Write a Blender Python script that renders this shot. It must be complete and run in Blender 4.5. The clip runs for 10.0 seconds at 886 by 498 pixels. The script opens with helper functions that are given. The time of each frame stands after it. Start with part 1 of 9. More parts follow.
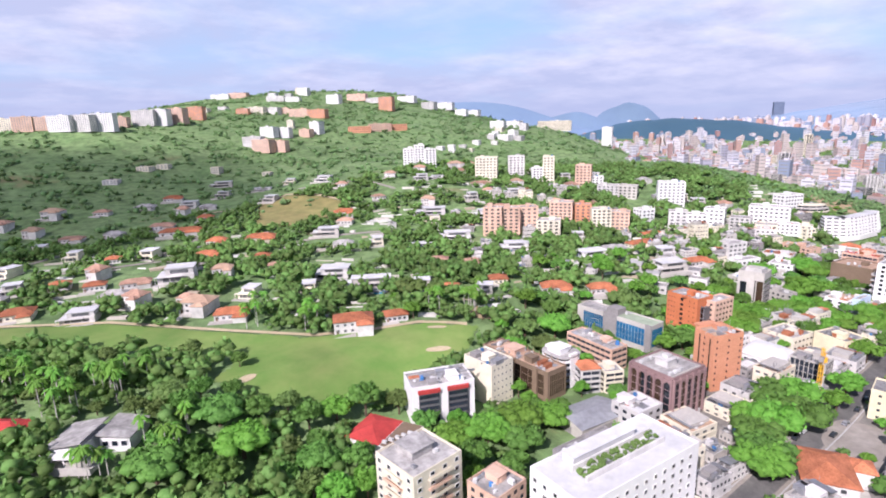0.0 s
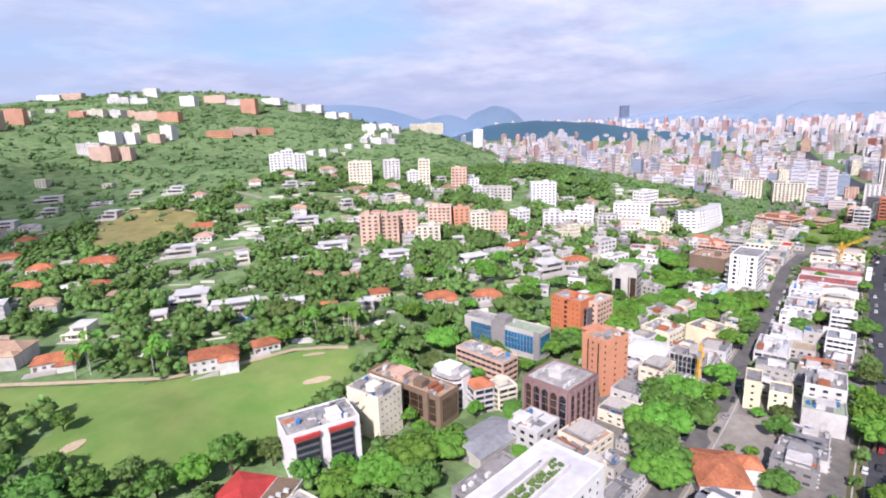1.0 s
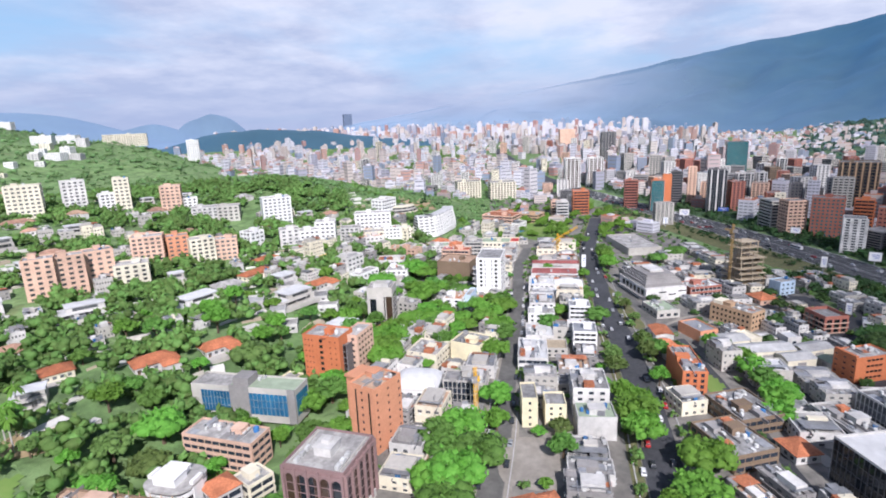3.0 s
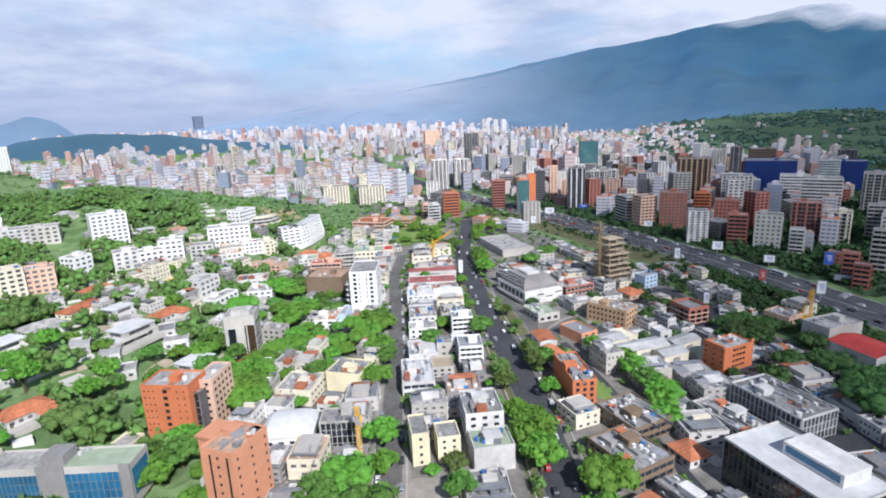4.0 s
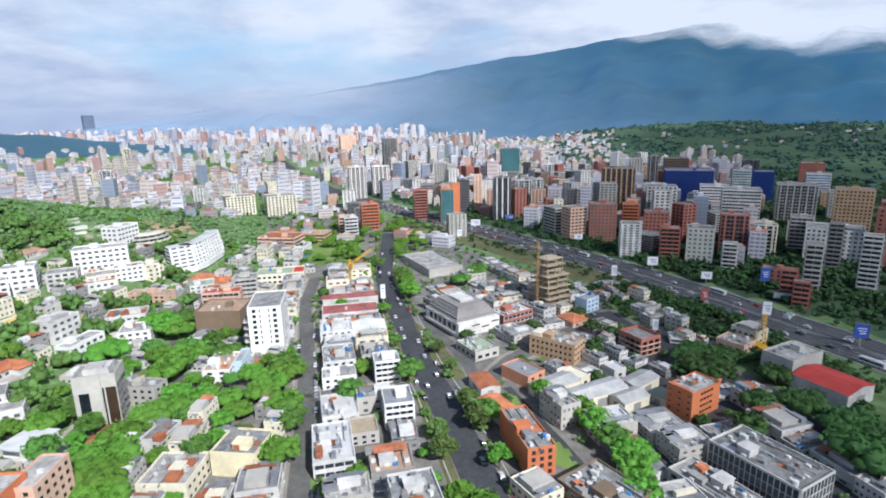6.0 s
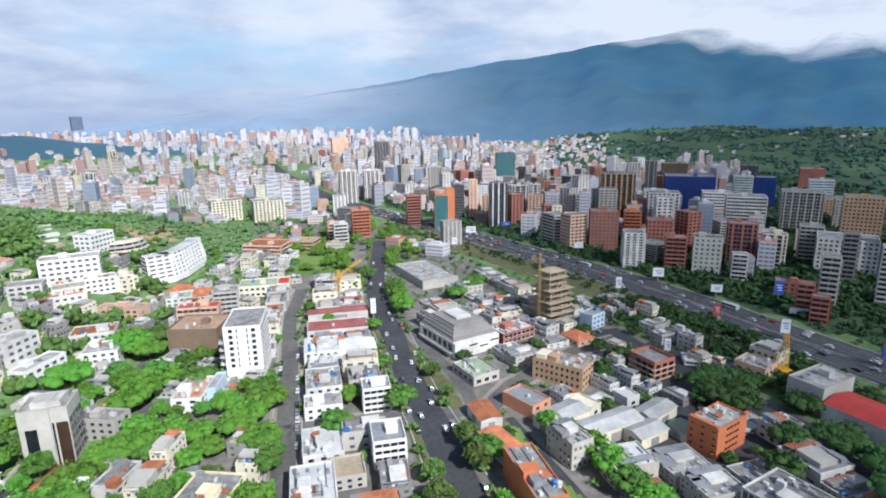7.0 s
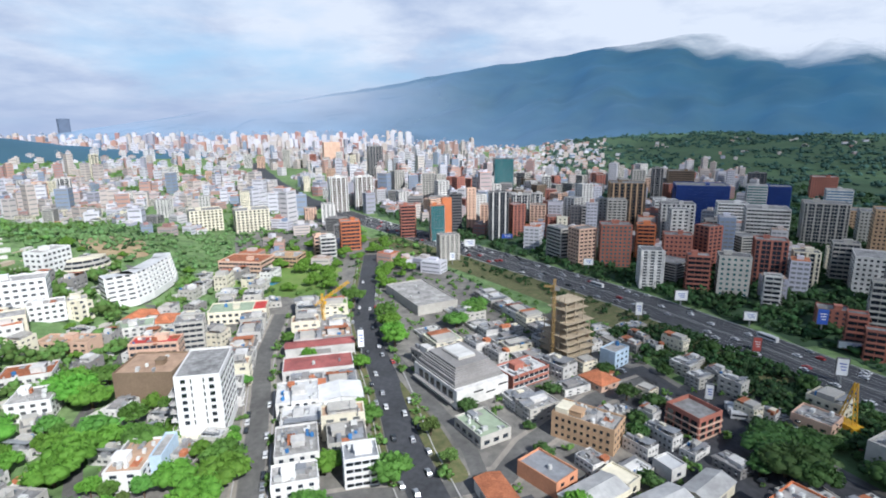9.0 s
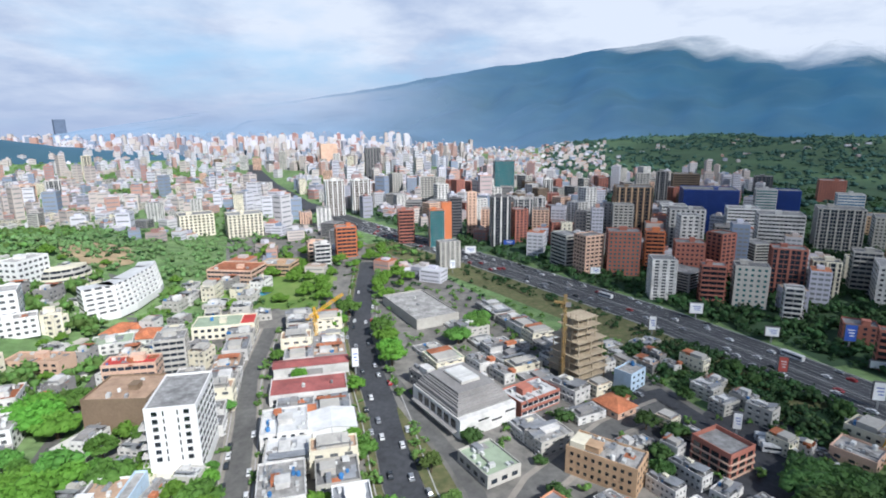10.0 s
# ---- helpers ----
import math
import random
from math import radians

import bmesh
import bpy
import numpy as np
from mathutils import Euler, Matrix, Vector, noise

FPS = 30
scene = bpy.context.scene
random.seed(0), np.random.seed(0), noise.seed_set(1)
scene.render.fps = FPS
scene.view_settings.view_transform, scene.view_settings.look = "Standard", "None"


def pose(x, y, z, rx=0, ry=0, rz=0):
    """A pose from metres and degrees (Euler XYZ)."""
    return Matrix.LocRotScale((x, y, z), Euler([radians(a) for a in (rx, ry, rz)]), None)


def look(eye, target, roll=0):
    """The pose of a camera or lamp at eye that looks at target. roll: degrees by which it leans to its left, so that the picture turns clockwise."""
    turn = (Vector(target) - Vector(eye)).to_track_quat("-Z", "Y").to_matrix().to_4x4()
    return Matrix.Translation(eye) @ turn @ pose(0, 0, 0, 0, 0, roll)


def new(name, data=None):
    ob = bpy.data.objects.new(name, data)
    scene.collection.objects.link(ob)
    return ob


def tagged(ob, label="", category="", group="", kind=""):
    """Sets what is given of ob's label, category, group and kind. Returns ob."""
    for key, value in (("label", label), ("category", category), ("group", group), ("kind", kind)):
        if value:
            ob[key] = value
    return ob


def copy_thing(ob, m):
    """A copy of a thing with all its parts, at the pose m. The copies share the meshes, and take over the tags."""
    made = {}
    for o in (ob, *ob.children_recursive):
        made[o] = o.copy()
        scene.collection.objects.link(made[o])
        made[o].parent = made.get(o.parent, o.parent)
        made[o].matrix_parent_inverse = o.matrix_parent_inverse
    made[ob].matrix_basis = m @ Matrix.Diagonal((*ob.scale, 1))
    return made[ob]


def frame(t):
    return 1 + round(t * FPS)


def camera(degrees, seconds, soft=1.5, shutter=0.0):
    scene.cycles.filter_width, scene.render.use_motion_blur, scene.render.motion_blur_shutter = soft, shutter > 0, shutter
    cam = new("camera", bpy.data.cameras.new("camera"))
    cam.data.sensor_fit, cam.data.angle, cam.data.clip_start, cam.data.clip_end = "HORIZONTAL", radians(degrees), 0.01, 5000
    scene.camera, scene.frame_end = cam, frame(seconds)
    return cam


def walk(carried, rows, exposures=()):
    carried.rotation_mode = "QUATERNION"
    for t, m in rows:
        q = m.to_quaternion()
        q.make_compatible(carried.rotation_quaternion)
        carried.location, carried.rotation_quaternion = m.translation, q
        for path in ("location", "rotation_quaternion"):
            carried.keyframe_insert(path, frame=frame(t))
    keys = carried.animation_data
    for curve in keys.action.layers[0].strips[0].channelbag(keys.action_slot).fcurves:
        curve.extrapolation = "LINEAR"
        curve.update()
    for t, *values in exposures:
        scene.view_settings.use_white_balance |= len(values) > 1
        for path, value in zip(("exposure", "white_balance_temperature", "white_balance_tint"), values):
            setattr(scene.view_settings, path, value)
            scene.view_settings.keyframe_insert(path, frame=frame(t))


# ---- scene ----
cam = camera(78.0, 10.0, soft=1.9)
PATH = [
    (0, (-0.079, -0.741, 119.317), (1.053, 0.843, 118.857), -1.7),
    (0.5, (7.243, 8.571, 119.329), (8.542, 10.019, 118.866), -1.7),
    (1, (15.737, 16.982, 119.095), (17.194, 18.271, 118.632), -1.9),
    (1.5, (24.767, 25.055, 119.127), (26.365, 26.166, 118.662), -1.9),
    (2, (34.498, 32.156, 118.308), (36.25, 33.0, 117.841), -2.0),
    (3.5, (70.104, 45.094, 117.032), (72.03, 45.363, 116.561), -2.4),
    (4, (82.841, 47.014, 117.1), (84.782, 47.021, 116.621), -2.4),
    (4.5, (95.292, 48.292, 117.028), (97.228, 48.156, 116.548), -2.0),
    (5, (107.498, 48.436, 117.089), (109.427, 48.217, 116.61), -1.8),
    (5.5, (119.511, 47.973, 117.011), (121.436, 47.71, 116.535), -1.5),
    (7, (155.001, 44.751, 116.077), (156.921, 44.435, 115.617), -0.9),
    (7.5, (166.206, 43.389, 116.372), (168.127, 43.067, 115.916), -0.8),
    (8, (177.426, 42.2, 116.482), (179.346, 41.873, 116.029), -0.7),
    (8.5, (188.265, 41.324, 116.233), (190.185, 40.989, 115.784), -0.7),
    (9, (199.151, 39.976, 116.359), (201.071, 39.636, 115.912), -0.6),
    (9.5, (209.79, 38.702, 116.25), (211.71, 38.359, 115.808), -0.5),
    (10, (220.399, 37.602, 116.589), (222.319, 37.255, 116.147), -0.5),
]
walk(cam, [(t, look(eye, target, roll)) for t, eye, target, roll in PATH], exposures=[(0.0, 0.55, 6050, 28), (2.5, 0.42, 5930, 21), (5.0, 0.38, 5780, 12), (10.0, 0.39, 5850, 10)])

# ---- daylight ----
SUN_TO = Vector((-0.86, -0.40, 0.80)).normalized()
sun = new("sun", bpy.data.lights.new("sun", "SUN"))
sun.data.energy, sun.data.angle, sun.data.color = 4.8, radians(0.6), (1.0, 0.95, 0.86)
sun.matrix_world = look(SUN_TO * 400, (0, 0, 0))

world = bpy.data.worlds.new("sky")
scene.world = world
world.use_nodes = True
wt = world.node_tree
wt.nodes.clear()


def wnode(kind, **inputs):
    n = wt.nodes.new(kind)
    for k, v in inputs.items():
        n.inputs[k].default_value = v
    return n


def wmath(op, a, b=None, clamp=False):
    n = wt.nodes.new("ShaderNodeMath")
    n.operation, n.use_clamp = op, clamp
    for i, v in enumerate((a, b)):
        if v is None:
            continue
        if isinstance(v, (int, float)):
            n.inputs[i].default_value = v
        else:
            wt.links.new(v, n.inputs[i])
    return n.outputs[0]


def wmix(fac, a, b):
    n = wt.nodes.new("ShaderNodeMix")
    n.data_type = "RGBA"
    for i, v in ((0, fac), (6, a), (7, b)):
        if isinstance(v, (float, tuple)):
            n.inputs[i].default_value = v
        else:
            wt.links.new(v, n.inputs[i])
    return n.outputs[2]


sky = wt.nodes.new("ShaderNodeTexSky")
sky.sky_type, sky.sun_disc = "NISHITA", False
sky.sun_elevation = math.asin(SUN_TO.z)
sky.sun_rotation = math.atan2(SUN_TO.x, SUN_TO.y)
sky.altitude, sky.air_density, sky.dust_density = 900, 1.0, 1.0
coord = wt.nodes.new("ShaderNodeTexCoord")
sep = wt.nodes.new("ShaderNodeSeparateXYZ")
wt.links.new(coord.outputs["Generated"], sep.inputs[0])
height_up = wmath("MAXIMUM", sep.outputs[2], 0.0)
flat = wmath("ADD", height_up, 0.16)
comb = wt.nodes.new("ShaderNodeCombineXYZ")
wt.links.new(wmath("DIVIDE", sep.outputs[0], flat), comb.inputs[0])
wt.links.new(wmath("DIVIDE", sep.outputs[1], flat), comb.inputs[1])
big = wnode("ShaderNodeTexNoise", Scale=0.55, Detail=9.0, Roughness=0.55, Distortion=0.3)
wt.links.new(comb.outputs[0], big.inputs["Vector"])
fine = wnode("ShaderNodeTexNoise", Scale=1.9, Detail=8.0, Roughness=0.6)
wt.links.new(comb.outputs[0], fine.inputs["Vector"])


def towards(x, y, z, a, b):
    """How near a direction of the sky lies to a given one, from 0 to 1."""
    dot = wt.nodes.new("ShaderNodeVectorMath")
    dot.operation = "DOT_PRODUCT"
    wt.links.new(coord.outputs["Generated"], dot.inputs[0])
    dot.inputs[1].default_value = Vector((x, y, z)).normalized()
    r = wnode("ShaderNodeMapRange", **{"From Min": a, "From Max": b})
    r.interpolation_type = "SMOOTHSTEP"
    wt.links.new(dot.outputs["Value"], r.inputs["Value"])
    return r.outputs[0]


bank = towards(0.70, -0.62, 0.26, 0.86, 0.975)
gap = towards(0.95, 0.17, 0.27, 0.945, 0.993)
heap = towards(0.98, 0.03, 0.135, 0.988, 0.9985)
west = towards(0.93, 0.34, 0.16, 0.90, 0.99)
aloft = wnode("ShaderNodeMapRange", **{"From Min": 0.30, "From Max": 0.62})
aloft.interpolation_type = "SMOOTHSTEP"
wt.links.new(height_up, aloft.inputs["Value"])
low_sky = wmath("SUBTRACT", 1.0, aloft.outputs[0])
density = wmath("SUBTRACT", wmath("ADD", big.outputs["Fac"], wmath("ADD", wmath("MULTIPLY", bank, 0.22), wmath("MULTIPLY", west, 0.10))), wmath("MULTIPLY", gap, 0.16))
cover = wmath("MULTIPLY", wmath("MULTIPLY", wmath("SUBTRACT", density, 0.31), 4.5, clamp=True), wmath("ADD", wmath("MULTIPLY", low_sky, 0.75), 0.25))
puffs = wmath("MULTIPLY", wmath("SUBTRACT", wmath("ADD", fine.outputs["Fac"], wmath("ADD", wmath("MULTIPLY", bank, 0.30), wmath("ADD", wmath("MULTIPLY", heap, 0.26), wmath("MULTIPLY", west, 0.10)))), 0.44), 3.0, clamp=True)
tone = wmix(puffs, (0.61, 0.68, 0.84, 1), (1.0, 1.02, 1.07, 1))
blue = wt.nodes.new("ShaderNodeVectorMath")
blue.operation = "SCALE"
wt.links.new(sky.outputs[0], blue.inputs[0])
blue.inputs["Scale"].default_value = 0.115
open_sky = wmix(wmath("MULTIPLY", low_sky, 0.7), blue.outputs[0], (0.50, 0.80, 1.06, 1))
clouded = wmix(wmath("MULTIPLY", cover, 0.92), open_sky, tone)
low = wmath("SUBTRACT", 1.0, wmath("MULTIPLY", height_up, 9.0, clamp=True))
final = wmix(wmath("MULTIPLY", low, 0.8), clouded, (0.50, 0.59, 0.79, 1))
back = wnode("ShaderNodeBackground", Strength=0.645)
wt.links.new(final, back.inputs[0])
wt.links.new(back.outputs[0], wt.nodes.new("ShaderNodeOutputWorld").inputs[0])


# ---- unseen clouds, added to shade the valley and its slopes ----
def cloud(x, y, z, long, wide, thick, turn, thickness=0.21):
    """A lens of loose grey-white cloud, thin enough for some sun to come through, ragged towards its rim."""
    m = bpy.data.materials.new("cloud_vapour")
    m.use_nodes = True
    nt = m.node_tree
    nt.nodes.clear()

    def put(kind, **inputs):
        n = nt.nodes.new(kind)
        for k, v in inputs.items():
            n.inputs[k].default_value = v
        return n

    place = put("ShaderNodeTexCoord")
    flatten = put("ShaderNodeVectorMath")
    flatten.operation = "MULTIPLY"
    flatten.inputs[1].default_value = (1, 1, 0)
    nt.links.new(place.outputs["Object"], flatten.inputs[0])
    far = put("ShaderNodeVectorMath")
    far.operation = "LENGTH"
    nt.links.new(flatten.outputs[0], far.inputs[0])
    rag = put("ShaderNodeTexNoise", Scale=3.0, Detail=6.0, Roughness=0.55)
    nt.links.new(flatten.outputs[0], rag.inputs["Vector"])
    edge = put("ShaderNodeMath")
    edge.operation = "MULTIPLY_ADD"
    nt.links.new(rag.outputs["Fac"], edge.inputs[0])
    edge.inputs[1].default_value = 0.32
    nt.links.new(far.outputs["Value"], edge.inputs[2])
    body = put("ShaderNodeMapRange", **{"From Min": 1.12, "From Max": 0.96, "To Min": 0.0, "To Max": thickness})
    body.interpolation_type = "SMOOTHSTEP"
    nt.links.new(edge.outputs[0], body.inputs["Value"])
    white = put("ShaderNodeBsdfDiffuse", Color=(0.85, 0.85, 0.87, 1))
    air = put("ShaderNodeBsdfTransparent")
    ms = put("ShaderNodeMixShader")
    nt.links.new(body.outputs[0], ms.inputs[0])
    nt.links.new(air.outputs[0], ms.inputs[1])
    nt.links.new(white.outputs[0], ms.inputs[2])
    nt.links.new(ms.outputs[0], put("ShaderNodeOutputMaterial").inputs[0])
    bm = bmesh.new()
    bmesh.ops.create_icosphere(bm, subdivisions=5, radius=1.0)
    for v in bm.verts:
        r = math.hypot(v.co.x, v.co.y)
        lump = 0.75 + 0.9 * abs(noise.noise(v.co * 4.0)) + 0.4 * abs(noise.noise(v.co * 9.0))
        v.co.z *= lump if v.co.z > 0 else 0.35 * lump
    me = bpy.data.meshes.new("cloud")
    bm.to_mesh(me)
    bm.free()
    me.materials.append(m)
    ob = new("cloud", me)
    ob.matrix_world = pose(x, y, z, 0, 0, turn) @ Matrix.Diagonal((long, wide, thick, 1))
    return tagged(ob, "unseen grey-white cloud placed towards the sun to shade the valley", "cloud", kind="structure")


# Each cloud hangs out of view, up-sun of the ground it is to shade.
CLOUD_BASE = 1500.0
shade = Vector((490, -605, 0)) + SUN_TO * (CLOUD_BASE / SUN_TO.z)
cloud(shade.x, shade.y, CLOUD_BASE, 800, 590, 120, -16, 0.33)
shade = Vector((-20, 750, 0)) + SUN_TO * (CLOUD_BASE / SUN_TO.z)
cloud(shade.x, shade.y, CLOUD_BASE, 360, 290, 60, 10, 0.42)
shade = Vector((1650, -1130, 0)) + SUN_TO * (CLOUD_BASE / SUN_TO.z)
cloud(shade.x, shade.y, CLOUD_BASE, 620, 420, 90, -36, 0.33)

# ---- materials ----
def node(nt, kind, **inputs):
    n = nt.nodes.new(kind)
    for k, v in inputs.items():
        n.inputs[k].default_value = v
    return n


def surface(name, col, col2=None, rough=0.8, metal=0.0, grain=0.6, stain=0.04, var=0.25, dirt=0.25, bump=0.0, shift=0.0, spec=0.3,
            island=False, thin=0.0):
    """A painted, mineral or leafy surface: fine grain, broad stains, a slight shift of value from thing to thing."""
    m = bpy.data.materials.new(name)
    m.use_nodes = True
    nt = m.node_tree
    b = nt.nodes["Principled BSDF"]
    b.inputs["Roughness"].default_value = rough
    b.inputs["Metallic"].default_value = metal
    b.inputs["Specular IOR Level"].default_value = spec
    col = tuple(col) + (1,)
    col2 = tuple(col2) + (1,) if col2 else tuple(c * (1 - var) for c in col[:3]) + (1,)
    geo = nt.nodes.new("ShaderNodeNewGeometry")
    g = node(nt, "ShaderNodeTexNoise", Scale=grain, Detail=5.0, Roughness=0.65)
    s = node(nt, "ShaderNodeTexNoise", Scale=stain, Detail=4.0, Roughness=0.6)
    nt.links.new(geo.outputs["Position"], g.inputs["Vector"])
    nt.links.new(geo.outputs["Position"], s.inputs["Vector"])
    ramp = node(nt, "ShaderNodeMapRange", **{"From Min": 0.32, "From Max": 0.68})
    nt.links.new(g.outputs["Fac"], ramp.inputs["Value"])
    mix = nt.nodes.new("ShaderNodeMix")
    mix.data_type = "RGBA"
    nt.links.new(ramp.outputs[0], mix.inputs[0])
    mix.inputs[6].default_value, mix.inputs[7].default_value = col, col2
    r2 = node(nt, "ShaderNodeMapRange", **{"From Min": 0.35, "From Max": 0.7, "To Min": 1.0, "To Max": 1.0 - dirt})
    nt.links.new(s.outputs["Fac"], r2.inputs["Value"])
    value = r2.outputs[0]
    if shift:
        src = geo.outputs["Random Per Island"] if island else nt.nodes.new("ShaderNodeObjectInfo").outputs["Random"]
        r3 = node(nt, "ShaderNodeMapRange", **{"To Min": 1.0 - shift, "To Max": 1.0 + shift})
        nt.links.new(src, r3.inputs["Value"])
        mul = nt.nodes.new("ShaderNodeMath")
        mul.operation = "MULTIPLY"
        nt.links.new(value, mul.inputs[0])
        nt.links.new(r3.outputs[0], mul.inputs[1])
        value = mul.outputs[0]
    hsv = node(nt, "ShaderNodeHueSaturation")
    nt.links.new(mix.outputs[2], hsv.inputs["Color"])
    nt.links.new(value, hsv.inputs["Value"])
    if shift and (island or thin):
        r4 = node(nt, "ShaderNodeMapRange", **{"To Min": 0.482, "To Max": 0.512})
        nt.links.new(src, r4.inputs["Value"])
        nt.links.new(r4.outputs[0], hsv.inputs["Hue"])
    nt.links.new(hsv.outputs[0], b.inputs["Base Color"])
    if bump:
        bp = node(nt, "ShaderNodeBump", Strength=bump, Distance=0.25 / grain)
        nt.links.new(g.outputs["Fac"], bp.inputs["Height"])
        nt.links.new(bp.outputs[0], b.inputs["Normal"])
    if thin:
        tr = nt.nodes.new("ShaderNodeBsdfTranslucent")
        nt.links.new(hsv.outputs[0], tr.inputs[0])
        ms = node(nt, "ShaderNodeMixShader", Fac=thin)
        nt.links.new(b.outputs[0], ms.inputs[1])
        nt.links.new(tr.outputs[0], ms.inputs[2])
        nt.links.new(ms.outputs[0], nt.nodes["Material Output"].inputs[0])
    return m


def many(name, colours, rough=0.85, dirt=0.2):
    """Paint whose colour is chosen from a palette, one for each separate building."""
    m = surface(name, colours[0], rough=rough, dirt=dirt, grain=0.4, stain=0.02)
    nt = m.node_tree
    geo = nt.nodes.new("ShaderNodeNewGeometry")
    ramp = nt.nodes.new("ShaderNodeValToRGB")
    ramp.color_ramp.interpolation = "CONSTANT"
    e = ramp.color_ramp.elements
    while len(e) < len(colours):
        e.new(0.5)
    for i, c in enumerate(colours):
        e[i].position, e[i].color = i / len(colours), tuple(c) + (1,)
    nt.links.new(geo.outputs["Random Per Island"], ramp.inputs[0])
    hsv = next(n for n in nt.nodes if n.type == "HUE_SAT")
    nt.links.new(ramp.outputs[0], hsv.inputs["Color"])
    return m


WHITE = surface("white_paint", (0.68, 0.66, 0.63), var=0.16, dirt=0.35, stain=0.12, shift=0.14)
BRIGHT = surface("fresh_white_paint", (0.76, 0.75, 0.73), var=0.06, dirt=0.12, stain=0.1)
# Dark green ground, with cloud shade put into the base colour.
UNDERWOOD = surface("undergrowth_painted_shade", (0.05, 0.10, 0.05), (0.075, 0.13, 0.06), grain=0.08, stain=0.02, dirt=0.4, rough=1.0)
SCRUB = surface("dry_scrub", (0.19, 0.17, 0.085), (0.09, 0.115, 0.045), grain=0.3, stain=0.06, dirt=0.3, rough=1.0)
COURT = surface("ochre_court", (0.72, 0.52, 0.18), var=0.1)
CREAM = surface("cream_paint", (0.76, 0.70, 0.55), var=0.12, stain=0.08, shift=0.08)
YELLOW = surface("yellow_paint", (0.80, 0.72, 0.49), var=0.12, stain=0.1, shift=0.05)
TAN = surface("tan_render", (0.54, 0.36, 0.22), var=0.15, stain=0.1, shift=0.08)
ORANGE = surface("orange_brick", (0.60, 0.20, 0.085), (0.48, 0.155, 0.065), grain=2.0, stain=0.08, dirt=0.2, shift=0.06)
ORANGE_PALE = surface("pale_orange_brick", (0.66, 0.31, 0.18), (0.55, 0.25, 0.14), grain=1.6, stain=0.08, dirt=0.2)
SALMON = surface("salmon_render", (0.70, 0.47, 0.35), var=0.15, stain=0.08, shift=0.08)
BRICK = surface("red_brick", (0.42, 0.165, 0.12), (0.33, 0.125, 0.09), grain=2.0, stain=0.06, shift=0.15)
PURPLE = surface("mauve_granite", (0.30, 0.20, 0.19), (0.24, 0.155, 0.15), grain=1.5, rough=0.5, shift=0.03)
BROWN = surface("brown_concrete", (0.23, 0.165, 0.11), (0.175, 0.125, 0.085), grain=1.2, shift=0.06)
GREY = surface("grey_concrete", (0.31, 0.295, 0.285), var=0.18, grain=0.8, stain=0.07, shift=0.1)
PALE = surface("pale_concrete", (0.50, 0.475, 0.43), var=0.15, stain=0.07, shift=0.1)
DARKWALL = surface("dark_cladding", (0.13, 0.125, 0.13), var=0.2, rough=0.4, shift=0.1)
BLUEWALL = surface("blue_cladding", (0.03, 0.06, 0.22), (0.04, 0.075, 0.26), rough=0.35, shift=0.05)
ROOF_GREY = surface("grey_roof_felt", (0.36, 0.355, 0.35), (0.19, 0.185, 0.18), grain=0.5, stain=0.16, dirt=0.55, shift=0.2)
ROOF_PALE = surface("pale_roof_screed", (0.522, 0.504, 0.477), (0.306, 0.293, 0.279), grain=0.45, stain=0.16, dirt=0.5, shift=0.15)
ROOF_WHITE = surface("white_roof_coating", (0.644, 0.644, 0.639), (0.522, 0.522, 0.522), grain=0.25, stain=0.1, dirt=0.2, shift=0.08)
ROOF_TAN = surface("terracotta_screed", (0.52, 0.36, 0.25), (0.43, 0.29, 0.2), grain=0.4, stain=0.1, dirt=0.3, shift=0.1)
ROOF_GREEN = surface("green_roof_coating", (0.37, 0.44, 0.32), (0.29, 0.35, 0.25), grain=0.3, dirt=0.25)
ROOF_METAL = surface("corrugated_metal", (0.36, 0.37, 0.385), (0.26, 0.265, 0.28), rough=0.45, metal=0.2, grain=0.5, stain=0.1, dirt=0.35, shift=0.2)
TILE_OLD = surface("faded_roof_tile", (0.52, 0.33, 0.24), (0.40, 0.23, 0.16), grain=1.6, stain=0.2, dirt=0.4, shift=0.25)
TILE = surface("orange_roof_tile", (0.56, 0.21, 0.10), (0.38, 0.13, 0.065), grain=1.6, stain=0.2, dirt=0.45, shift=0.28)
TILE_RED = surface("red_roof_sheet", (0.50, 0.06, 0.05), (0.40, 0.05, 0.045), grain=1.0, stain=0.15, dirt=0.3, shift=0.1)
GLASS = surface("window_glass", (0.035, 0.045, 0.06), (0.02, 0.025, 0.035), rough=0.12, grain=0.3, shift=0.3, spec=0.6, dirt=0.2)
GLASS_BLUE = surface("blue_curtain_glass", (0.03, 0.16, 0.30), (0.02, 0.10, 0.20), rough=0.08, grain=0.25, shift=0.15, spec=0.7)
GLASS_TEAL = surface("teal_curtain_glass", (0.02, 0.16, 0.17), (0.015, 0.10, 0.12), rough=0.1, grain=0.2, shift=0.15, spec=0.6)
GLASS_BLACK = surface("black_curtain_glass", (0.012, 0.016, 0.022), (0.02, 0.025, 0.03), rough=0.06, grain=0.2, spec=0.7)
GLASS_BROWN = surface("bronze_glass", (0.07, 0.045, 0.03), (0.045, 0.03, 0.02), rough=0.1, grain=0.3, spec=0.6)
METAL = surface("galvanised_metal", (0.45, 0.46, 0.47), rough=0.4, metal=0.6, shift=0.2)
MACHINE = surface("machine_white", (0.66, 0.66, 0.64), rough=0.5, shift=0.2)
TANK = surface("blue_tank", (0.06, 0.20, 0.45), rough=0.5, shift=0.2)
CRANE = surface("crane_yellow", (0.80, 0.45, 0.03), rough=0.5, grain=1.5)
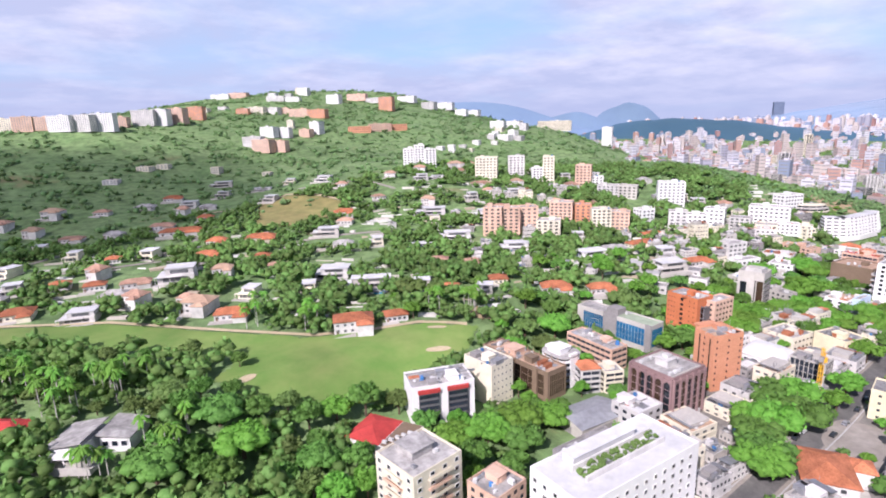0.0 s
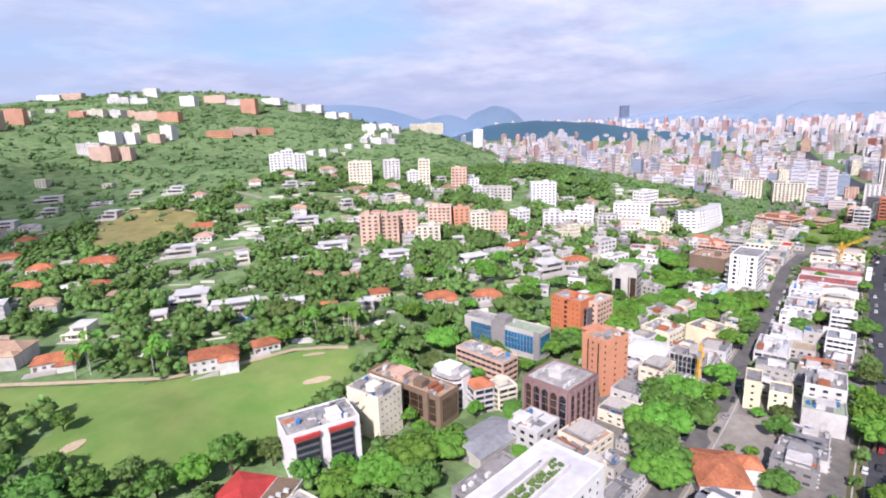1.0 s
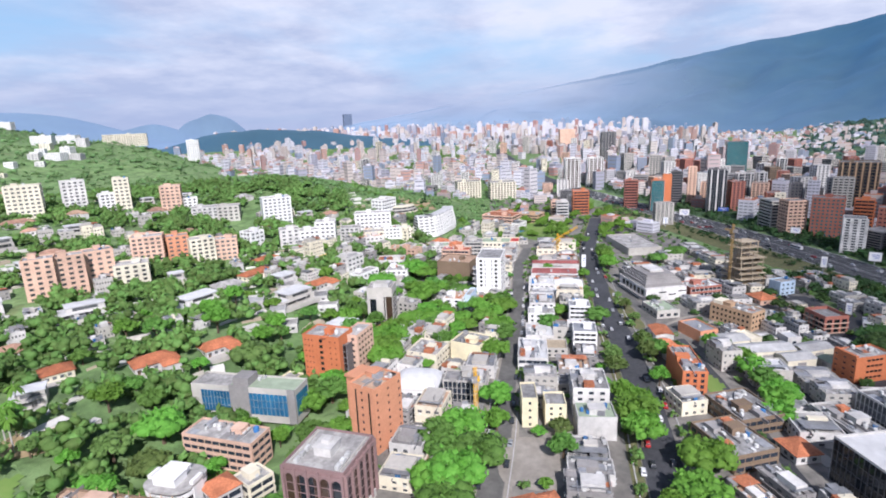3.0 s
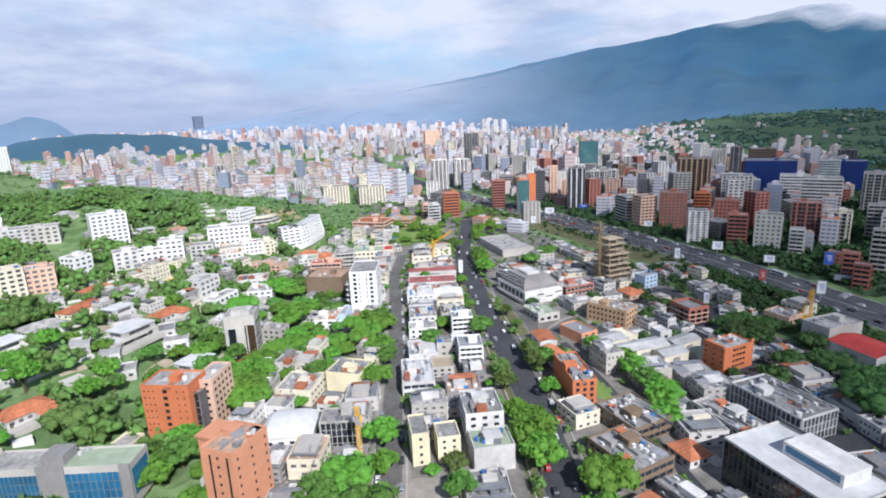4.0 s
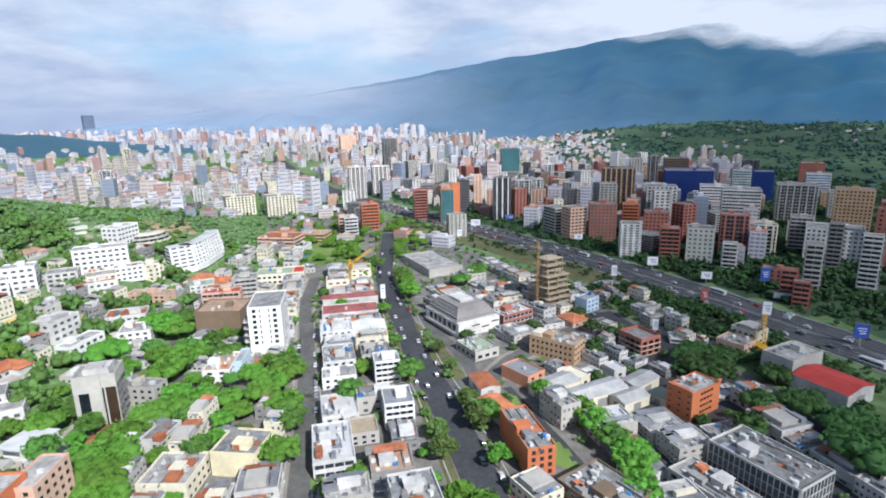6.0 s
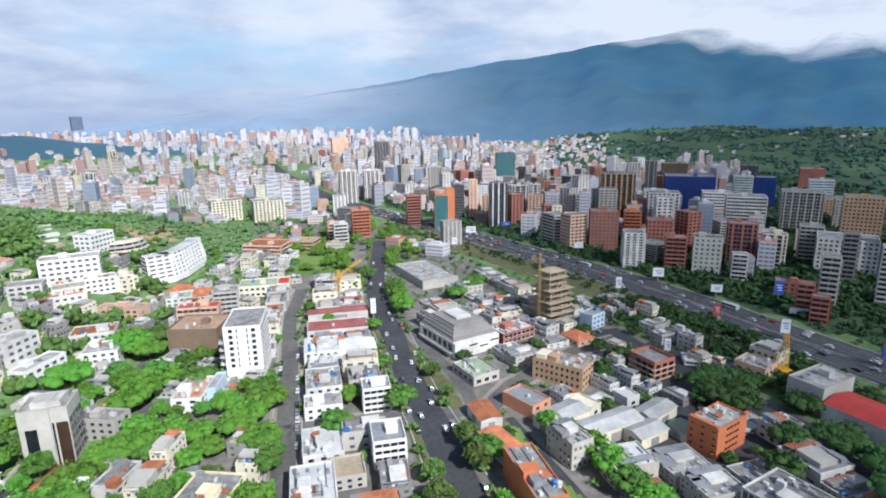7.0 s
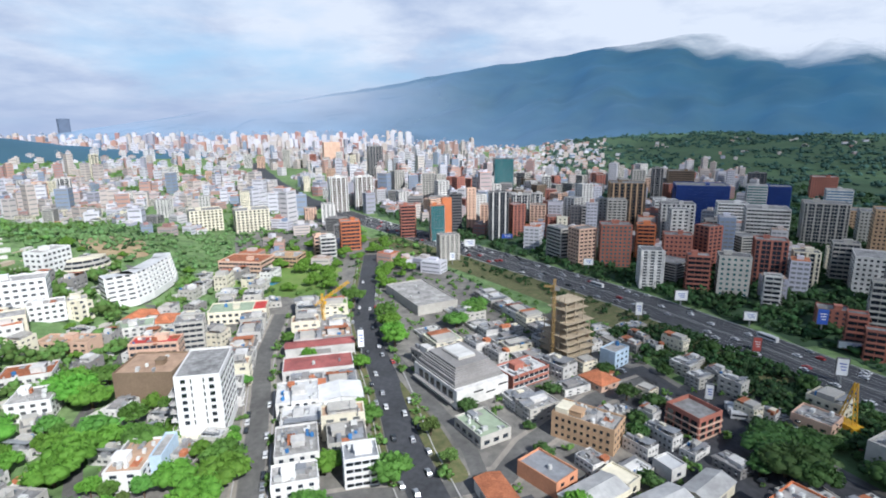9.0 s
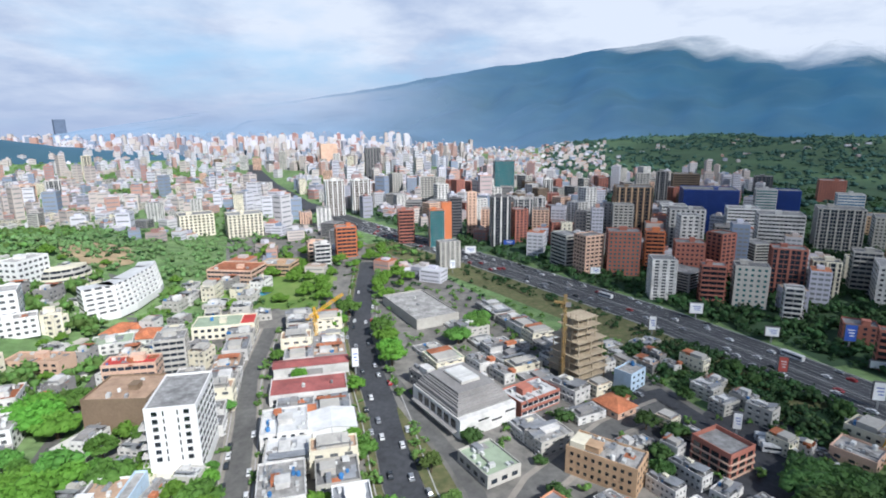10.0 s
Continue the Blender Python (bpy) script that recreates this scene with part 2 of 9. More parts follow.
ASPHALT = surface("asphalt", (0.078, 0.08, 0.088), (0.05, 0.052, 0.058), grain=0.4, stain=0.05, dirt=0.35)
ASPHALT_WORN = surface("worn_pale_asphalt", (0.17, 0.165, 0.155), (0.115, 0.112, 0.108), grain=0.35, stain=0.06, dirt=0.35)
LANE = surface("road_paint", (0.75, 0.75, 0.72), grain=2.0, var=0.3)
KERB = surface("kerb_concrete", (0.50, 0.49, 0.47), grain=1.0, stain=0.1)
PAVING = surface("town_paving", (0.29, 0.27, 0.24), (0.15, 0.145, 0.135), grain=0.16, stain=0.03, dirt=0.45)
LOT = surface("worn_concrete_yard", (0.36, 0.325, 0.28), (0.27, 0.245, 0.215), grain=0.3, stain=0.06, dirt=0.3)
FAIRWAY = surface("mown_grass", (0.13, 0.255, 0.05), (0.225, 0.30, 0.085), grain=0.045, stain=0.018, dirt=0.35, rough=0.95)
DRY = surface("dry_grass", (0.30, 0.25, 0.10), (0.20, 0.20, 0.07), grain=0.12, stain=0.04, dirt=0.3, rough=0.95)
SAND = surface("bunker_sand", (0.56, 0.46, 0.30), grain=0.8, rough=0.95)
RED_FADED = surface("faded_red_sheet", (0.44, 0.13, 0.12), (0.33, 0.12, 0.11), grain=0.7, stain=0.12, dirt=0.45)
GLASS_ROYAL = surface("royal_blue_glass", (0.012, 0.035, 0.17), (0.008, 0.022, 0.11), rough=0.3, grain=0.25, shift=0.1, spec=0.4)
GLASS_MID = surface("curtained_glass", (0.13, 0.135, 0.14), (0.07, 0.075, 0.08), rough=0.25, grain=0.35, shift=0.4, spec=0.5)
SHEET = surface("pale_roof_sheet", (0.52, 0.515, 0.50), (0.42, 0.415, 0.41), rough=0.5, grain=0.4, stain=0.1, dirt=0.3, shift=0.1)
SKY_BLUE = surface("pale_blue_paint", (0.50, 0.62, 0.74), var=0.12, stain=0.1)
CRANE_TAN = surface("crane_tan", (0.50, 0.33, 0.13), rough=0.6)
WATER = surface("pool_water", (0.06, 0.35, 0.50), rough=0.05, grain=0.6, spec=0.6)
LEAF = [
    surface("leaf_deep", (0.095, 0.235, 0.04), (0.155, 0.33, 0.065), grain=1.1, stain=0.12, dirt=0.35, rough=0.7, shift=0.25, bump=0.9, thin=0.3),
    surface("leaf_bright", (0.11, 0.295, 0.034), (0.18, 0.39, 0.055), grain=1.1, stain=0.12, dirt=0.3, rough=0.7, shift=0.22, bump=0.9, thin=0.3),
    surface("leaf_olive", (0.12, 0.20, 0.05), (0.17, 0.26, 0.07), grain=1.1, stain=0.12, dirt=0.3, rough=0.75, shift=0.25, bump=0.9, thin=0.3),
    # Darker copy of the leaf greens, used in place of cloud shade.
    surface("leaf_shaded_copy", (0.045, 0.105, 0.026), (0.07, 0.145, 0.036), grain=1.1, stain=0.12, dirt=0.35, rough=0.75, shift=0.25, bump=0.9, thin=0.15),
]
# Leaf green darkened in the colour to stand in for cloud shade.
PARKLAND = surface("parkland_leaf_shade", (0.03, 0.075, 0.025), (0.045, 0.10, 0.03), grain=0.55, stain=0.02, dirt=0.4, bump=0.8, rough=0.8, shift=0.35, island=True, thin=0.05)
# Distance haze and cloud shade are put into this bluish leaf colour.
FARWOOD = surface("far_leaf_painted_haze", (0.042, 0.095, 0.078), (0.06, 0.125, 0.095), grain=0.55, stain=0.01, dirt=0.35, bump=0.8, rough=0.9, shift=0.3, island=True)
BARE = surface("bare_tan_concrete", (0.50, 0.41, 0.29), (0.38, 0.31, 0.22), grain=0.8, stain=0.1)
SLATE = surface("slate_cladding", (0.14, 0.18, 0.26), rough=0.5)
HILL_LEAF = surface("hill_scrub_leaf", (0.145, 0.275, 0.095), (0.215, 0.35, 0.14), grain=0.55, stain=0.015, dirt=0.35, bump=0.8, rough=0.8, shift=0.25, island=True, thin=0.3)
# Far roof colours, greyed and darkened to carry distance haze.
FAR_ROOF = many("far_roof_hazed_cover", [(0.44, 0.42, 0.43), (0.26, 0.26, 0.28), (0.50, 0.50, 0.52), (0.40, 0.14, 0.07), (0.36, 0.27, 0.21), (0.32, 0.32, 0.34), (0.45, 0.18, 0.09)])
WOODS = surface("woodland_leaf", (0.15, 0.30, 0.07), (0.23, 0.39, 0.11), grain=0.55, stain=0.025, dirt=0.4, bump=0.8, rough=0.75, shift=0.35, island=True, thin=0.45)
BARK = surface("bark", (0.13, 0.09, 0.06), grain=2.0)
SOIL = surface("bare_soil", (0.46, 0.34, 0.20), (0.34, 0.26, 0.15), grain=0.15, stain=0.05)
TYRE = surface("tyre_rubber", (0.02, 0.02, 0.02))
CARS = [surface("car_white", (0.75, 0.75, 0.75), rough=0.25, spec=0.5), surface("car_silver", (0.42, 0.43, 0.45), rough=0.3, metal=0.4),
        surface("car_dark", (0.04, 0.045, 0.05), rough=0.25, spec=0.5), surface("car_red", (0.42, 0.03, 0.03), rough=0.3, spec=0.5)]
SIGN_WHITE = surface("sign_white", (0.85, 0.85, 0.85), rough=0.5, var=0.08)
SIGN_BLUE = surface("sign_blue", (0.05, 0.12, 0.50), rough=0.5)
SIGN_RED = surface("sign_red", (0.55, 0.12, 0.10), rough=0.5)
# Far wall colours, shifted blue and grey so that haze is in the paint.
FAR_PAINT = many("far_tower_hazed_paint", [(0.55, 0.53, 0.54), (0.51, 0.44, 0.41), (0.58, 0.57, 0.61), (0.46, 0.28, 0.23), (0.57, 0.56, 0.63), (0.36, 0.36, 0.43), (0.54, 0.48, 0.44),
                                     (0.51, 0.44, 0.40), (0.55, 0.54, 0.59), (0.35, 0.20, 0.18), (0.58, 0.57, 0.63), (0.23, 0.28, 0.37), (0.51, 0.46, 0.44), (0.44, 0.35, 0.34)])
GARDEN_WALL = many("garden_wall_render", [(0.62, 0.59, 0.53), (0.50, 0.46, 0.40), (0.68, 0.66, 0.62), (0.46, 0.38, 0.29), (0.56, 0.54, 0.50)])
# Glass lightened for low contrast, with distance haze put into its colour.
FAR_GLASS = surface("far_window_hazed", (0.27, 0.275, 0.29), rough=0.4)

# ---- the land ----
def step(a, b, v):
    u = np.clip((v - a) / (b - a), 0, 1)
    return u * u * (3 - 2 * u)


def hill(x, y, cx, cy, sx, sy, h):
    return h * np.exp(-((x - cx) ** 2 / (2 * sx * sx) + (y - cy) ** 2 / (2 * sy * sy)))


def relief(x, y):
    """The height of the land: a flat valley floor, villa slopes and a wooded ridge on one side, a mountain on the other."""
    x, y = np.asarray(x, float), np.asarray(y, float)
    east = 1 - step(620, 1000, x - 0.6 * np.maximum(0, y - 450))
    z = (13 * step(168, 228, y) + 0.038 * np.maximum(0, y - 230)) * east
    rough = np.sin(x / 61 + 1.3) * np.sin(y / 53 + 0.4) + 0.6 * np.sin(x / 27 + y / 33)
    z = z + 3.0 * rough * step(260, 520, y) * east
    z = z + hill(x, y, 380, 580, 110, 110, 36) + hill(x, y, 645, 410, 95, 85, 34) + hill(x, y, 600, 960, 180, 160, 32)
    z = z + hill(x, y, 40, 1120, 260, 200, 66) + hill(x, y, 640, 1680, 470, 400, 140) + hill(x, y, 820, 1330, 170, 170, 38) + hill(x, y, 640, 300, 90, 60, 8)
    z = z + hill(x, y, 930, 850, 130, 130, 34)
    fan = np.clip(0.75 * (x - 166) + 0.66 * (43 - y) - 1150, 0, 1300)
    z = z + 0.052 * fan * step(0, 400, fan) * step(0.22, 0.5, -y / np.maximum(x, 200))
    z = z + hill(x, y, 1880, 1270, 260, 200, 36) + hill(x, y, 2080, 960, 230, 220, 32) + hill(x, y, 2260, 640, 200, 170, 26)
    return z


def H(x, y):
    return float(relief(x, y))


def mesh_object(name, verts, faces, material, smooth=False):
    me = bpy.data.meshes.new(name)
    me.from_pydata([tuple(v) for v in verts], [], [tuple(f) for f in faces])
    me.materials.append(material)
    if smooth:
        me.shade_smooth()
    return new(name, me)


def land_material():
    """Scrub and grass: dark and light tussocks a few metres across, with dry patches."""
    m = surface("land_cover", (0.13, 0.225, 0.08), (0.19, 0.28, 0.115), grain=0.02, stain=0.004, dirt=0.3, rough=0.95)
    nt = m.node_tree
    geo = nt.nodes.new("ShaderNodeNewGeometry")
    n = node(nt, "ShaderNodeTexNoise", Scale=0.012, Detail=6.0, Roughness=0.7)
    tuft = node(nt, "ShaderNodeTexNoise", Scale=0.11, Detail=5.0, Roughness=0.6)
    for k in (n, tuft):
        nt.links.new(geo.outputs["Position"], k.inputs["Vector"])
    r = node(nt, "ShaderNodeMapRange", **{"From Min": 0.60, "From Max": 0.70})
    nt.links.new(n.outputs["Fac"], r.inputs["Value"])
    dark = node(nt, "ShaderNodeMapRange", **{"From Min": 0.38, "From Max": 0.62, "To Min": 0.72, "To Max": 1.2})
    nt.links.new(tuft.outputs["Fac"], dark.inputs["Value"])
    hsv = next(k for k in nt.nodes if k.type == "HUE_SAT")
    tone = nt.nodes.new("ShaderNodeVectorMath")
    tone.operation = "SCALE"
    nt.links.new(hsv.outputs[0], tone.inputs[0])
    nt.links.new(dark.outputs[0], tone.inputs["Scale"])
    mix = nt.nodes.new("ShaderNodeMix")
    mix.data_type = "RGBA"
    nt.links.new(r.outputs[0], mix.inputs[0])
    nt.links.new(tone.outputs[0], mix.inputs[6])
    mix.inputs[7].default_value = (0.19, 0.18, 0.085, 1)
    b = nt.nodes["Principled BSDF"]
    nt.links.new(mix.outputs[2], b.inputs["Base Color"])
    bp = node(nt, "ShaderNodeBump", Strength=0.8, Distance=2.5)
    nt.links.new(tuft.outputs["Fac"], bp.inputs["Height"])
    nt.links.new(bp.outputs[0], b.inputs["Normal"])
    return m


def build_land():
    rings = [0.0]
    while rings[-1] < 4650:
        rings.append(rings[-1] + max(7.0, 0.019 * rings[-1]))
    sectors = 270
    ang = np.linspace(0, 2 * math.pi, sectors, endpoint=False)
    verts, faces = [], []
    for r in rings:
        xs, ys = 200 + r * np.cos(ang), 40 + r * np.sin(ang)
        verts += list(zip(xs, ys, relief(xs, ys)))
    for i in range(len(rings) - 1):
        for j in range(sectors):
            a, b = i * sectors + j, i * sectors + (j + 1) % sectors
            faces.append((a, a + sectors, b + sectors, b))
    ob = mesh_object("ground", verts, faces, land_material(), True)
    return tagged(ob, "green valley floor, wooded slopes and a mountain", "ground", kind="structure")


build_land()


def mountain():
    """The long range that closes the valley on one side, with gullies; haze and crest cloud are painted in."""
    m = surface("mountain_painted_haze", (0.012, 0.022, 0.014), (0.022, 0.036, 0.02), grain=0.006, stain=0.002, rough=1.0)
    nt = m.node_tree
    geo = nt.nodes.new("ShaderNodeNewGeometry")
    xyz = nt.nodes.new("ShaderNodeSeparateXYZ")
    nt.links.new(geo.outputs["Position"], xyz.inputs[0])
    # Blue haze is put in as emission, paler towards one end of the range.
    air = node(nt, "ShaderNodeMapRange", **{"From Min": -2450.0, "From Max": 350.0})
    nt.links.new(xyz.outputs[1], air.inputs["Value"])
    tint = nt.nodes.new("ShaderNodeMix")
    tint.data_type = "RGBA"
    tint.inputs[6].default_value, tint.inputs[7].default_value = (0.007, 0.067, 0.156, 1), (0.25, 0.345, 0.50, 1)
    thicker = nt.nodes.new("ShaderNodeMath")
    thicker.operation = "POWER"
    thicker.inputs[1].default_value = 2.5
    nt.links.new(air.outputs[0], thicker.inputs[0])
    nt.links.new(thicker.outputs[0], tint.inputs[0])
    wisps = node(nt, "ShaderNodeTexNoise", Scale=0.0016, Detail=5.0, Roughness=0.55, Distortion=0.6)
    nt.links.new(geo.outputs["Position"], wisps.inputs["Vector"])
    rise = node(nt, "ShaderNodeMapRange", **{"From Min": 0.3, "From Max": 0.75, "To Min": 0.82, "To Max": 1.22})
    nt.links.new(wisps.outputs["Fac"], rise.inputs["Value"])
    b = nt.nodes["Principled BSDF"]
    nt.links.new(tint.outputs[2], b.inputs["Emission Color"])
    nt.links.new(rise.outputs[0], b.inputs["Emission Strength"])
    n = node(nt, "ShaderNodeTexNoise", Scale=0.0022, Detail=8.0, Roughness=0.6)
    nt.links.new(geo.outputs["Position"], n.inputs["Vector"])
    veil = nt.nodes.new("ShaderNodeMath")
    veil.operation = "MULTIPLY_ADD"
    nt.links.new(n.outputs["Fac"], veil.inputs[0])
    veil.inputs[1].default_value = 480.0
    lean = nt.nodes.new("ShaderNodeMath")
    lean.operation = "MULTIPLY_ADD"
    nt.links.new(xyz.outputs[1], lean.inputs[0])
    lean.inputs[1].default_value = -0.34
    nt.links.new(xyz.outputs[2], lean.inputs[2])
    nt.links.new(lean.outputs[0], veil.inputs[2])
    # Fading to transparent imitates cloud on the crest and thin haze.
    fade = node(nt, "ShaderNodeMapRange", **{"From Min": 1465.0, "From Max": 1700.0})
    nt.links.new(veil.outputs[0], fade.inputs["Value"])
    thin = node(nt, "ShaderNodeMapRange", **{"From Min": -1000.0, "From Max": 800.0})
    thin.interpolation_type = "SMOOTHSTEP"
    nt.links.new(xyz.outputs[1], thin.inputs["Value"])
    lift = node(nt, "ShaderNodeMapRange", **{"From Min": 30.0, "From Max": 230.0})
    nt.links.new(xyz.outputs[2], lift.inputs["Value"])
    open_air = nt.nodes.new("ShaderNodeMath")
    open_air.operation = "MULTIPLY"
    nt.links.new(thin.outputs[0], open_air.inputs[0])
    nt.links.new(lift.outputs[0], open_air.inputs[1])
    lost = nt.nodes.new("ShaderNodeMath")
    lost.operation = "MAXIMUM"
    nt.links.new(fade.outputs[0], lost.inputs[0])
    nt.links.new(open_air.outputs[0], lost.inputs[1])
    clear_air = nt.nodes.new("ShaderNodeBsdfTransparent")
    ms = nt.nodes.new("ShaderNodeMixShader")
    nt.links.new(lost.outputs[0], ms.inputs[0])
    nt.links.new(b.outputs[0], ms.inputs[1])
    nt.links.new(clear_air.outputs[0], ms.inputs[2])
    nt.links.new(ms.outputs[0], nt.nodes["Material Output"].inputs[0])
    verts, faces = [], []
    az = np.linspace(-120, 26, 220)
    rad = np.linspace(1900, 4640, 58)
    start = np.interp(az, [-27, -15], [1900, 2550])
    for r in rad:
        crest = np.interp(az, [-120, -75, -48, -39, -33, -29, -26, -22, -16.6, -11, -9, -5, -2, 4, 11, 14, 26], [560, 620, 660, 690, 690, 662, 640, 592, 548, 488, 466, 408, 378, 306, 246, 205, 60])
        up = np.clip((r - start) / (4300 - start), 0, 1)
        gully = np.sin(az * 0.31 + r / 900) * 0.5 + np.sin(az * 0.93 - r / 500 + 1) * 0.35 + np.sin(az * 1.7 + r / 300) * 0.15
        rock = np.array([noise.fractal((a * 0.22 + r / 900, r / 330, 2.0), 0.8, 2.1, 6) for a in az])
        z = crest * (0.12 * up + 0.88 * up ** 1.5) * (1 + 0.20 * gully * (1 - up ** 3)) + 120 * rock * up * (1.12 - up) - 4
        for a, h in zip(az, z):
            verts.append((200 + r * math.cos(radians(a)), 40 + r * math.sin(radians(a)), h))
    n = len(az)
    for i in range(len(rad) - 1):
        for j in range(n - 1):
            faces.append((i * n + j, i * n + n + j, i * n + n + j + 1, i * n + j + 1))
    tagged(mesh_object("backdrop", verts, faces, m, True), "mountain range with blue haze painted on and a faded crest", "mountain", kind="structure")
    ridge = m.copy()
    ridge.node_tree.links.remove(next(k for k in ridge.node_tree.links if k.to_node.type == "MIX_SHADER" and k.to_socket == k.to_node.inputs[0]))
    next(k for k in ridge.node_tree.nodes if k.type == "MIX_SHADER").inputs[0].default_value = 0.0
    # The ridge gets one even blue glow that stands in for haze.
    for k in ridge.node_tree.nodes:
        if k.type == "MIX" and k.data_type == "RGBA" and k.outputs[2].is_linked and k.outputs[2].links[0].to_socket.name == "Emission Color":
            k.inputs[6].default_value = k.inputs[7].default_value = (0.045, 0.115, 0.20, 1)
    verts = []
    for i in range(41):
        for j in range(13):
            u, v = i / 40, j / 12
            x = 1700 + 620 * u + 300 * (v - 0.5)
            y = 1560 - 1180 * u + 260 * (v - 0.5)
            k = math.sin(math.pi * v) * min(1, 6 * u * (1 - u) + 0.05)
            top = np.interp(math.degrees(math.atan2(y - 40, x - 180)), [5, 9, 15, 20, 24, 27, 31, 34, 37, 45], [10, 18, 34, 50, 68, 88, 99, 103, 97, 70])
            verts.append((x, y, H(x, y) - 4 + k * max(8, top - H(x, y) + 5 * noise.noise((x / 60, y / 60, 2)))))
    faces = [(i * 13 + j, i * 13 + j + 1, i * 13 + j + 14, i * 13 + j + 13) for i in range(40) for j in range(12)]
    tagged(mesh_object("backdrop", verts, faces, ridge, True), "low wooded ridge across the valley, blue haze in its glow", "hill", kind="structure")
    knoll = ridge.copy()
    # A paler blue emission paints thicker haze on the farthest hills.
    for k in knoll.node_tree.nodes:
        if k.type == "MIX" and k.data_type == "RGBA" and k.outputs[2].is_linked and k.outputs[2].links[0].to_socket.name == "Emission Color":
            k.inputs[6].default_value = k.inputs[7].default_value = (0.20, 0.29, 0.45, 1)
    for cx, cy, w, top, turn in ((3450, 2500, 330, 208, 0.64), (3230, 2830, 420, 150, 0.72), (2500, 3300, 1100, 245, 0.95)):
        verts = []
        for i in range(25):
            for j in range(25):
                u, v = i / 12 - 1, j / 12 - 1
                px, py = u * w * 0.5, v * w
                k = max(0.0, 1 - u * u) * max(0.0, 1 - v * v) ** 1.4
                verts.append((cx + px * math.cos(turn) - py * math.sin(turn), cy + px * math.sin(turn) + py * math.cos(turn), top * k * (1 + 0.22 * noise.noise((u * 1.7 + cx, v * 2.3, 1))) - 6))
        faces = [(i * 25 + j, i * 25 + j + 1, i * 25 + j + 26, i * 25 + j + 25) for i in range(24) for j in range(24)]
        tagged(mesh_object("backdrop", verts, faces, knoll, True), "hill at the valley's end, pale blue haze in its glow", "hill", kind="structure")


mountain()


def ribbon(name, points, width, lift, material, parent=None, label="", kind="structure", category="road", every=8.0):
    """A strip of constant width laid over the land along a line of plan points."""
    pts = [Vector(p) for p in points]
    line = []
    for a, b in zip(pts, pts[1:]):
        n = max(1, int((b - a).length / every))
        line += [a.lerp(b, i / n) for i in range(n)]
    line.append(pts[-1])
    verts, faces = [], []
    for i, p in enumerate(line):
        d = (line[min(i + 1, len(line) - 1)] - line[max(i - 1, 0)]).normalized()
        s = Vector((-d.y, d.x)) * width / 2
        for q in (p - s, p + s):
            verts.append((q.x, q.y, H(q.x, q.y) + lift))
    for i in range(len(line) - 1):
        faces.append((2 * i, 2 * i + 2, 2 * i + 3, 2 * i + 1))
    ob = mesh_object(name, verts, faces, material)
    if parent:
        ob.parent = parent
        return ob
    return tagged(ob, label, category, kind=kind)


def sheet(name, outline, lift, material, label, category, kind="structure", cell=6.0, edge=0.0):
    """A patch with an uneven rounded outline laid over the land."""
    bm = bmesh.new()
    outline = [Vector(p) for p in outline]
    c = sum(outline, Vector((0, 0))) / len(outline)
    rim = []
    for i, p in enumerate(outline):
        p0, p2, p3 = outline[i - 1], outline[(i + 1) % len(outline)], outline[(i + 2) % len(outline)]
        for k in range(5):
            u = k / 5
            q = 0.5 * (2 * p + (p2 - p0) * u + (2 * p0 - 5 * p + 4 * p2 - p3) * u * u + (3 * p - p0 - 3 * p2 + p3) * u ** 3)
            q = q + (q - c).normalized() * edge * noise.noise((q.x / 9, q.y / 9, 3.1))
            rim.append(q)
    size = max((q - c).length for q in rim)
    rounds = max(2, int(size / cell))
    loops = []
    for k in range(1, rounds + 1):
        loops.append([bm.verts.new((*(c + (q - c) * k / rounds), H(*(c + (q - c) * k / rounds)) + lift)) for q in rim])
    mid = bm.verts.new((c.x, c.y, H(c.x, c.y) + lift))
    n = len(rim)
    for i in range(n):
        bm.faces.new((mid, loops[0][i], loops[0][(i + 1) % n]))
        for a, b in zip(loops, loops[1:]):
            bm.faces.new((a[i], b[i], b[(i + 1) % n], a[(i + 1) % n]))
    bmesh.ops.recalc_face_normals(bm, faces=bm.faces)
    me = bpy.data.meshes.new(name)
    bm.to_mesh(me)
    me.materials.append(material)
    me.shade_smooth()
    return tagged(new(name, me), label, category, kind=kind)


# streets: the avenue, its cross streets, the motorway and its green bank
AVENUE = [(60, 4), (150, 9), (226, 12), (286, 13), (346, 18), (380, 23), (424, 25), (474, 30), (520, 33), (600, 27), (690, 20)]
SLIP = [(354, 0), (372, 0), (394, 4), (416, 10), (445, 16), (472, 22), (500, 30)]
STREET = [(150, 66), (235, 68), (280, 71), (345, 74), (430, 81), (470, 86), (540, 84)]
CROSS = [(352, 78), (354, 40), (352, 18), (356, -8), (372, -22), (400, -62), (412, -95)]
LANE_SOUTH = [(226, -30), (300, -20), (345, -12)]
UPHILL = [(330, 150), (362, 128), (352, 78)]
HILL_ROAD = [(362, 128), (420, 150), (490, 158), (560, 165), (640, 205)]
RIVERSIDE = [(250, -150), (330, -115), (400, -98), (425, -94)]
MOTORWAY = [(180, -250), (300, -208), (400, -180), (448, -168), (516, -147), (600, -112), (690, -72), (790, -22), (900, 30), (1100, 110), (1400, 190), (2000, 320)]
ROADS = [(AVENUE, 13), (SLIP, 6), (STREET, 8), (CROSS, 9), (LANE_SOUTH, 4), (UPHILL, 6), (HILL_ROAD, 5.5), (RIVERSIDE, 9), (MOTORWAY, 36)]

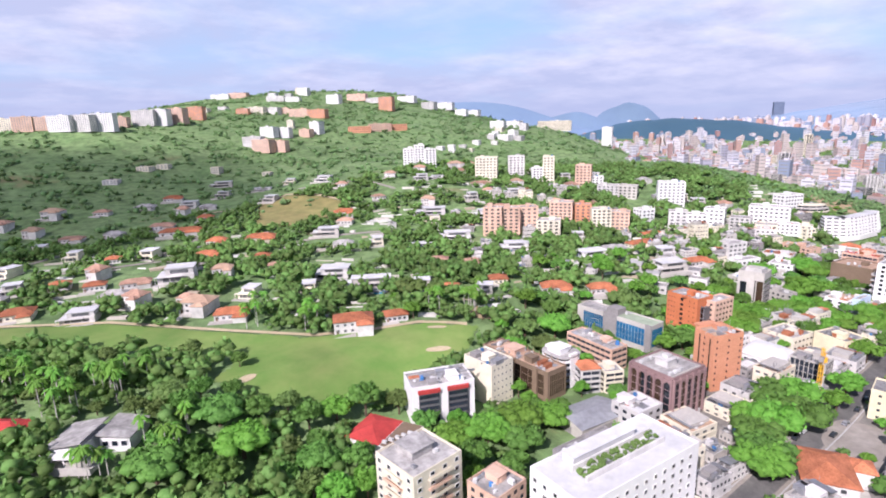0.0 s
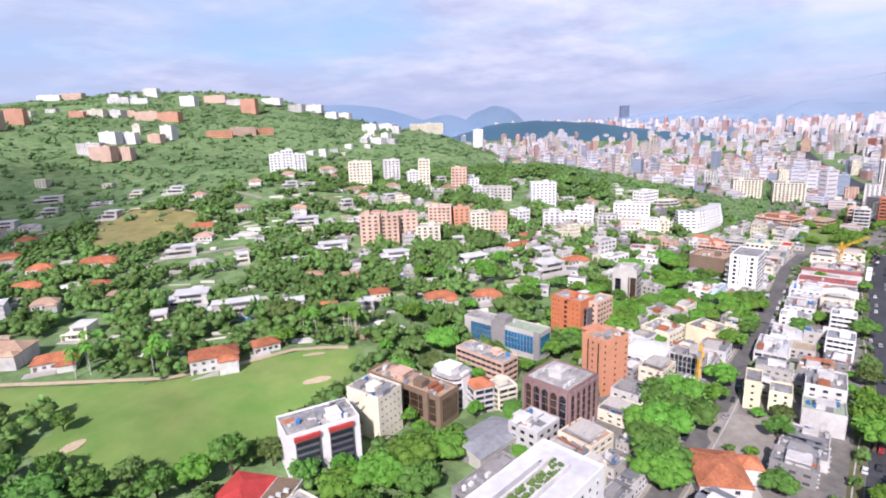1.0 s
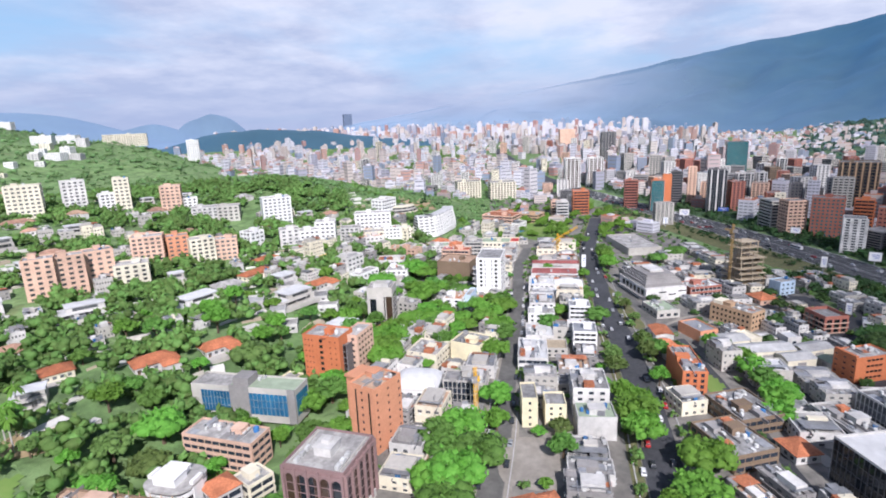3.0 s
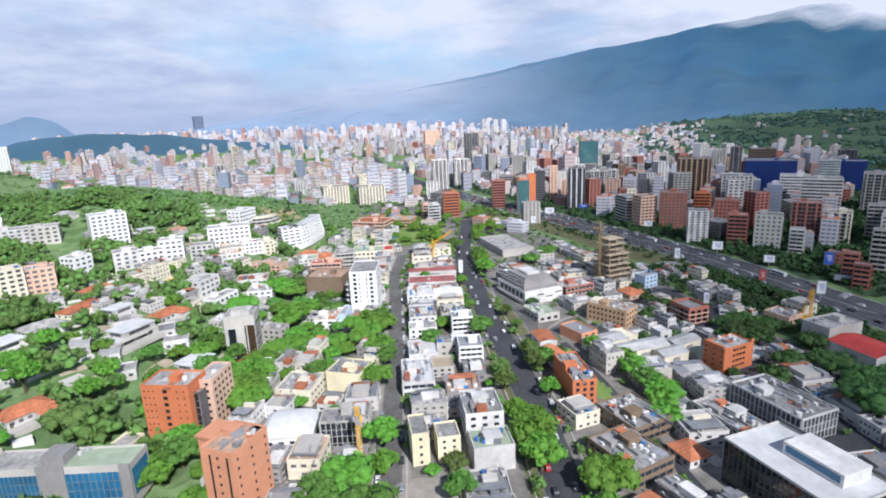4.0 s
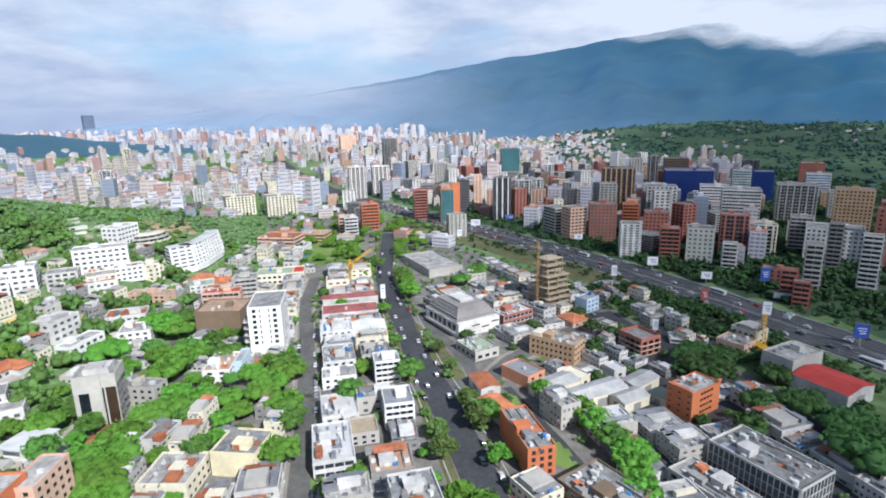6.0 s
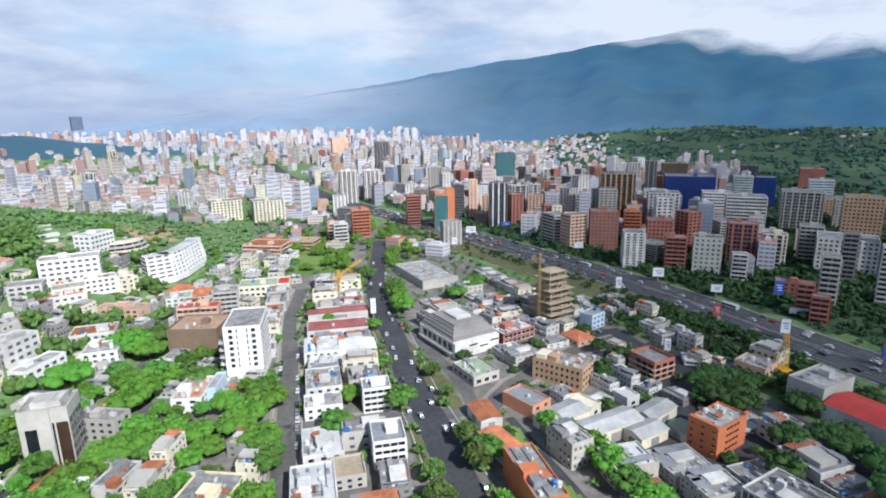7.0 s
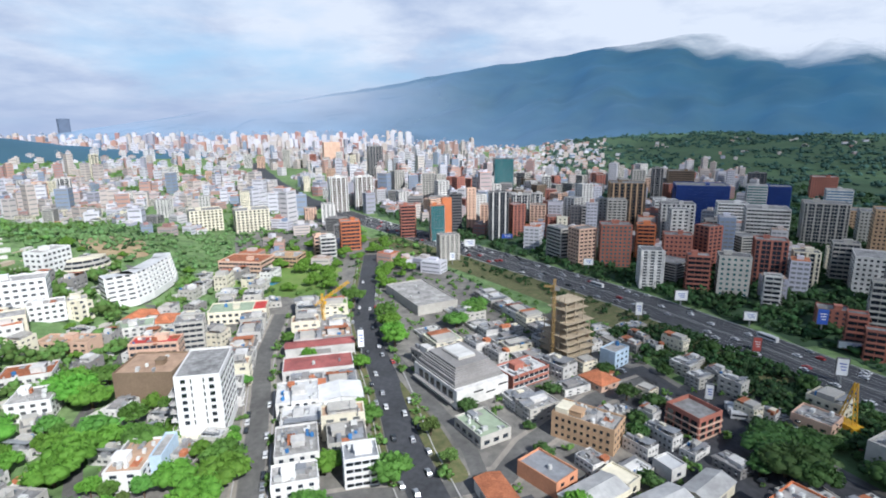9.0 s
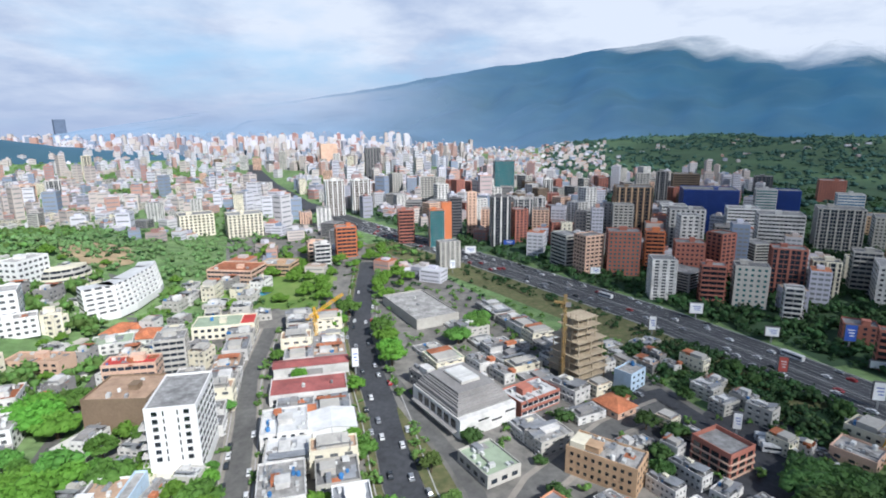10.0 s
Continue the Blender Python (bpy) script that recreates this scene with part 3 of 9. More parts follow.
sheet("pavement", [(130, 85), (120, -60), (180, -150), (330, -124), (400, -106), (440, -99), (520, -70), (600, -46), (690, -16), (760, 14), (900, 70), (860, 160), (640, 130), (480, 128), (300, 128), (200, 118)],
      0.06, PAVING, "grey and dusty paving between the city blocks", "pavement", cell=22)
for pts, w in ROADS:
    ribbon("road", pts, w, 0.16 if w > 10 else 0.13, ASPHALT_WORN if pts in (STREET, CROSS, SLIP, HILL_ROAD) else ASPHALT, label="dark grey asphalt city street" if not pts is MOTORWAY else "wide dark asphalt motorway")


def beside(points, off, first=0.0):
    """A line of plan points shifted to the side of another."""
    out = []
    for i, p in enumerate(points):
        a, b = Vector(points[max(i - 1, 0)]), Vector(points[min(i + 1, len(points) - 1)])
        d = (b - a).normalized()
        out.append((p[0] - d.y * off, p[1] + d.x * off))
    return out


for pts, off, w in ((AVENUE, 9.0, 4.2), (AVENUE, -9.0, 4.2), (STREET, 5.6, 2.6), (STREET, -5.6, 2.6), (CROSS, 5.8, 2.2), (CROSS, -5.8, 2.2)):
    if pts is AVENUE and off > 0:
        ribbon("verge", beside(pts, off), w, 0.12, SCRUB, label="dry grass strip beside the avenue", category="verge")
    else:
        ribbon("footway", beside(pts, off), w, 0.11, PAVING if pts is AVENUE else LOT, label="worn pale concrete footway beside the street", category="pavement")

LANES = ([(-37, 494), (-18, 490), (4, 517), (26, 553)], [(78, 414), (115, 403), (160, 436), (197, 429), (222, 420), (262, 398)], [(60, 470), (84, 480), (105, 513), (143, 502), (165, 470)],
         [(225, 590), (244, 581), (287, 555), (300, 504)], [(-20, 450), (20, 436), (58, 438), (84, 416)])
for pts in LANES:
    ribbon("lane", pts, 4.5, 0.45, LOT, label="pale concrete lane between hillside villas", category="lane", every=4)
ROADS.extend((pts, 4.5) for pts in LANES)

# golf course, banks and yards
FAIRWAY_LINE = [(-120, 425), (-34, 358), (16, 330), (62, 282), (96, 249), (150, 232), (174, 213), (160, 202), (130, 197), (108, 189), (84, 190), (58, 206), (44, 232), (60, 250), (23, 284), (-33, 335), (-110, 392)]


def inside(x, y, outline):
    hit = False
    for (x0, y0), (x1, y1) in zip(outline, outline[1:] + outline[:1]):
        if (y0 > y) != (y1 > y) and x < (x1 - x0) * (y - y0) / (y1 - y0) + x0:
            hit = not hit
    return hit


def grid_patch(name, outline, lift, material, label, category, cell=3.0):
    """A patch of ground cut to an outline that may bend, laid over the land."""
    xs, ys = [p[0] for p in outline], [p[1] for p in outline]
    index, verts, faces = {}, [], []

    def at(i, j):
        if (i, j) not in index:
            x, y = min(xs) + i * cell, min(ys) + j * cell
            index[i, j] = len(verts)
            verts.append((x, y, H(x, y) + lift))
        return index[i, j]

    for i in range(int((max(xs) - min(xs)) / cell) + 1):
        for j in range(int((max(ys) - min(ys)) / cell) + 1):
            x, y = min(xs) + (i + 0.5) * cell, min(ys) + (j + 0.5) * cell
            if inside(x + 2.5 * noise.noise((x / 8, y / 8, 0)), y + 2.5 * noise.noise((x / 8, y / 8, 7)), outline):
                faces.append((at(i, j), at(i + 1, j), at(i + 1, j + 1), at(i, j + 1)))
    return tagged(mesh_object(name, verts, faces, material, True), label, category, kind="structure")


grid_patch("fairway", FAIRWAY_LINE, 0.35, FAIRWAY, "smooth mown green golf fairway", "golf course", 1.4)
ribbon("path", [(-34, 361), (16, 333), (64, 284), (98, 251), (125, 240), (150, 234), (170, 217)], 3.0, 0.55, SAND, label="pale sandy retaining path along the fairway", category="path", every=3)
for bx, by, long, wide, turn in ((153.6, 222.4, 5.4, 1.5, -0.48), (142.9, 205.6, 6.5, 1.9, -0.25), (56.0, 225.9, 4.6, 2.6, 0.3)):
    ring = [(long * math.cos(a), wide * math.sin(a)) for a in (0, 0.8, 1.6, 2.4, 3.2, 4.0, 4.8, 5.6)]
    sheet("bunker", [(bx + u * math.cos(turn) - v * math.sin(turn), by + u * math.sin(turn) + v * math.cos(turn)) for u, v in ring], 0.6, SAND, "pale sand bunker in the fairway", "bunker", cell=1.5, edge=0.8)
sheet("bare_ground", [(176, 224), (190, 214), (200, 222), (190, 234), (178, 232)], 0.4, SOIL, "bare tan earth beside the fairway", "ground", cell=3, edge=2)
sheet("bare_ground", [(646, 214), (680, 206), (716, 218), (738, 252), (700, 266), (668, 250)], 0.5, SOIL, "cleared tan earth on a wooded slope", "ground", cell=6, edge=5)
FIELD_LINE = [(151, 508), (174, 566), (209, 577), (236, 528), (243, 503), (214, 481), (185, 474), (154, 487)]
sheet("bare_ground", FIELD_LINE, 0.7, DRY, "dry mown field between villas", "ground", cell=5, edge=4)
ribbon("path", [(106, 591), (133, 586), (158, 580), (176, 573), (209, 582), (228, 556), (240, 526), (250, 502)], 4.0, 0.95, SAND, label="pale earth track round a dry field", category="path", every=4)
sheet("yard", [(214, 45), (238, 46), (238, 66), (214, 64)], 0.2, LOT, "empty concrete car park", "car park", cell=4)
sheet("yard", [(352, -118), (385, -132), (405, -108), (378, -92)], 0.2, ASPHALT, "asphalt coach yard", "car park", cell=4)
sheet("yard", [(232, -66), (300, -42), (345, -56), (400, -72), (430, -86), (400, -98), (330, -116), (262, -138)], 0.09, ASPHALT, "dark asphalt yards between workshops", "car park", cell=8)
sheet("verge", [(357, 11), (375, 15.5), (408, 19), (432, 19.5), (411, 14), (390, 8), (370, 5), (358, 4)], 0.25, SCRUB, "dry scrubby traffic island with shrubs", "verge", cell=3)
grid_patch("lawn", [(262, -19), (300, -13), (342, -7), (342, -12), (300, -19), (262, -26)], 0.2, FAIRWAY, "narrow green lawn behind the avenue shops", "lawn", 1.5)
grid_patch("lawn", [(566, 62), (585, 118), (622, 142), (690, 138), (728, 104), (712, 66), (640, 46)], 0.3, FAIRWAY, "park lawn round the orange roofed institution", "lawn", 3.0)
sheet("verge", [(284, 57), (296, 58), (305, 66), (290, 68)], 0.25, FAIRWAY, "small green lawn at a street corner", "verge", cell=3)
BANK = [(395, -150), (448, -137), (510, -118), (592, -84), (680, -44), (770, 4)]
ribbon("river_bank", BANK, 44, 0.10, SCRUB, label="dry grassy river bank beside the motorway", category="bank")


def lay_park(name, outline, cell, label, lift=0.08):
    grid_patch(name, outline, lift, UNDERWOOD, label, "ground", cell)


# Dark sheets that stand in for shade on the ground below the trees.
lay_park("park_floor", [(250, -265), (400, -206), (520, -172), (690, -98), (800, -46), (1100, 76), (1150, -100), (1300, -560), (1000, -900), (500, -900), (250, -500)], 12, "undergrowth between towers beyond the motorway, shade put into its colour")
lay_park("park_floor", [(900, -240), (1150, -330), (2300, -760), (2900, -900), (2900, -2300), (1500, -2100), (900, -1100), (700, -760)], 40, "parkland floor below the mountain, shade put into its colour", 2.5)

# ---- building parts ----
TAKEN = []


def occupy(x, y, w, d, rot=0.0):
    TAKEN.append((x, y, w / 2, d / 2, math.cos(radians(rot)), math.sin(radians(rot))))


def clear(x, y, r, roads=True):
    """Whether a disc of that radius is free of buildings and streets."""
    for bx, by, hw, hd, c, s in TAKEN:
        dx, dy = x - bx, y - by
        if abs(dx) > 60 or abs(dy) > 60:
            continue
        u, v = abs(dx * c + dy * s), abs(dy * c - dx * s)
        if u < hw + r and v < hd + r:
            return False
    if roads:
        for pts, w in ROADS:
            for a, b in zip(pts, pts[1:]):
                abx, aby = b[0] - a[0], b[1] - a[1]
                t = max(0, min(1, ((x - a[0]) * abx + (y - a[1]) * aby) / (abx * abx + aby * aby)))
                if math.hypot(x - a[0] - t * abx, y - a[1] - t * aby) < w / 2 + r:
                    return False
    return True


def thing(name, label, category, x, y, rot=0.0, g=None, group="", lift=0.0):
    ob = new(name)
    ob.empty_display_size = 0.5
    ob.matrix_world = pose(x, y, (H(x, y) if g is None else g) + lift, 0, 0, rot)
    return tagged(ob, label, category, group)


def part(name, bm, material, parent, label="", smooth=False):
    me = bpy.data.meshes.new(name)
    bm.to_mesh(me)
    bm.free()
    for m in material if isinstance(material, (list, tuple)) else (material,):
        me.materials.append(m)
    if smooth:
        me.shade_smooth()
    ob = new(name, me)
    ob.parent = parent
    if label:
        tagged(ob, label)
    return ob


def add_box(bm, x0, y0, z0, x1, y1, z1, slot=0):
    v = [bm.verts.new(p) for p in ((x0, y0, z0), (x1, y0, z0), (x1, y1, z0), (x0, y1, z0), (x0, y0, z1), (x1, y0, z1), (x1, y1, z1), (x0, y1, z1))]
    for f in ((3, 2, 1, 0), (4, 5, 6, 7), (0, 1, 5, 4), (1, 2, 6, 5), (2, 3, 7, 6), (3, 0, 4, 7)):
        bm.faces.new([v[i] for i in f]).material_index = slot
    return v


def add_prism(bm, outline, z0, z1, slot=0, top=1.0):
    n = len(outline)
    low = [bm.verts.new((x, y, z0)) for x, y in outline]
    high = [bm.verts.new((x * top, y * top, z1)) for x, y in outline]
    for i in range(n):
        bm.faces.new((low[i], low[(i + 1) % n], high[(i + 1) % n], high[i])).material_index = slot
    bm.faces.new(high).material_index = slot


def round_outline(r, n=12):
    return [(r * math.cos(2 * math.pi * i / n), r * math.sin(2 * math.pi * i / n)) for i in range(n)]


SHARED = {}


def shared_part(key, make, name, material, parent, x, y, z, sx=1, sy=1, sz=1, rz=0.0, label=""):
    """A part on a mesh that all its repeats share."""
    full = (key,) + tuple(m.name for m in (material if isinstance(material, (list, tuple)) else (material,)))
    if full not in SHARED:
        bm = bmesh.new()
        make(bm)
        me = bpy.data.meshes.new(key)
        bm.to_mesh(me)
        bm.free()
        for m in material if isinstance(material, (list, tuple)) else (material,):
            me.materials.append(m)
        SHARED[full] = me
    ob = new(name, SHARED[full])
    ob.parent = parent
    ob.matrix_basis = pose(x, y, z, 0, 0, rz) @ Matrix.Diagonal((sx, sy, sz, 1))
    if label:
        tagged(ob, label)
    return ob


def window_shape(bm):
    """A unit window that faces -y: a raised frame round a glass set back in it."""
    def ring(k, y):
        return [bm.verts.new((sx * k, y, sz * k)) for sx, sz in ((-1, -1), (1, -1), (1, 1), (-1, 1))]
    rows = [ring(0.5, 0.02), ring(0.5, -0.14), ring(0.43, -0.14), ring(0.43, -0.04)]
    for lo, hi in zip(rows, rows[1:]):
        for k in range(4):
            bm.faces.new((lo[k], lo[(k + 1) % 4], hi[(k + 1) % 4], hi[k])).material_index = 1
    bm.faces.new(rows[-1]).material_index = 0


def shutter_shape(bm):
    """A roller shutter: one ribbed sheet in a plain reveal."""
    rows = [[bm.verts.new((sx * 0.5, -0.05 - 0.04 * (k % 2), k / 12)) for sx in (-1, 1)] for k in range(13)]
    for lo, hi in zip(rows, rows[1:]):
        bm.faces.new((lo[0], lo[1], hi[1], hi[0]))
    back = [[bm.verts.new((sx * 0.5, 0.02, z)) for sx in (-1, 1)] for z in (0, 1)]
    bm.faces.new((rows[-1][0], rows[-1][1], back[1][1], back[1][0]))
    bm.faces.new((rows[0][1], rows[0][0], back[0][0], back[0][1]))


def dark_window_shape(bm):
    add_box(bm, -0.5, -0.03, -0.5, 0.5, 0.02, 0.5, 0)
    add_box(bm, -0.55, -0.16, -0.58, 0.55, 0.02, -0.5, 1)


def unit_shape(bm):
    """A rooftop cooling unit on feet, with a round fan guard."""
    add_box(bm, -0.5, -0.4, 0.12, 0.5, 0.4, 0.95)
    add_box(bm, -0.45, -0.35, 0.0, -0.35, 0.35, 0.12)
    add_box(bm, 0.35, -0.35, 0.0, 0.45, 0.35, 0.12)
    add_prism(bm, round_outline(0.32, 10), 0.95, 1.04)


def tank_shape(bm):
    add_prism(bm, round_outline(0.5, 12), 0.0, 0.8)
    add_prism(bm, round_outline(0.5, 12), 0.8, 1.0, top=0.45)


def hut_shape(bm):
    """A stair head with an overhanging slab and a door reveal."""
    add_box(bm, -0.5, -0.5, 0.0, 0.5, 0.5, 0.9)
    add_box(bm, -0.56, -0.56, 0.9, 0.56, 0.56, 1.0)
    add_box(bm, -0.2, -0.53, 0.0, 0.2, -0.5, 0.7)


FACES = {"s": (0, -1, 0), "n": (0, 1, 180), "w": (-1, 0, -90), "e": (1, 0, 90)}


def face_place(face, w, d, u, out):
    """A plan place at u along a wall of a w x d block, out metres proud of it."""
    nx, ny, rz = FACES[face]
    if nx:
        return nx * (w / 2 + out), u, rz
    return u, ny * (d / 2 + out), rz


def shell(parent, w, d, h, wall, roof, parapet=0.7, thick=0.35, label=""):
    """Walls that rise into a parapet round a sunk roof."""
    bm = bmesh.new()
    o = [(-w / 2, -d / 2), (w / 2, -d / 2), (w / 2, d / 2), (-w / 2, d / 2)]
    i = [(-w / 2 + thick, -d / 2 + thick), (w / 2 - thick, -d / 2 + thick), (w / 2 - thick, d / 2 - thick), (-w / 2 + thick, d / 2 - thick)]
    rows = [[bm.verts.new((x, y, z)) for x, y in s] for s, z in ((o, -1.2), (o, h), (i, h), (i, h - parapet - 0.1))]
    for a, b in zip(rows, rows[1:]):
        for k in range(4):
            bm.faces.new((a[k], a[(k + 1) % 4], b[(k + 1) % 4], b[k]))
    part("wall", bm, wall, parent, label)
    bm = bmesh.new()
    add_box(bm, -w / 2 + thick, -d / 2 + thick, h - parapet - 0.3, w / 2 - thick, d / 2 - thick, h - parapet)
    return part("roof", bm, roof, parent)


def roof_things(parent, w, d, z, rng, amount=1.0, hut=True, wall=None):
    """Stair head, cooling units, pipes and tanks fixed to a roof."""
    if hut and w > 8 and d > 8:
        s = min(4.2, 0.3 * min(w, d) + 1)
        shared_part("hut", hut_shape, "stair_head", wall or WHITE, parent, rng.uniform(-0.2, 0.2) * w, rng.uniform(-0.2, 0.25) * d, z, s, s * rng.uniform(0.8, 1.4), rng.uniform(2.2, 3.0))
    for k in range(int(amount * min(7, 1 + w * d / 60))):
        x, y = rng.uniform(-0.38, 0.38) * w, rng.uniform(-0.38, 0.38) * d
        if rng.random() < 0.72:
            s = rng.uniform(0.9, 2.0)
            shared_part("cooling_unit", unit_shape, "cooling_unit", rng.choice((MACHINE, METAL, MACHINE)), parent, x, y, z, s * 1.3, s, s * 0.9, rng.choice((0, 90, 12)))
        else:
            s = rng.uniform(1.2, 2.0)
            shared_part("tank", tank_shape, "water_tank", rng.choice((TANK, MACHINE, MACHINE)), parent, x, y, z, s, s, s * 1.1)


def roof_clutter(parent, w, d, z, rng, count, slope=None):
    """The crowd of small units, tanks, sheets, pipes and parapet walls on a flat roof, too small to pick apart."""
    bm = bmesh.new()
    for k in range(count):
        x, y = rng.uniform(-0.42, 0.42) * w, rng.uniform(-0.42, 0.42) * d
        kind = rng.random()
        if kind < 0.42:
            s = rng.uniform(0.4, 0.9)
            add_box(bm, x - s, y - s * 0.7, z, x + s, y + s * 0.7, z + s * rng.uniform(0.8, 1.6), rng.choice((0, 0, 1)))
        elif kind < 0.55:
            s = rng.uniform(0.5, 0.9)
            add_prism(bm, [(x + s * math.cos(a * 0.785), y + s * math.sin(a * 0.785)) for a in range(8)], z, z + s * 1.8, rng.choice((2, 0, 4)))
        elif kind < 0.75:
            a, b = rng.uniform(1.0, 2.6), rng.uniform(0.8, 2.0)
            add_box(bm, x - a, y - b, z + 0.05, x + a, y + b, z + rng.choice((0.16, 0.2, 1.9)), rng.choice((3, 3, 4, 5)))
        elif kind < 0.9:
            a = rng.uniform(1.5, 0.35 * w)
            add_box(bm, x - a, y - 0.12, z, x + a, y + 0.12, z + rng.uniform(0.3, 1.1), rng.choice((1, 4)))
        else:
            add_box(bm, x - 0.05, y - 0.05, z, x + 0.05, y + 0.05, z + rng.uniform(2.5, 5), 1)
    if slope:
        x0, x1, z0, z1, slot = slope
        q = [bm.verts.new(p) for p in ((x0, -d * 0.4, z0), (x1, -d * 0.4, z1), (x1, d * 0.38, z1), (x0, d * 0.38, z0))]
        lo = [bm.verts.new(v.co - Vector((0, 0, 0.18))) for v in q]
        bm.faces.new(q).material_index = slot
        bm.faces.new(lo[::-1]).material_index = slot
        for i in range(4):
            bm.faces.new((lo[i], lo[(i + 1) % 4], q[(i + 1) % 4], q[i])).material_index = slot
    return tagged(part("roof_clutter", bm, [MACHINE, METAL, TANK, ROOF_METAL, GREY, TILE], parent), kind="stuff")


def window_rows(parent, face, w, d, z0, floors, fh, cols, ww, wh, glass=None, frame_mat=None, span=0.86, dark=False, shift_u=0.0):
    """One window object for each opening of a wall."""
    run = d if FACES[face][0] else w
    for f in range(floors):
        for c in range(cols):
            u = shift_u + (0 if cols == 1 else (c / (cols - 1) - 0.5) * (run * span - ww))
            x, y, rz = face_place(face, w, d, u, 0.0)
            shared_part("dark_window" if dark else "window", dark_window_shape if dark else window_shape, "window",
                        [glass or GLASS, frame_mat or WHITE], parent, x, y, z0 + (f + 0.5) * fh, ww, 1.6, wh, rz)


def band_ring(parent, w, d, z0, z1, glass, post, faces="snwe", pitch=3.0, proud=0.06, name="window_band", into=None):
    """A band of glass along walls with upright posts and a sill, one storey to a part."""
    bm = into or bmesh.new()
    for f in faces:
        run = d if FACES[f][0] else w
        a, b = -run / 2 + 0.5, run / 2 - 0.5
        n = max(1, round((b - a) / pitch))
        for k in range(n + 1):
            u = a + (b - a) * k / n
            put_wall_box(bm, f, w, d, u - 0.14, u + 0.14, z0, z1, proud + 0.1, 1)
        put_wall_box(bm, f, w, d, a, b, z0, z1, proud, 0)
        put_wall_box(bm, f, w, d, a - 0.1, b + 0.1, z0 - 0.14, z0, proud + 0.16, 1)
    return None if into else part(name, bm, [glass, post], parent)


def window_row(parent, w, d, z0, z1, ww, glass, sill, faces="wsn", gap=1.5, into=None):
    """The separate windows of one storey, each with its sill."""
    bm = into or bmesh.new()
    for f in faces:
        run = (d if FACES[f][0] else w) - 1.2
        n = max(1, int(run / (ww + gap)))
        for k in range(n):
            u = ((k + 0.5) / n - 0.5) * run
            put_wall_box(bm, f, w, d, u - ww / 2, u + ww / 2, z0, z1, 0.04, 0)
            put_wall_box(bm, f, w, d, u - ww / 2 - 0.1, u + ww / 2 + 0.1, z0 - 0.15, z0, 0.2, 1)
    return None if into else part("window_row", bm, [glass, sill], parent)


def put_wall_box(bm, face, w, d, u0, u1, z0, z1, out, slot, back=0.02):
    nx, ny, _ = FACES[face]
    if nx:
        x0, x1 = sorted((nx * (w / 2 - back), nx * (w / 2 + out)))
        add_box(bm, x0, u0, z0, x1, u1, z1, slot)
    else:
        y0, y1 = sorted((ny * (d / 2 - back), ny * (d / 2 + out)))
        add_box(bm, u0, y0, z0, u1, y1, z1, slot)


def balcony_row(parent, w, d, z, depth, wall, faces="w", span=0.9, rail=0.95):
    """A slab that stands out from the wall, with a solid rail along its edge."""
    bm = bmesh.new()
    for f in faces:
        run = (d if FACES[f][0] else w) * span / 2
        put_wall_box(bm, f, w, d, -run, run, z - 0.18, z, depth, 0)
        nx, ny, _ = FACES[f]
        if nx:
            x0, x1 = sorted((nx * (w / 2 + depth - 0.12), nx * (w / 2 + depth)))
            add_box(bm, x0, -run, z, x1, run, z + rail)
        else:
            y0, y1 = sorted((ny * (d / 2 + depth - 0.12), ny * (d / 2 + depth)))
            add_box(bm, -run, y0, z, run, y1, z + rail)
    return part("balcony", bm, wall, parent)


def fins(parent, w, d, z0, z1, face, count, size, material, out=0.45, name="fin"):
    run = d if FACES[face][0] else w
    for k in range(count):
        u = ((k + 0.5) / count - 0.5) * run
        x, y, rz = face_place(face, w, d, u, out / 2)
        shared_part("fin", lambda bm: add_box(bm, -0.5, -0.5, 0, 0.5, 0.5, 1), name, material, parent, x, y, z0, size, out, z1 - z0, rz)


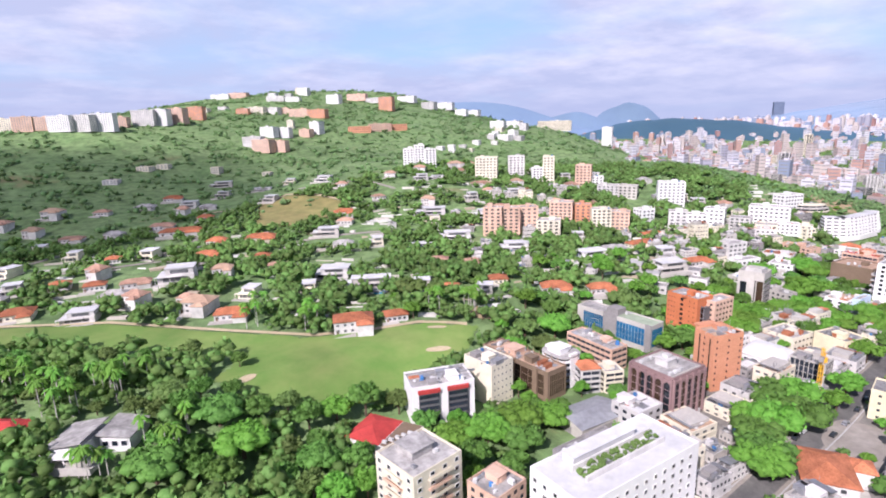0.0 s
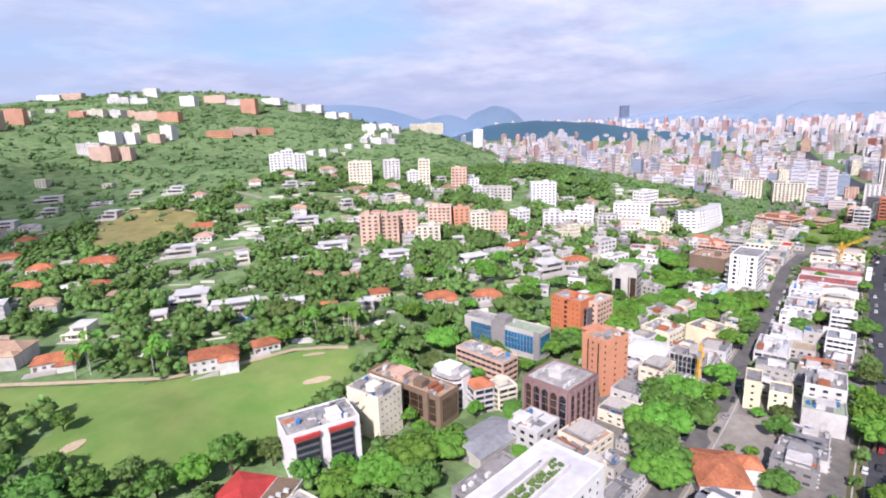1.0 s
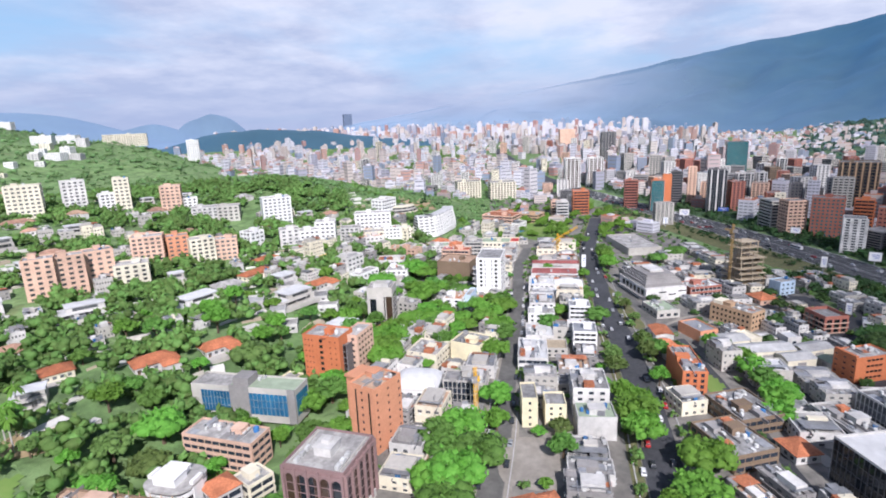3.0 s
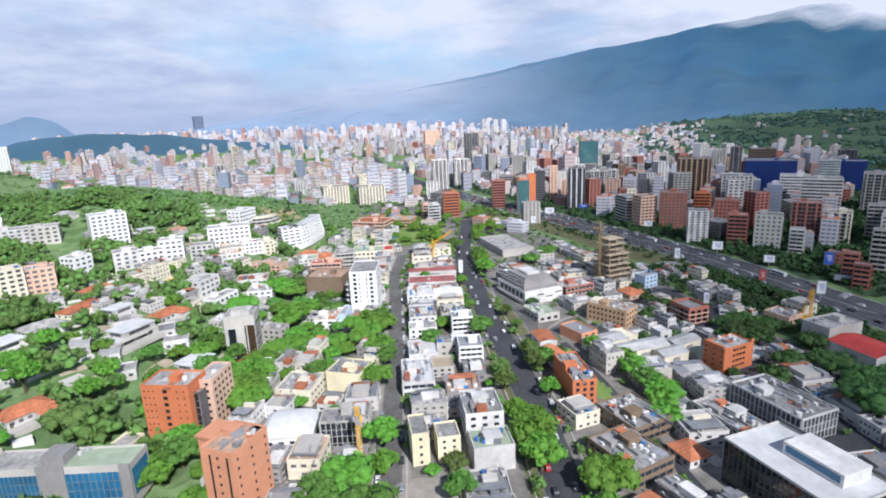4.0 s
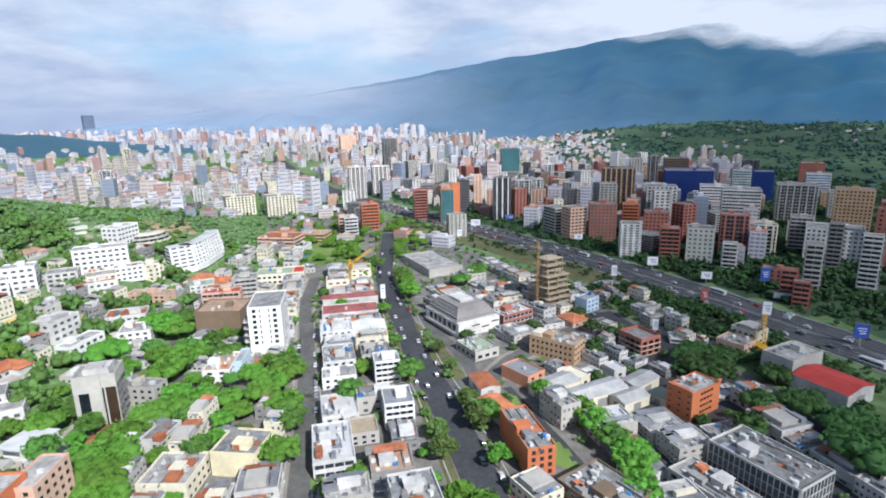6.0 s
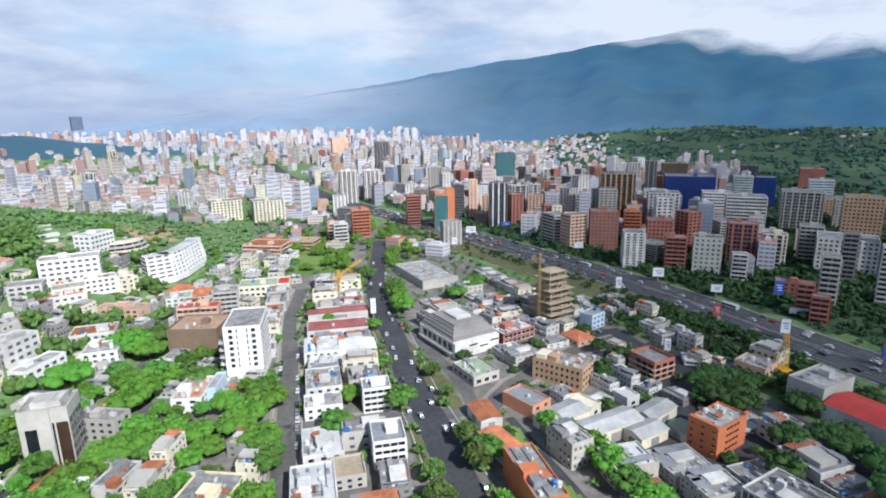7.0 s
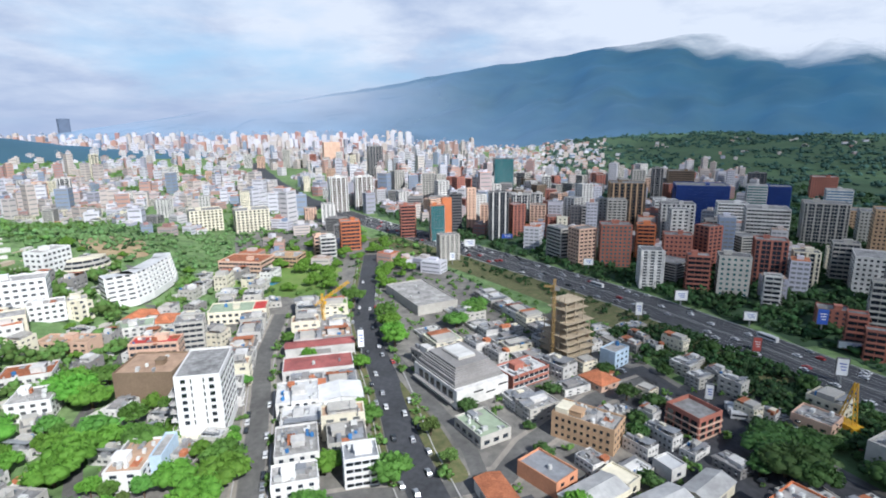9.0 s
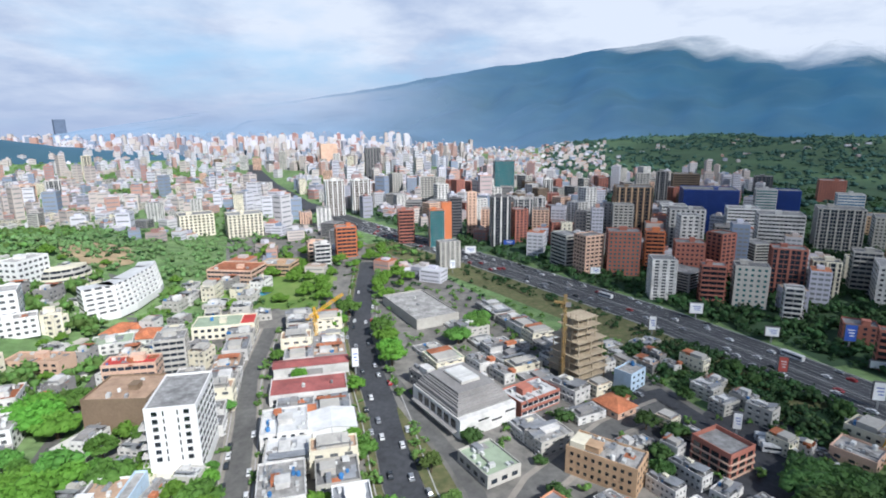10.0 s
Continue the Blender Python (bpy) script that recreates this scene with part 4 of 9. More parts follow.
def block(name, label, x, y, w, d, h, rot, wall, roof=ROOF_PALE, style="band", floors=None, g=None, category="building", group="",
          glass=GLASS, post=None, clutter=0.6, seed=0, faces="snwe", cols=4, ww=1.6, wh=1.4, hut=True, dark=False, base=0.0, depth=1.1, place=True, joined=False):
    """A flat-roofed building of several storeys."""
    rng = random.Random(seed * 7 + int(x * 3 + y))
    ob = thing(name, label, category, x, y, rot, g, group)
    if place:
        occupy(x, y, w, d, rot)
    floors = floors or max(1, round(h / 3.2))
    parapet = 0.7
    fh = (h - parapet - base) / floors
    top = shell(ob, w, d, h, wall, roof, parapet)
    small = bmesh.new() if joined or style == "rows" else None
    small_mats = [glass, wall]
    if style == "punch":
        for f in faces:
            run = d if FACES[f][0] else w
            window_rows(ob, f, w, d, base, floors, fh, max(1, cols if isinstance(cols, int) else round(run / 3.4)), ww, wh, glass, post or wall, dark=dark)
    elif style == "rows":
        for f in range(floors):
            window_row(ob, w, d, base + f * fh + fh * 0.30, base + f * fh + fh * 0.30 + min(wh, fh * 0.6), ww, glass, post or wall, faces, into=small)
        small_mats = [glass, post or wall]
    elif style == "mass":
        bm = bmesh.new()
        for f in faces:
            run = d if FACES[f][0] else w
            for k in range(floors):
                put_wall_box(bm, f, w, d, -run / 2 + 0.6, run / 2 - 0.6, base + k * fh + fh * 0.3, base + k * fh + fh * 0.78, 0.1, 0)
            n = cols if isinstance(cols, int) else 4
            for k in range(n + 1):
                u = (k / n - 0.5) * (run - 0.6)
                put_wall_box(bm, f, w, d, u - depth / 2, u + depth / 2, base, h - 0.6, 0.3, 1)
        tagged(part("glazing", bm, [glass, post or wall], ob), kind="stuff")
    elif style == "town":
        bm = bmesh.new()
        for f in faces:
            run = (d if FACES[f][0] else w) - 1.0
            n = max(1, int(run / (ww + 1.3)))
            for k in range(floors):
                z0 = base + k * fh + fh * 0.3
                for i in range(n):
                    u = ((i + 0.5) / n - 0.5) * run
                    if rng.random() < 0.85:
                        put_wall_box(bm, f, w, d, u - ww / 2, u + ww / 2, z0, z0 + min(wh, fh * 0.55), 0.05, 0)
                        if rng.random() < 0.35:
                            put_wall_box(bm, f, w, d, u - 0.4, u + 0.4, z0 - 0.7, z0 - 0.15, 0.45, 1)
                put_wall_box(bm, f, w, d, -run / 2, run / 2, base + k * fh - 0.12, base + k * fh + 0.05, 0.22, 2)
        tagged(part("glazing", bm, [GLASS_MID if glass is GLASS else glass, MACHINE, post or wall], ob), kind="stuff")
    elif style == "band":
        for f in range(floors):
            band_ring(ob, w, d, base + f * fh + fh * 0.34, base + f * fh + fh * 0.80, glass, post or wall, faces, into=small)
        small_mats = [glass, post or wall]
    elif style == "balcony":
        for f in range(floors):
            band_ring(ob, w, d, base + f * fh + fh * 0.12, base + f * fh + fh * 0.80, glass, wall, faces, pitch=4.0, into=small)
            balcony_row(ob, w, d, base + f * fh + 0.1, depth, post or wall, faces[:2])
    elif style == "curtain":
        for f in range(floors):
            band_ring(ob, w, d, base + f * fh + 0.15, base + (f + 1) * fh - 0.06, glass, post or METAL, faces, pitch=1.8, proud=0.1, name="glazing", into=small)
        small_mats = [glass, post or METAL]
    elif style == "ribs":
        for f in range(floors):
            band_ring(ob, w, d, base + f * fh + 0.4, base + (f + 1) * fh - 0.25, glass, wall, faces, pitch=3.0, into=small)
        for f in faces:
            run = d if FACES[f][0] else w
            fins(ob, w, d, 0, h, f, max(2, round(run / 6.0)), 1.4, post or wall)
    if small:
        if len(small.verts):
            tagged(part("glazing", small, small_mats, ob), kind="stuff")
        else:
            small.free()
    roof_things(top, w, d, h - parapet, rng, min(clutter, 0.8), hut, wall)
    if clutter >= 0.8:
        roof_clutter(top, w, d, h - parapet, rng, int(min(40, clutter * w * d / 22)))
    return ob


def hip_roof(parent, w, d, z, rise, material, over=0.6, x=0.0, y=0.0, name="roof"):
    """A tiled hipped roof with a ridge roll, hips and raised tile courses."""
    bm = bmesh.new()
    a, b = w / 2 + over, d / 2 + over
    r = max(0.1, a - b) if a >= b else 0.0
    q = max(0.1, b - a) if b > a else 0.0
    corners = ((-1, -1), (1, -1), (1, 1), (-1, 1))
    steps = max(4, int(min(a, b) / 0.8))
    loops = [[bm.verts.new((x + sx * a, y + sy * b, z - 0.22)) for sx, sy in corners]]
    bm.faces.new(loops[0][::-1])
    for k in range(steps):
        u = k / steps
        ix, iy = (a + (r - a) * u, b * (1 - u)) if a >= b else (a * (1 - u), b + (q - b) * u)
        zz = z + rise * u
        for lift in (0.0, 0.09):
            loops.append([bm.verts.new((x + sx * ix, y + sy * iy, zz + lift)) for sx, sy in corners])
    ix, iy = (r, 0.12) if a >= b else (0.12, q)
    loops.append([bm.verts.new((x + sx * ix, y + sy * iy, z + rise)) for sx, sy in corners])
    for lo, hi in zip(loops, loops[1:]):
        for k in range(4):
            bm.faces.new((lo[k], lo[(k + 1) % 4], hi[(k + 1) % 4], hi[k]))
    bm.faces.new(loops[-1])
    return part(name, bm, material, parent)


def door_shape(bm):
    add_box(bm, -0.5, -0.06, 0.0, 0.5, 0.02, 1.0)
    add_box(bm, -0.58, -0.1, 0.0, -0.5, 0.02, 1.05)
    add_box(bm, 0.5, -0.1, 0.0, 0.58, 0.02, 1.05)


def villa(x, y, w, d, rot, roof=TILE, wall=WHITE, floors=1, wing=True, g=None, label="", rise=None, place=True, name="house", joined=True):
    """A house with a hipped tile roof, a wing, windows and a terrace."""
    h = 3.1 * floors + 0.4
    ob = thing(name, label or "white rendered villa with an orange tiled hipped roof among trees", "house", x, y, rot, g, "villas")
    if place:
        occupy(x, y, w * 1.05, d * 1.2, rot)
    bm = bmesh.new()
    add_box(bm, -w / 2, -d / 2, -2.0, w / 2, d / 2, h)
    if wing:
        add_box(bm, w * 0.08, -d / 2 - d * 0.45, -2.0, w / 2 - 0.4, -d / 2, h - 0.5)
    part("wall", bm, wall, ob)
    hip_roof(ob, w, d, h, rise or 0.24 * d, roof)
    if wing:
        hip_roof(ob, w * 0.42 - 0.4, d * 0.45, h - 0.5, 0.14 * d, roof, 0.5, w * 0.29 - 0.2, -d * 0.725)
    many_windows = bmesh.new()
    for f in range(floors):
        for face, cols in (("s", 3 if wing else 4), ("w", 2), ("n", 3)):
            run = d if FACES[face][0] else w
            for c in range(cols):
                u = ((c + 0.5) / cols - 0.5) * run * (0.55 if wing and face == "s" else 0.9) - (run * 0.22 if wing and face == "s" else 0)
                px, py, rz = face_place(face, w, d, u, 0)
                if joined:
                    put_wall_box(many_windows, face, w, d, u - 0.75, u + 0.75, 1.0 + 3.1 * f, 2.3 + 3.1 * f, 0.06, 0)
                else:
                    shared_part("window", window_shape, "window", [GLASS, WHITE], ob, px, py, 1.6 + 3.1 * f, 1.5, 1.2, 1.3, rz)
    if joined:
        tagged(part("glazing", many_windows, GLASS_MID, ob), kind="stuff")
    else:
        many_windows.free()
    shared_part("door", door_shape, "door", BROWN, ob, -w * 0.42, -d / 2, 0.0, 1.0, 1.0, 2.1)
    bm = bmesh.new()
    add_box(bm, -w / 2 - 2.5, -d / 2 - 5.0, -2.0, w * 0.05, -d / 2, 0.12)
    part("terrace", bm, PALE, ob)
    return ob


def flat_villa(x, y, w, d, rot, g=None, floors=2, wall=WHITE, label="", roof=ROOF_WHITE, place=True, name="house", joined=True):
    """A modern flat-roofed house: stepped volumes, deep slabs and long windows."""
    ob = thing(name, label or "modern white flat-roofed villa with long dark windows", "house", x, y, rot, g, "villas")
    if place:
        occupy(x, y, w * 1.05, d * 1.15, rot)
    h = 3.1 * floors
    bm = bmesh.new()
    add_box(bm, -w / 2, -d / 2, -2.0, w / 2, d / 2, h * 0.55)
    add_box(bm, -w * 0.28, -d * 0.4, h * 0.55, w / 2 - 0.3, d * 0.45, h)
    add_box(bm, -w / 2 - 1.5, -d / 2 - 2.2, h * 0.5, w * 0.2, -d / 2, h * 0.5 + 0.25)
    for px in (-w / 2 - 1.2, -w * 0.15, w * 0.16):
        add_box(bm, px, -d / 2 - 2.0, -1.0, px + 0.25, -d / 2 - 1.75, h * 0.5)
    part("wall", bm, wall, ob)
    bm = bmesh.new()
    add_box(bm, -w * 0.28 - 0.5, -d * 0.4 - 0.6, h, w / 2 + 0.3, d * 0.45 + 0.4, h + 0.28)
    add_box(bm, -w / 2 + 0.3, -d / 2 + 0.3, h * 0.55, -w * 0.28, d / 2 - 0.3, h * 0.55 + 0.05)
    part("roof", bm, roof, ob)
    bm = bmesh.new()
    put_wall_box(bm, "s", w, d, -w * 0.35, w * 0.35, h * 0.13, h * 0.43, 0.06, 0)
    put_wall_box(bm, "w", w, d, -d * 0.3, d * 0.3, h * 0.13, h * 0.43, 0.06, 0)
    add_box(bm, -w * 0.15, -d * 0.4 - 0.06, h * 0.65, w * 0.35, -d * 0.4 + 0.02, h * 0.91)
    add_box(bm, -w * 0.28 - 0.06, -d * 0.25, h * 0.66, -w * 0.28 + 0.02, d * 0.25, h * 0.9)
    tagged(part("glazing", bm, GLASS_MID, ob), kind="stuff")
    bm = bmesh.new()
    add_box(bm, -w / 2 - 3, -d / 2 - 4.5, -2.0, w / 2, -d / 2, 0.1)
    part("terrace", bm, PALE, ob)
    return ob


def shed(x, y, w, d, h, rot, roof=ROOF_METAL, wall=PALE, label="", g=None, place=True, rise=None):
    """A workshop with a low pitched corrugated roof and raised seams."""
    ob = thing("workshop", label or "low workshop with a grey corrugated metal roof", "workshop", x, y, rot, g, "workshops")
    if place:
        occupy(x, y, w, d, rot)
    rise = rise or 0.09 * d
    bm = bmesh.new()
    v = [bm.verts.new(p) for p in ((-w / 2, -d / 2, -1), (-w / 2, d / 2, -1), (-w / 2, d / 2, h), (-w / 2, 0, h + rise), (-w / 2, -d / 2, h))]
    u = [bm.verts.new((-p.co.x, p.co.y, p.co.z)) for p in v]
    bm.faces.new(v[::-1])
    bm.faces.new(u)
    for k in range(5):
        bm.faces.new((v[k], v[(k + 1) % 5], u[(k + 1) % 5], u[k]))
    part("wall", bm, wall, ob)
    bm = bmesh.new()
    o, zz, n = 0.4, h - rise * 0.8 / d, int(w / 0.8)
    rows = []
    for yy, z in ((-d / 2 - o, zz + 0.08), (0, h + rise + 0.1), (d / 2 + o, zz + 0.08)):
        rows.append([bm.verts.new((-w / 2 - o + (w + 2 * o) * k / (2 * n), yy, z + 0.12 * (k % 2))) for k in range(2 * n + 1)])
    for lo, hi in zip(rows, rows[1:]):
        for k in range(2 * n):
            bm.faces.new((lo[k], lo[k + 1], hi[k + 1], hi[k]))
    part("roof", bm, roof, ob)
    for face in ("s", "w", "n"):
        px, py, rz = face_place(face, w, d, 0, 0)
        run = d if FACES[face][0] else w
        shared_part("shutter", shutter_shape, "roller_shutter", GREY, ob, px, py, 0, run * 0.3, 1, h * 0.7, rz)
    return ob

# ---- the main buildings, by the camera's side of the valley ----
def white_tower():
    ob = block("office_tower", "tall white office tower with dark square windows", 409, 97, 26, 16, 28, 1, BRIGHT, ROOF_GREY, style="none", category="tower", clutter=0.0, hut=False)
    for u in (-4.9, 4.9):
        window_rows(ob, "w", 26, 16, 8.0, 7, 2.75, 1, 1.7, 1.5, GLASS_BLACK, WHITE, dark=True, shift_u=u)
    for u in (-2.2, 2.2):
        window_rows(ob, "w", 26, 16, 8.0, 7, 2.75, 1, 0.45, 1.7, GLASS_BLACK, WHITE, dark=True, shift_u=u)
    for k in range(8):
        band_ring(ob, 26, 16, 4.6 + 2.8 * k, 6.2 + 2.8 * k, GLASS, BRIGHT, "s", pitch=4.2)
    window_rows(ob, "n", 26, 16, 4.0, 7, 3.0, 5, 1.4, 1.4, GLASS, WHITE)
    bm = bmesh.new()
    add_box(bm, -17, -10, -1, -13, 10, 4.2)
    add_box(bm, -17.3, -10.3, 4.2, -12.98, 10.3, 4.6)
    part("podium", bm, CREAM, ob, "cream street-level podium")
    for k in range(5):
        bm = bmesh.new()
        add_box(bm, -12, 8, 6 + k * 3.4, -4, 10.6, 6.25 + k * 3.4)
        add_box(bm, -12, 10.45, 6.25 + k * 3.4, -4, 10.6, 7.1 + k * 3.4)
        part("balcony", bm, WHITE, ob)


def mauve_office():
    w, d, h = 20, 20, 20.8
    ob = block("office_block", "square mauve granite office block with tall arched dark glazing", 192, 113.8, w, d, h, -4, PURPLE, ROOF_PALE, style="none", category="office", clutter=0.0, hut=False)
    for f in "swne":
        for k in range(4):
            bm = bmesh.new()
            put_wall_box(bm, f, w, d, -9.2 + 4.6 * k, -4.7 + 4.6 * k, 2.8, 18.6, 0.08, 0)
            part("glazing", bm, GLASS_BROWN if k % 2 else GLASS_BLACK, ob, "dark tinted glazing")
        for j in range(6):
            u = -9.7 + 3.88 * j
            bm = bmesh.new()
            put_wall_box(bm, f, w, d, u - 0.32, u + 0.32, 1.6, h - 0.9, 0.9, 0)
            part("pillar", bm, PURPLE, ob)
        for k in range(4):
            bm = bmesh.new()
            put_wall_box(bm, f, w, d, -9.3, 9.3, 5.8 + 3.0 * k, 5.98 + 3.0 * k, 0.22, 0)
            part("transom", bm, PURPLE, ob)
        for j in range(5):
            bm = bmesh.new()
            c, r = -7.76 + 3.88 * j, 1.75
            for i in range(8):
                a0, a1 = math.pi * i / 8, math.pi * (i + 1) / 8
                u0, u1 = c + r * math.cos(a1), c + r * math.cos(a0)
                put_wall_box(bm, f, w, d, u0, u1, 16.6 + r * min(math.sin(a0), math.sin(a1)), 19.2, 0.6, 0)
            part("arch", bm, PURPLE, ob)
    bm = bmesh.new()
    for k in range(6):
        put_wall_box(bm, "s", w, d, -9 + 3.2 * k, -7.6 + 3.2 * k, 0, 2.6, 0.5, 0)
        put_wall_box(bm, "w", w, d, -9 + 3.2 * k, -7.6 + 3.2 * k, 0, 2.6, 0.5, 0)
    part("plinth", bm, WHITE, ob)
    bm = bmesh.new()
    add_box(bm, -3.5, -2.5, h - 0.7, 2.5, 3.2, h + 2.2)
    add_box(bm, -3.9, -2.9, h + 2.2, 2.9, 3.6, h + 2.5)
    add_box(bm, -1.5, -1.0, h + 2.5, 1.5, 1.5, h + 3.6)
    part("plant_room", bm, WHITE, ob)
    for k in range(6):
        shared_part("cooling_unit", unit_shape, "cooling_unit", MACHINE, ob, -7.5 + 3 * (k % 3), (-7.0, 6.5)[k // 3], h - 0.7, 2.0, 1.5, 1.4)
    for s in (-1, 1):
        bm = bmesh.new()
        add_box(bm, -8.6, s * 8.4 - 0.15, h - 0.7, 8.6, s * 8.4 + 0.15, h - 0.2)
        part("roof_kerb", bm, PALE, ob)


def orange_tower():
    """Two brick shafts joined by a dark slot."""
    ob = block("brick_tower", "slender orange brick tower of two joined shafts", 229, 112.5, 15, 12, 26, -20, ORANGE_PALE, ROOF_TAN, style="none", category="tower", clutter=1.0)
    bm = bmesh.new()
    add_box(bm, 0.5, 5.98, -1, 9.5, 15, 23)
    add_box(bm, -0.5, 5.0, 23.02, 9.5, 15, 23.8)
    part("annex", bm, ORANGE_PALE, ob)
    for u in (-3.4, 2.8):
        bm = bmesh.new()
        put_wall_box(bm, "w", 15, 12, u - 0.35, u + 0.35, 3, 24, 0.05, 0)
        part("window_slot", bm, GLASS_BLACK, ob)
    window_rows(ob, "s", 15, 12, 1.5, 8, 2.9, 3, 0.7, 0.9, GLASS, ORANGE_PALE, dark=True)
    window_rows(ob, "w", 15, 12, 1.5, 8, 2.9, 1, 0.8, 0.9, GLASS, ORANGE_PALE, dark=True)


def orange_slab():
    ob = block("brick_block", "orange brick office slab with a column of square windows", 277, 154, 13, 19, 22.5, -6, ORANGE, ROOF_PALE, style="none", category="office", clutter=1.0)
    window_rows(ob, "w", 13, 19, 2.0, 7, 2.75, 1, 1.7, 1.4, GLASS_BLACK, ORANGE, dark=True)
    for u in (-7.5, -4.8, 4.6, 6.4, 8.2):
        window_rows(ob, "w", 13, 19, 2.0, 7, 2.75, 1, 0.55, 0.6, GLASS, ORANGE, dark=True, shift_u=u)
    block("pink_block", "pale pink apartment block with small square windows", 285, 142.5, 16, 8, 21, -6, SALMON, ROOF_PALE, style="rows", cols=5, floors=7, ww=1.3, wh=1.2, faces="sw", dark=True)
    ob2 = block("glass_link", "dark glazed stair link between two brick blocks", 277, 143.5, 9, 3, 18, -6, DARKWALL, ROOF_GREY, style="curtain", glass=GLASS_BLACK, faces="w", clutter=0, hut=False, category="office")


def blue_glass_office():
    w, d, h = 11, 46, 13.5
    ob = block("glass_office", "long office with blue curtain glass and a green roof", 236, 170, w, d, h, 1, PALE, ROOF_GREEN, style="none", category="office", clutter=0.5, g=3.0)
    for u0, u1 in ((-19.5, -3.0), (5.5, 18.5)):
        for k in range(3):
            bm = bmesh.new()
            put_wall_box(bm, "w", w, d, u0, u1, 2.0 + 3.1 * k, 4.9 + 3.1 * k, 0.1, 0)
            for i in range(10):
                u = u0 + (u1 - u0) * i / 9
                put_wall_box(bm, "w", w, d, u - 0.08, u + 0.08, 2.0 + 3.1 * k, 4.9 + 3.1 * k, 0.2, 1)
            part("glazing", bm, [GLASS_BLUE, METAL], ob, "blue reflective glazing")
    for k in range(3):
        bm = bmesh.new()
        put_wall_box(bm, "s", w, d, -4.6, 4.6, 2.0 + 3.1 * k, 4.9 + 3.1 * k, 0.1, 0)
        part("glazing", bm, GLASS_BLUE, ob)
    for q in ((-w / 2 - 0.4, -3.0, -1, -w / 2 + 0.1, 5.5, h + 0.6), (-w / 2 - 0.35, -23.1, -1, -w / 2 + 0.1, -19.8, h + 0.3)):
        bm = bmesh.new()
        add_box(bm, *q)
        part("stair_core", bm, GREY, ob, "grey clad stair core")
    bm = bmesh.new()
    add_box(bm, -3.5, -2.0, h - 0.7, 3.5, 5.0, h + 2.6)
    part("plant_room", bm, GREY, ob)
    bm = bmesh.new()
    add_box(bm, -4.9, 6.5, h - 0.68, 4.9, 22.4, h - 0.55)
    part("roof_screed", bm, ROOF_PALE, ob)
    block("striped_office", "low salmon office with long strip windows and a pale roof", 208, 162, 11, 29, 12, -4, SALMON, ROOF_PALE, floors=4, glass=GLASS, clutter=1.4)


def brown_office():
    w, d, h = 12, 41, 14
    ob = block("bronze_office", "brown concrete office with a large bronze glass front", 163.5, 168, w, d, h, 2, BROWN, ROOF_TAN, style="none", category="office", clutter=2.4)
    for f, a, b in (("s", -4.8, 4.8), ("w", -18.5, 18.5)):
        for k in range(3):
            bm = bmesh.new()
            put_wall_box(bm, f, w, d, a, b, 2.5 + 3.2 * k, 5.4 + 3.2 * k, 0.08, 0)
            for i in range(9):
                u = a + (b - a) * i / 8
                put_wall_box(bm, f, w, d, u - 0.1, u + 0.1, 2.5 + 3.2 * k, 5.4 + 3.2 * k, 0.2, 1)
            part("glazing", bm, [GLASS_BROWN, BROWN], ob)
    fins(ob, w, d, 0, h, "w", 3, 2.6, BROWN, 1.0, "pier")
    for k in range(9):
        bm = bmesh.new()
        add_box(bm, w / 2 - 0.6, -d / 2 + 0.8 + k * 3.6, h, w / 2 - 0.4, -d / 2 + 1.0 + k * 3.6, h + 1.6)
        part("rail_post", bm, TAN, ob)
    bm = bmesh.new()
    add_box(bm, -3.0, 2, h - 0.7, 3.5, 9, h + 1.7)
    add_box(bm, -3.4, 1.6, h + 1.7, 3.9, 9.4, h + 1.95)
    part("plant_room", bm, SALMON, ob)


def round_office():
    ob = thing("round_office", "office with rounded corners, white storeys and dark glass bands", "office", 178, 158, 0)
    occupy(178, 158, 13, 13)
    oval = [(6.4 * math.copysign(abs(math.cos(a)) ** 0.6, math.cos(a)), 7.4 * math.copysign(abs(math.sin(a)) ** 0.6, math.sin(a))) for a in (2 * math.pi * i / 28 for i in range(28))]
    bm = bmesh.new()
    add_prism(bm, oval, -1, 14.2)
    part("core", bm, GLASS_BLACK, ob)
    for k in range(5):
        bm = bmesh.new()
        add_prism(bm, [(x * 1.07, y * 1.06) for x, y in oval], 0.2 + 3.0 * k, 1.3 + 3.0 * k)
        part("floor_band", bm, BRIGHT if k > 2 else SLATE, ob)
    bm = bmesh.new()
    add_prism(bm, [(x * 1.09, y * 1.08) for x, y in oval], 14.2, 14.9)
    part("roof", bm, ROOF_PALE, ob)
    for q in ((-4.5, -3.5, 14.9, 1.0, 4.0, 17.4), (1.4, -2.0, 14.9, 4.6, 5.0, 16.4)):
        bm = bmesh.new()
        add_box(bm, *q)
        add_box(bm, q[0] - 0.3, q[1] - 0.3, q[5], q[3] + 0.3, q[4] + 0.3, q[5] + 0.25)
        part("plant_room", bm, BRIGHT, ob)
    for y in (-7.6, 7.0):
        bm = bmesh.new()
        add_box(bm, -2.2, y - 0.3, -1, 2.2, y + 0.9, 16)
        part("fin_wall", bm, BRIGHT, ob)
    ob = block("small_tower", "narrow white building with an orange pyramid roof", 182, 146, 9, 9, 11, -28, WHITE, ROOF_PALE, style="balcony", floors=4, clutter=0, hut=False, faces="sw")
    hip_roof(ob, 9, 9, 11, 2.8, TILE, 0.3)
    block("corner_block", "small white apartment block with rounded balconies", 190, 140, 9, 9, 10, -25, CREAM, ROOF_PALE, style="balcony", floors=4, clutter=0.8, faces="sw")


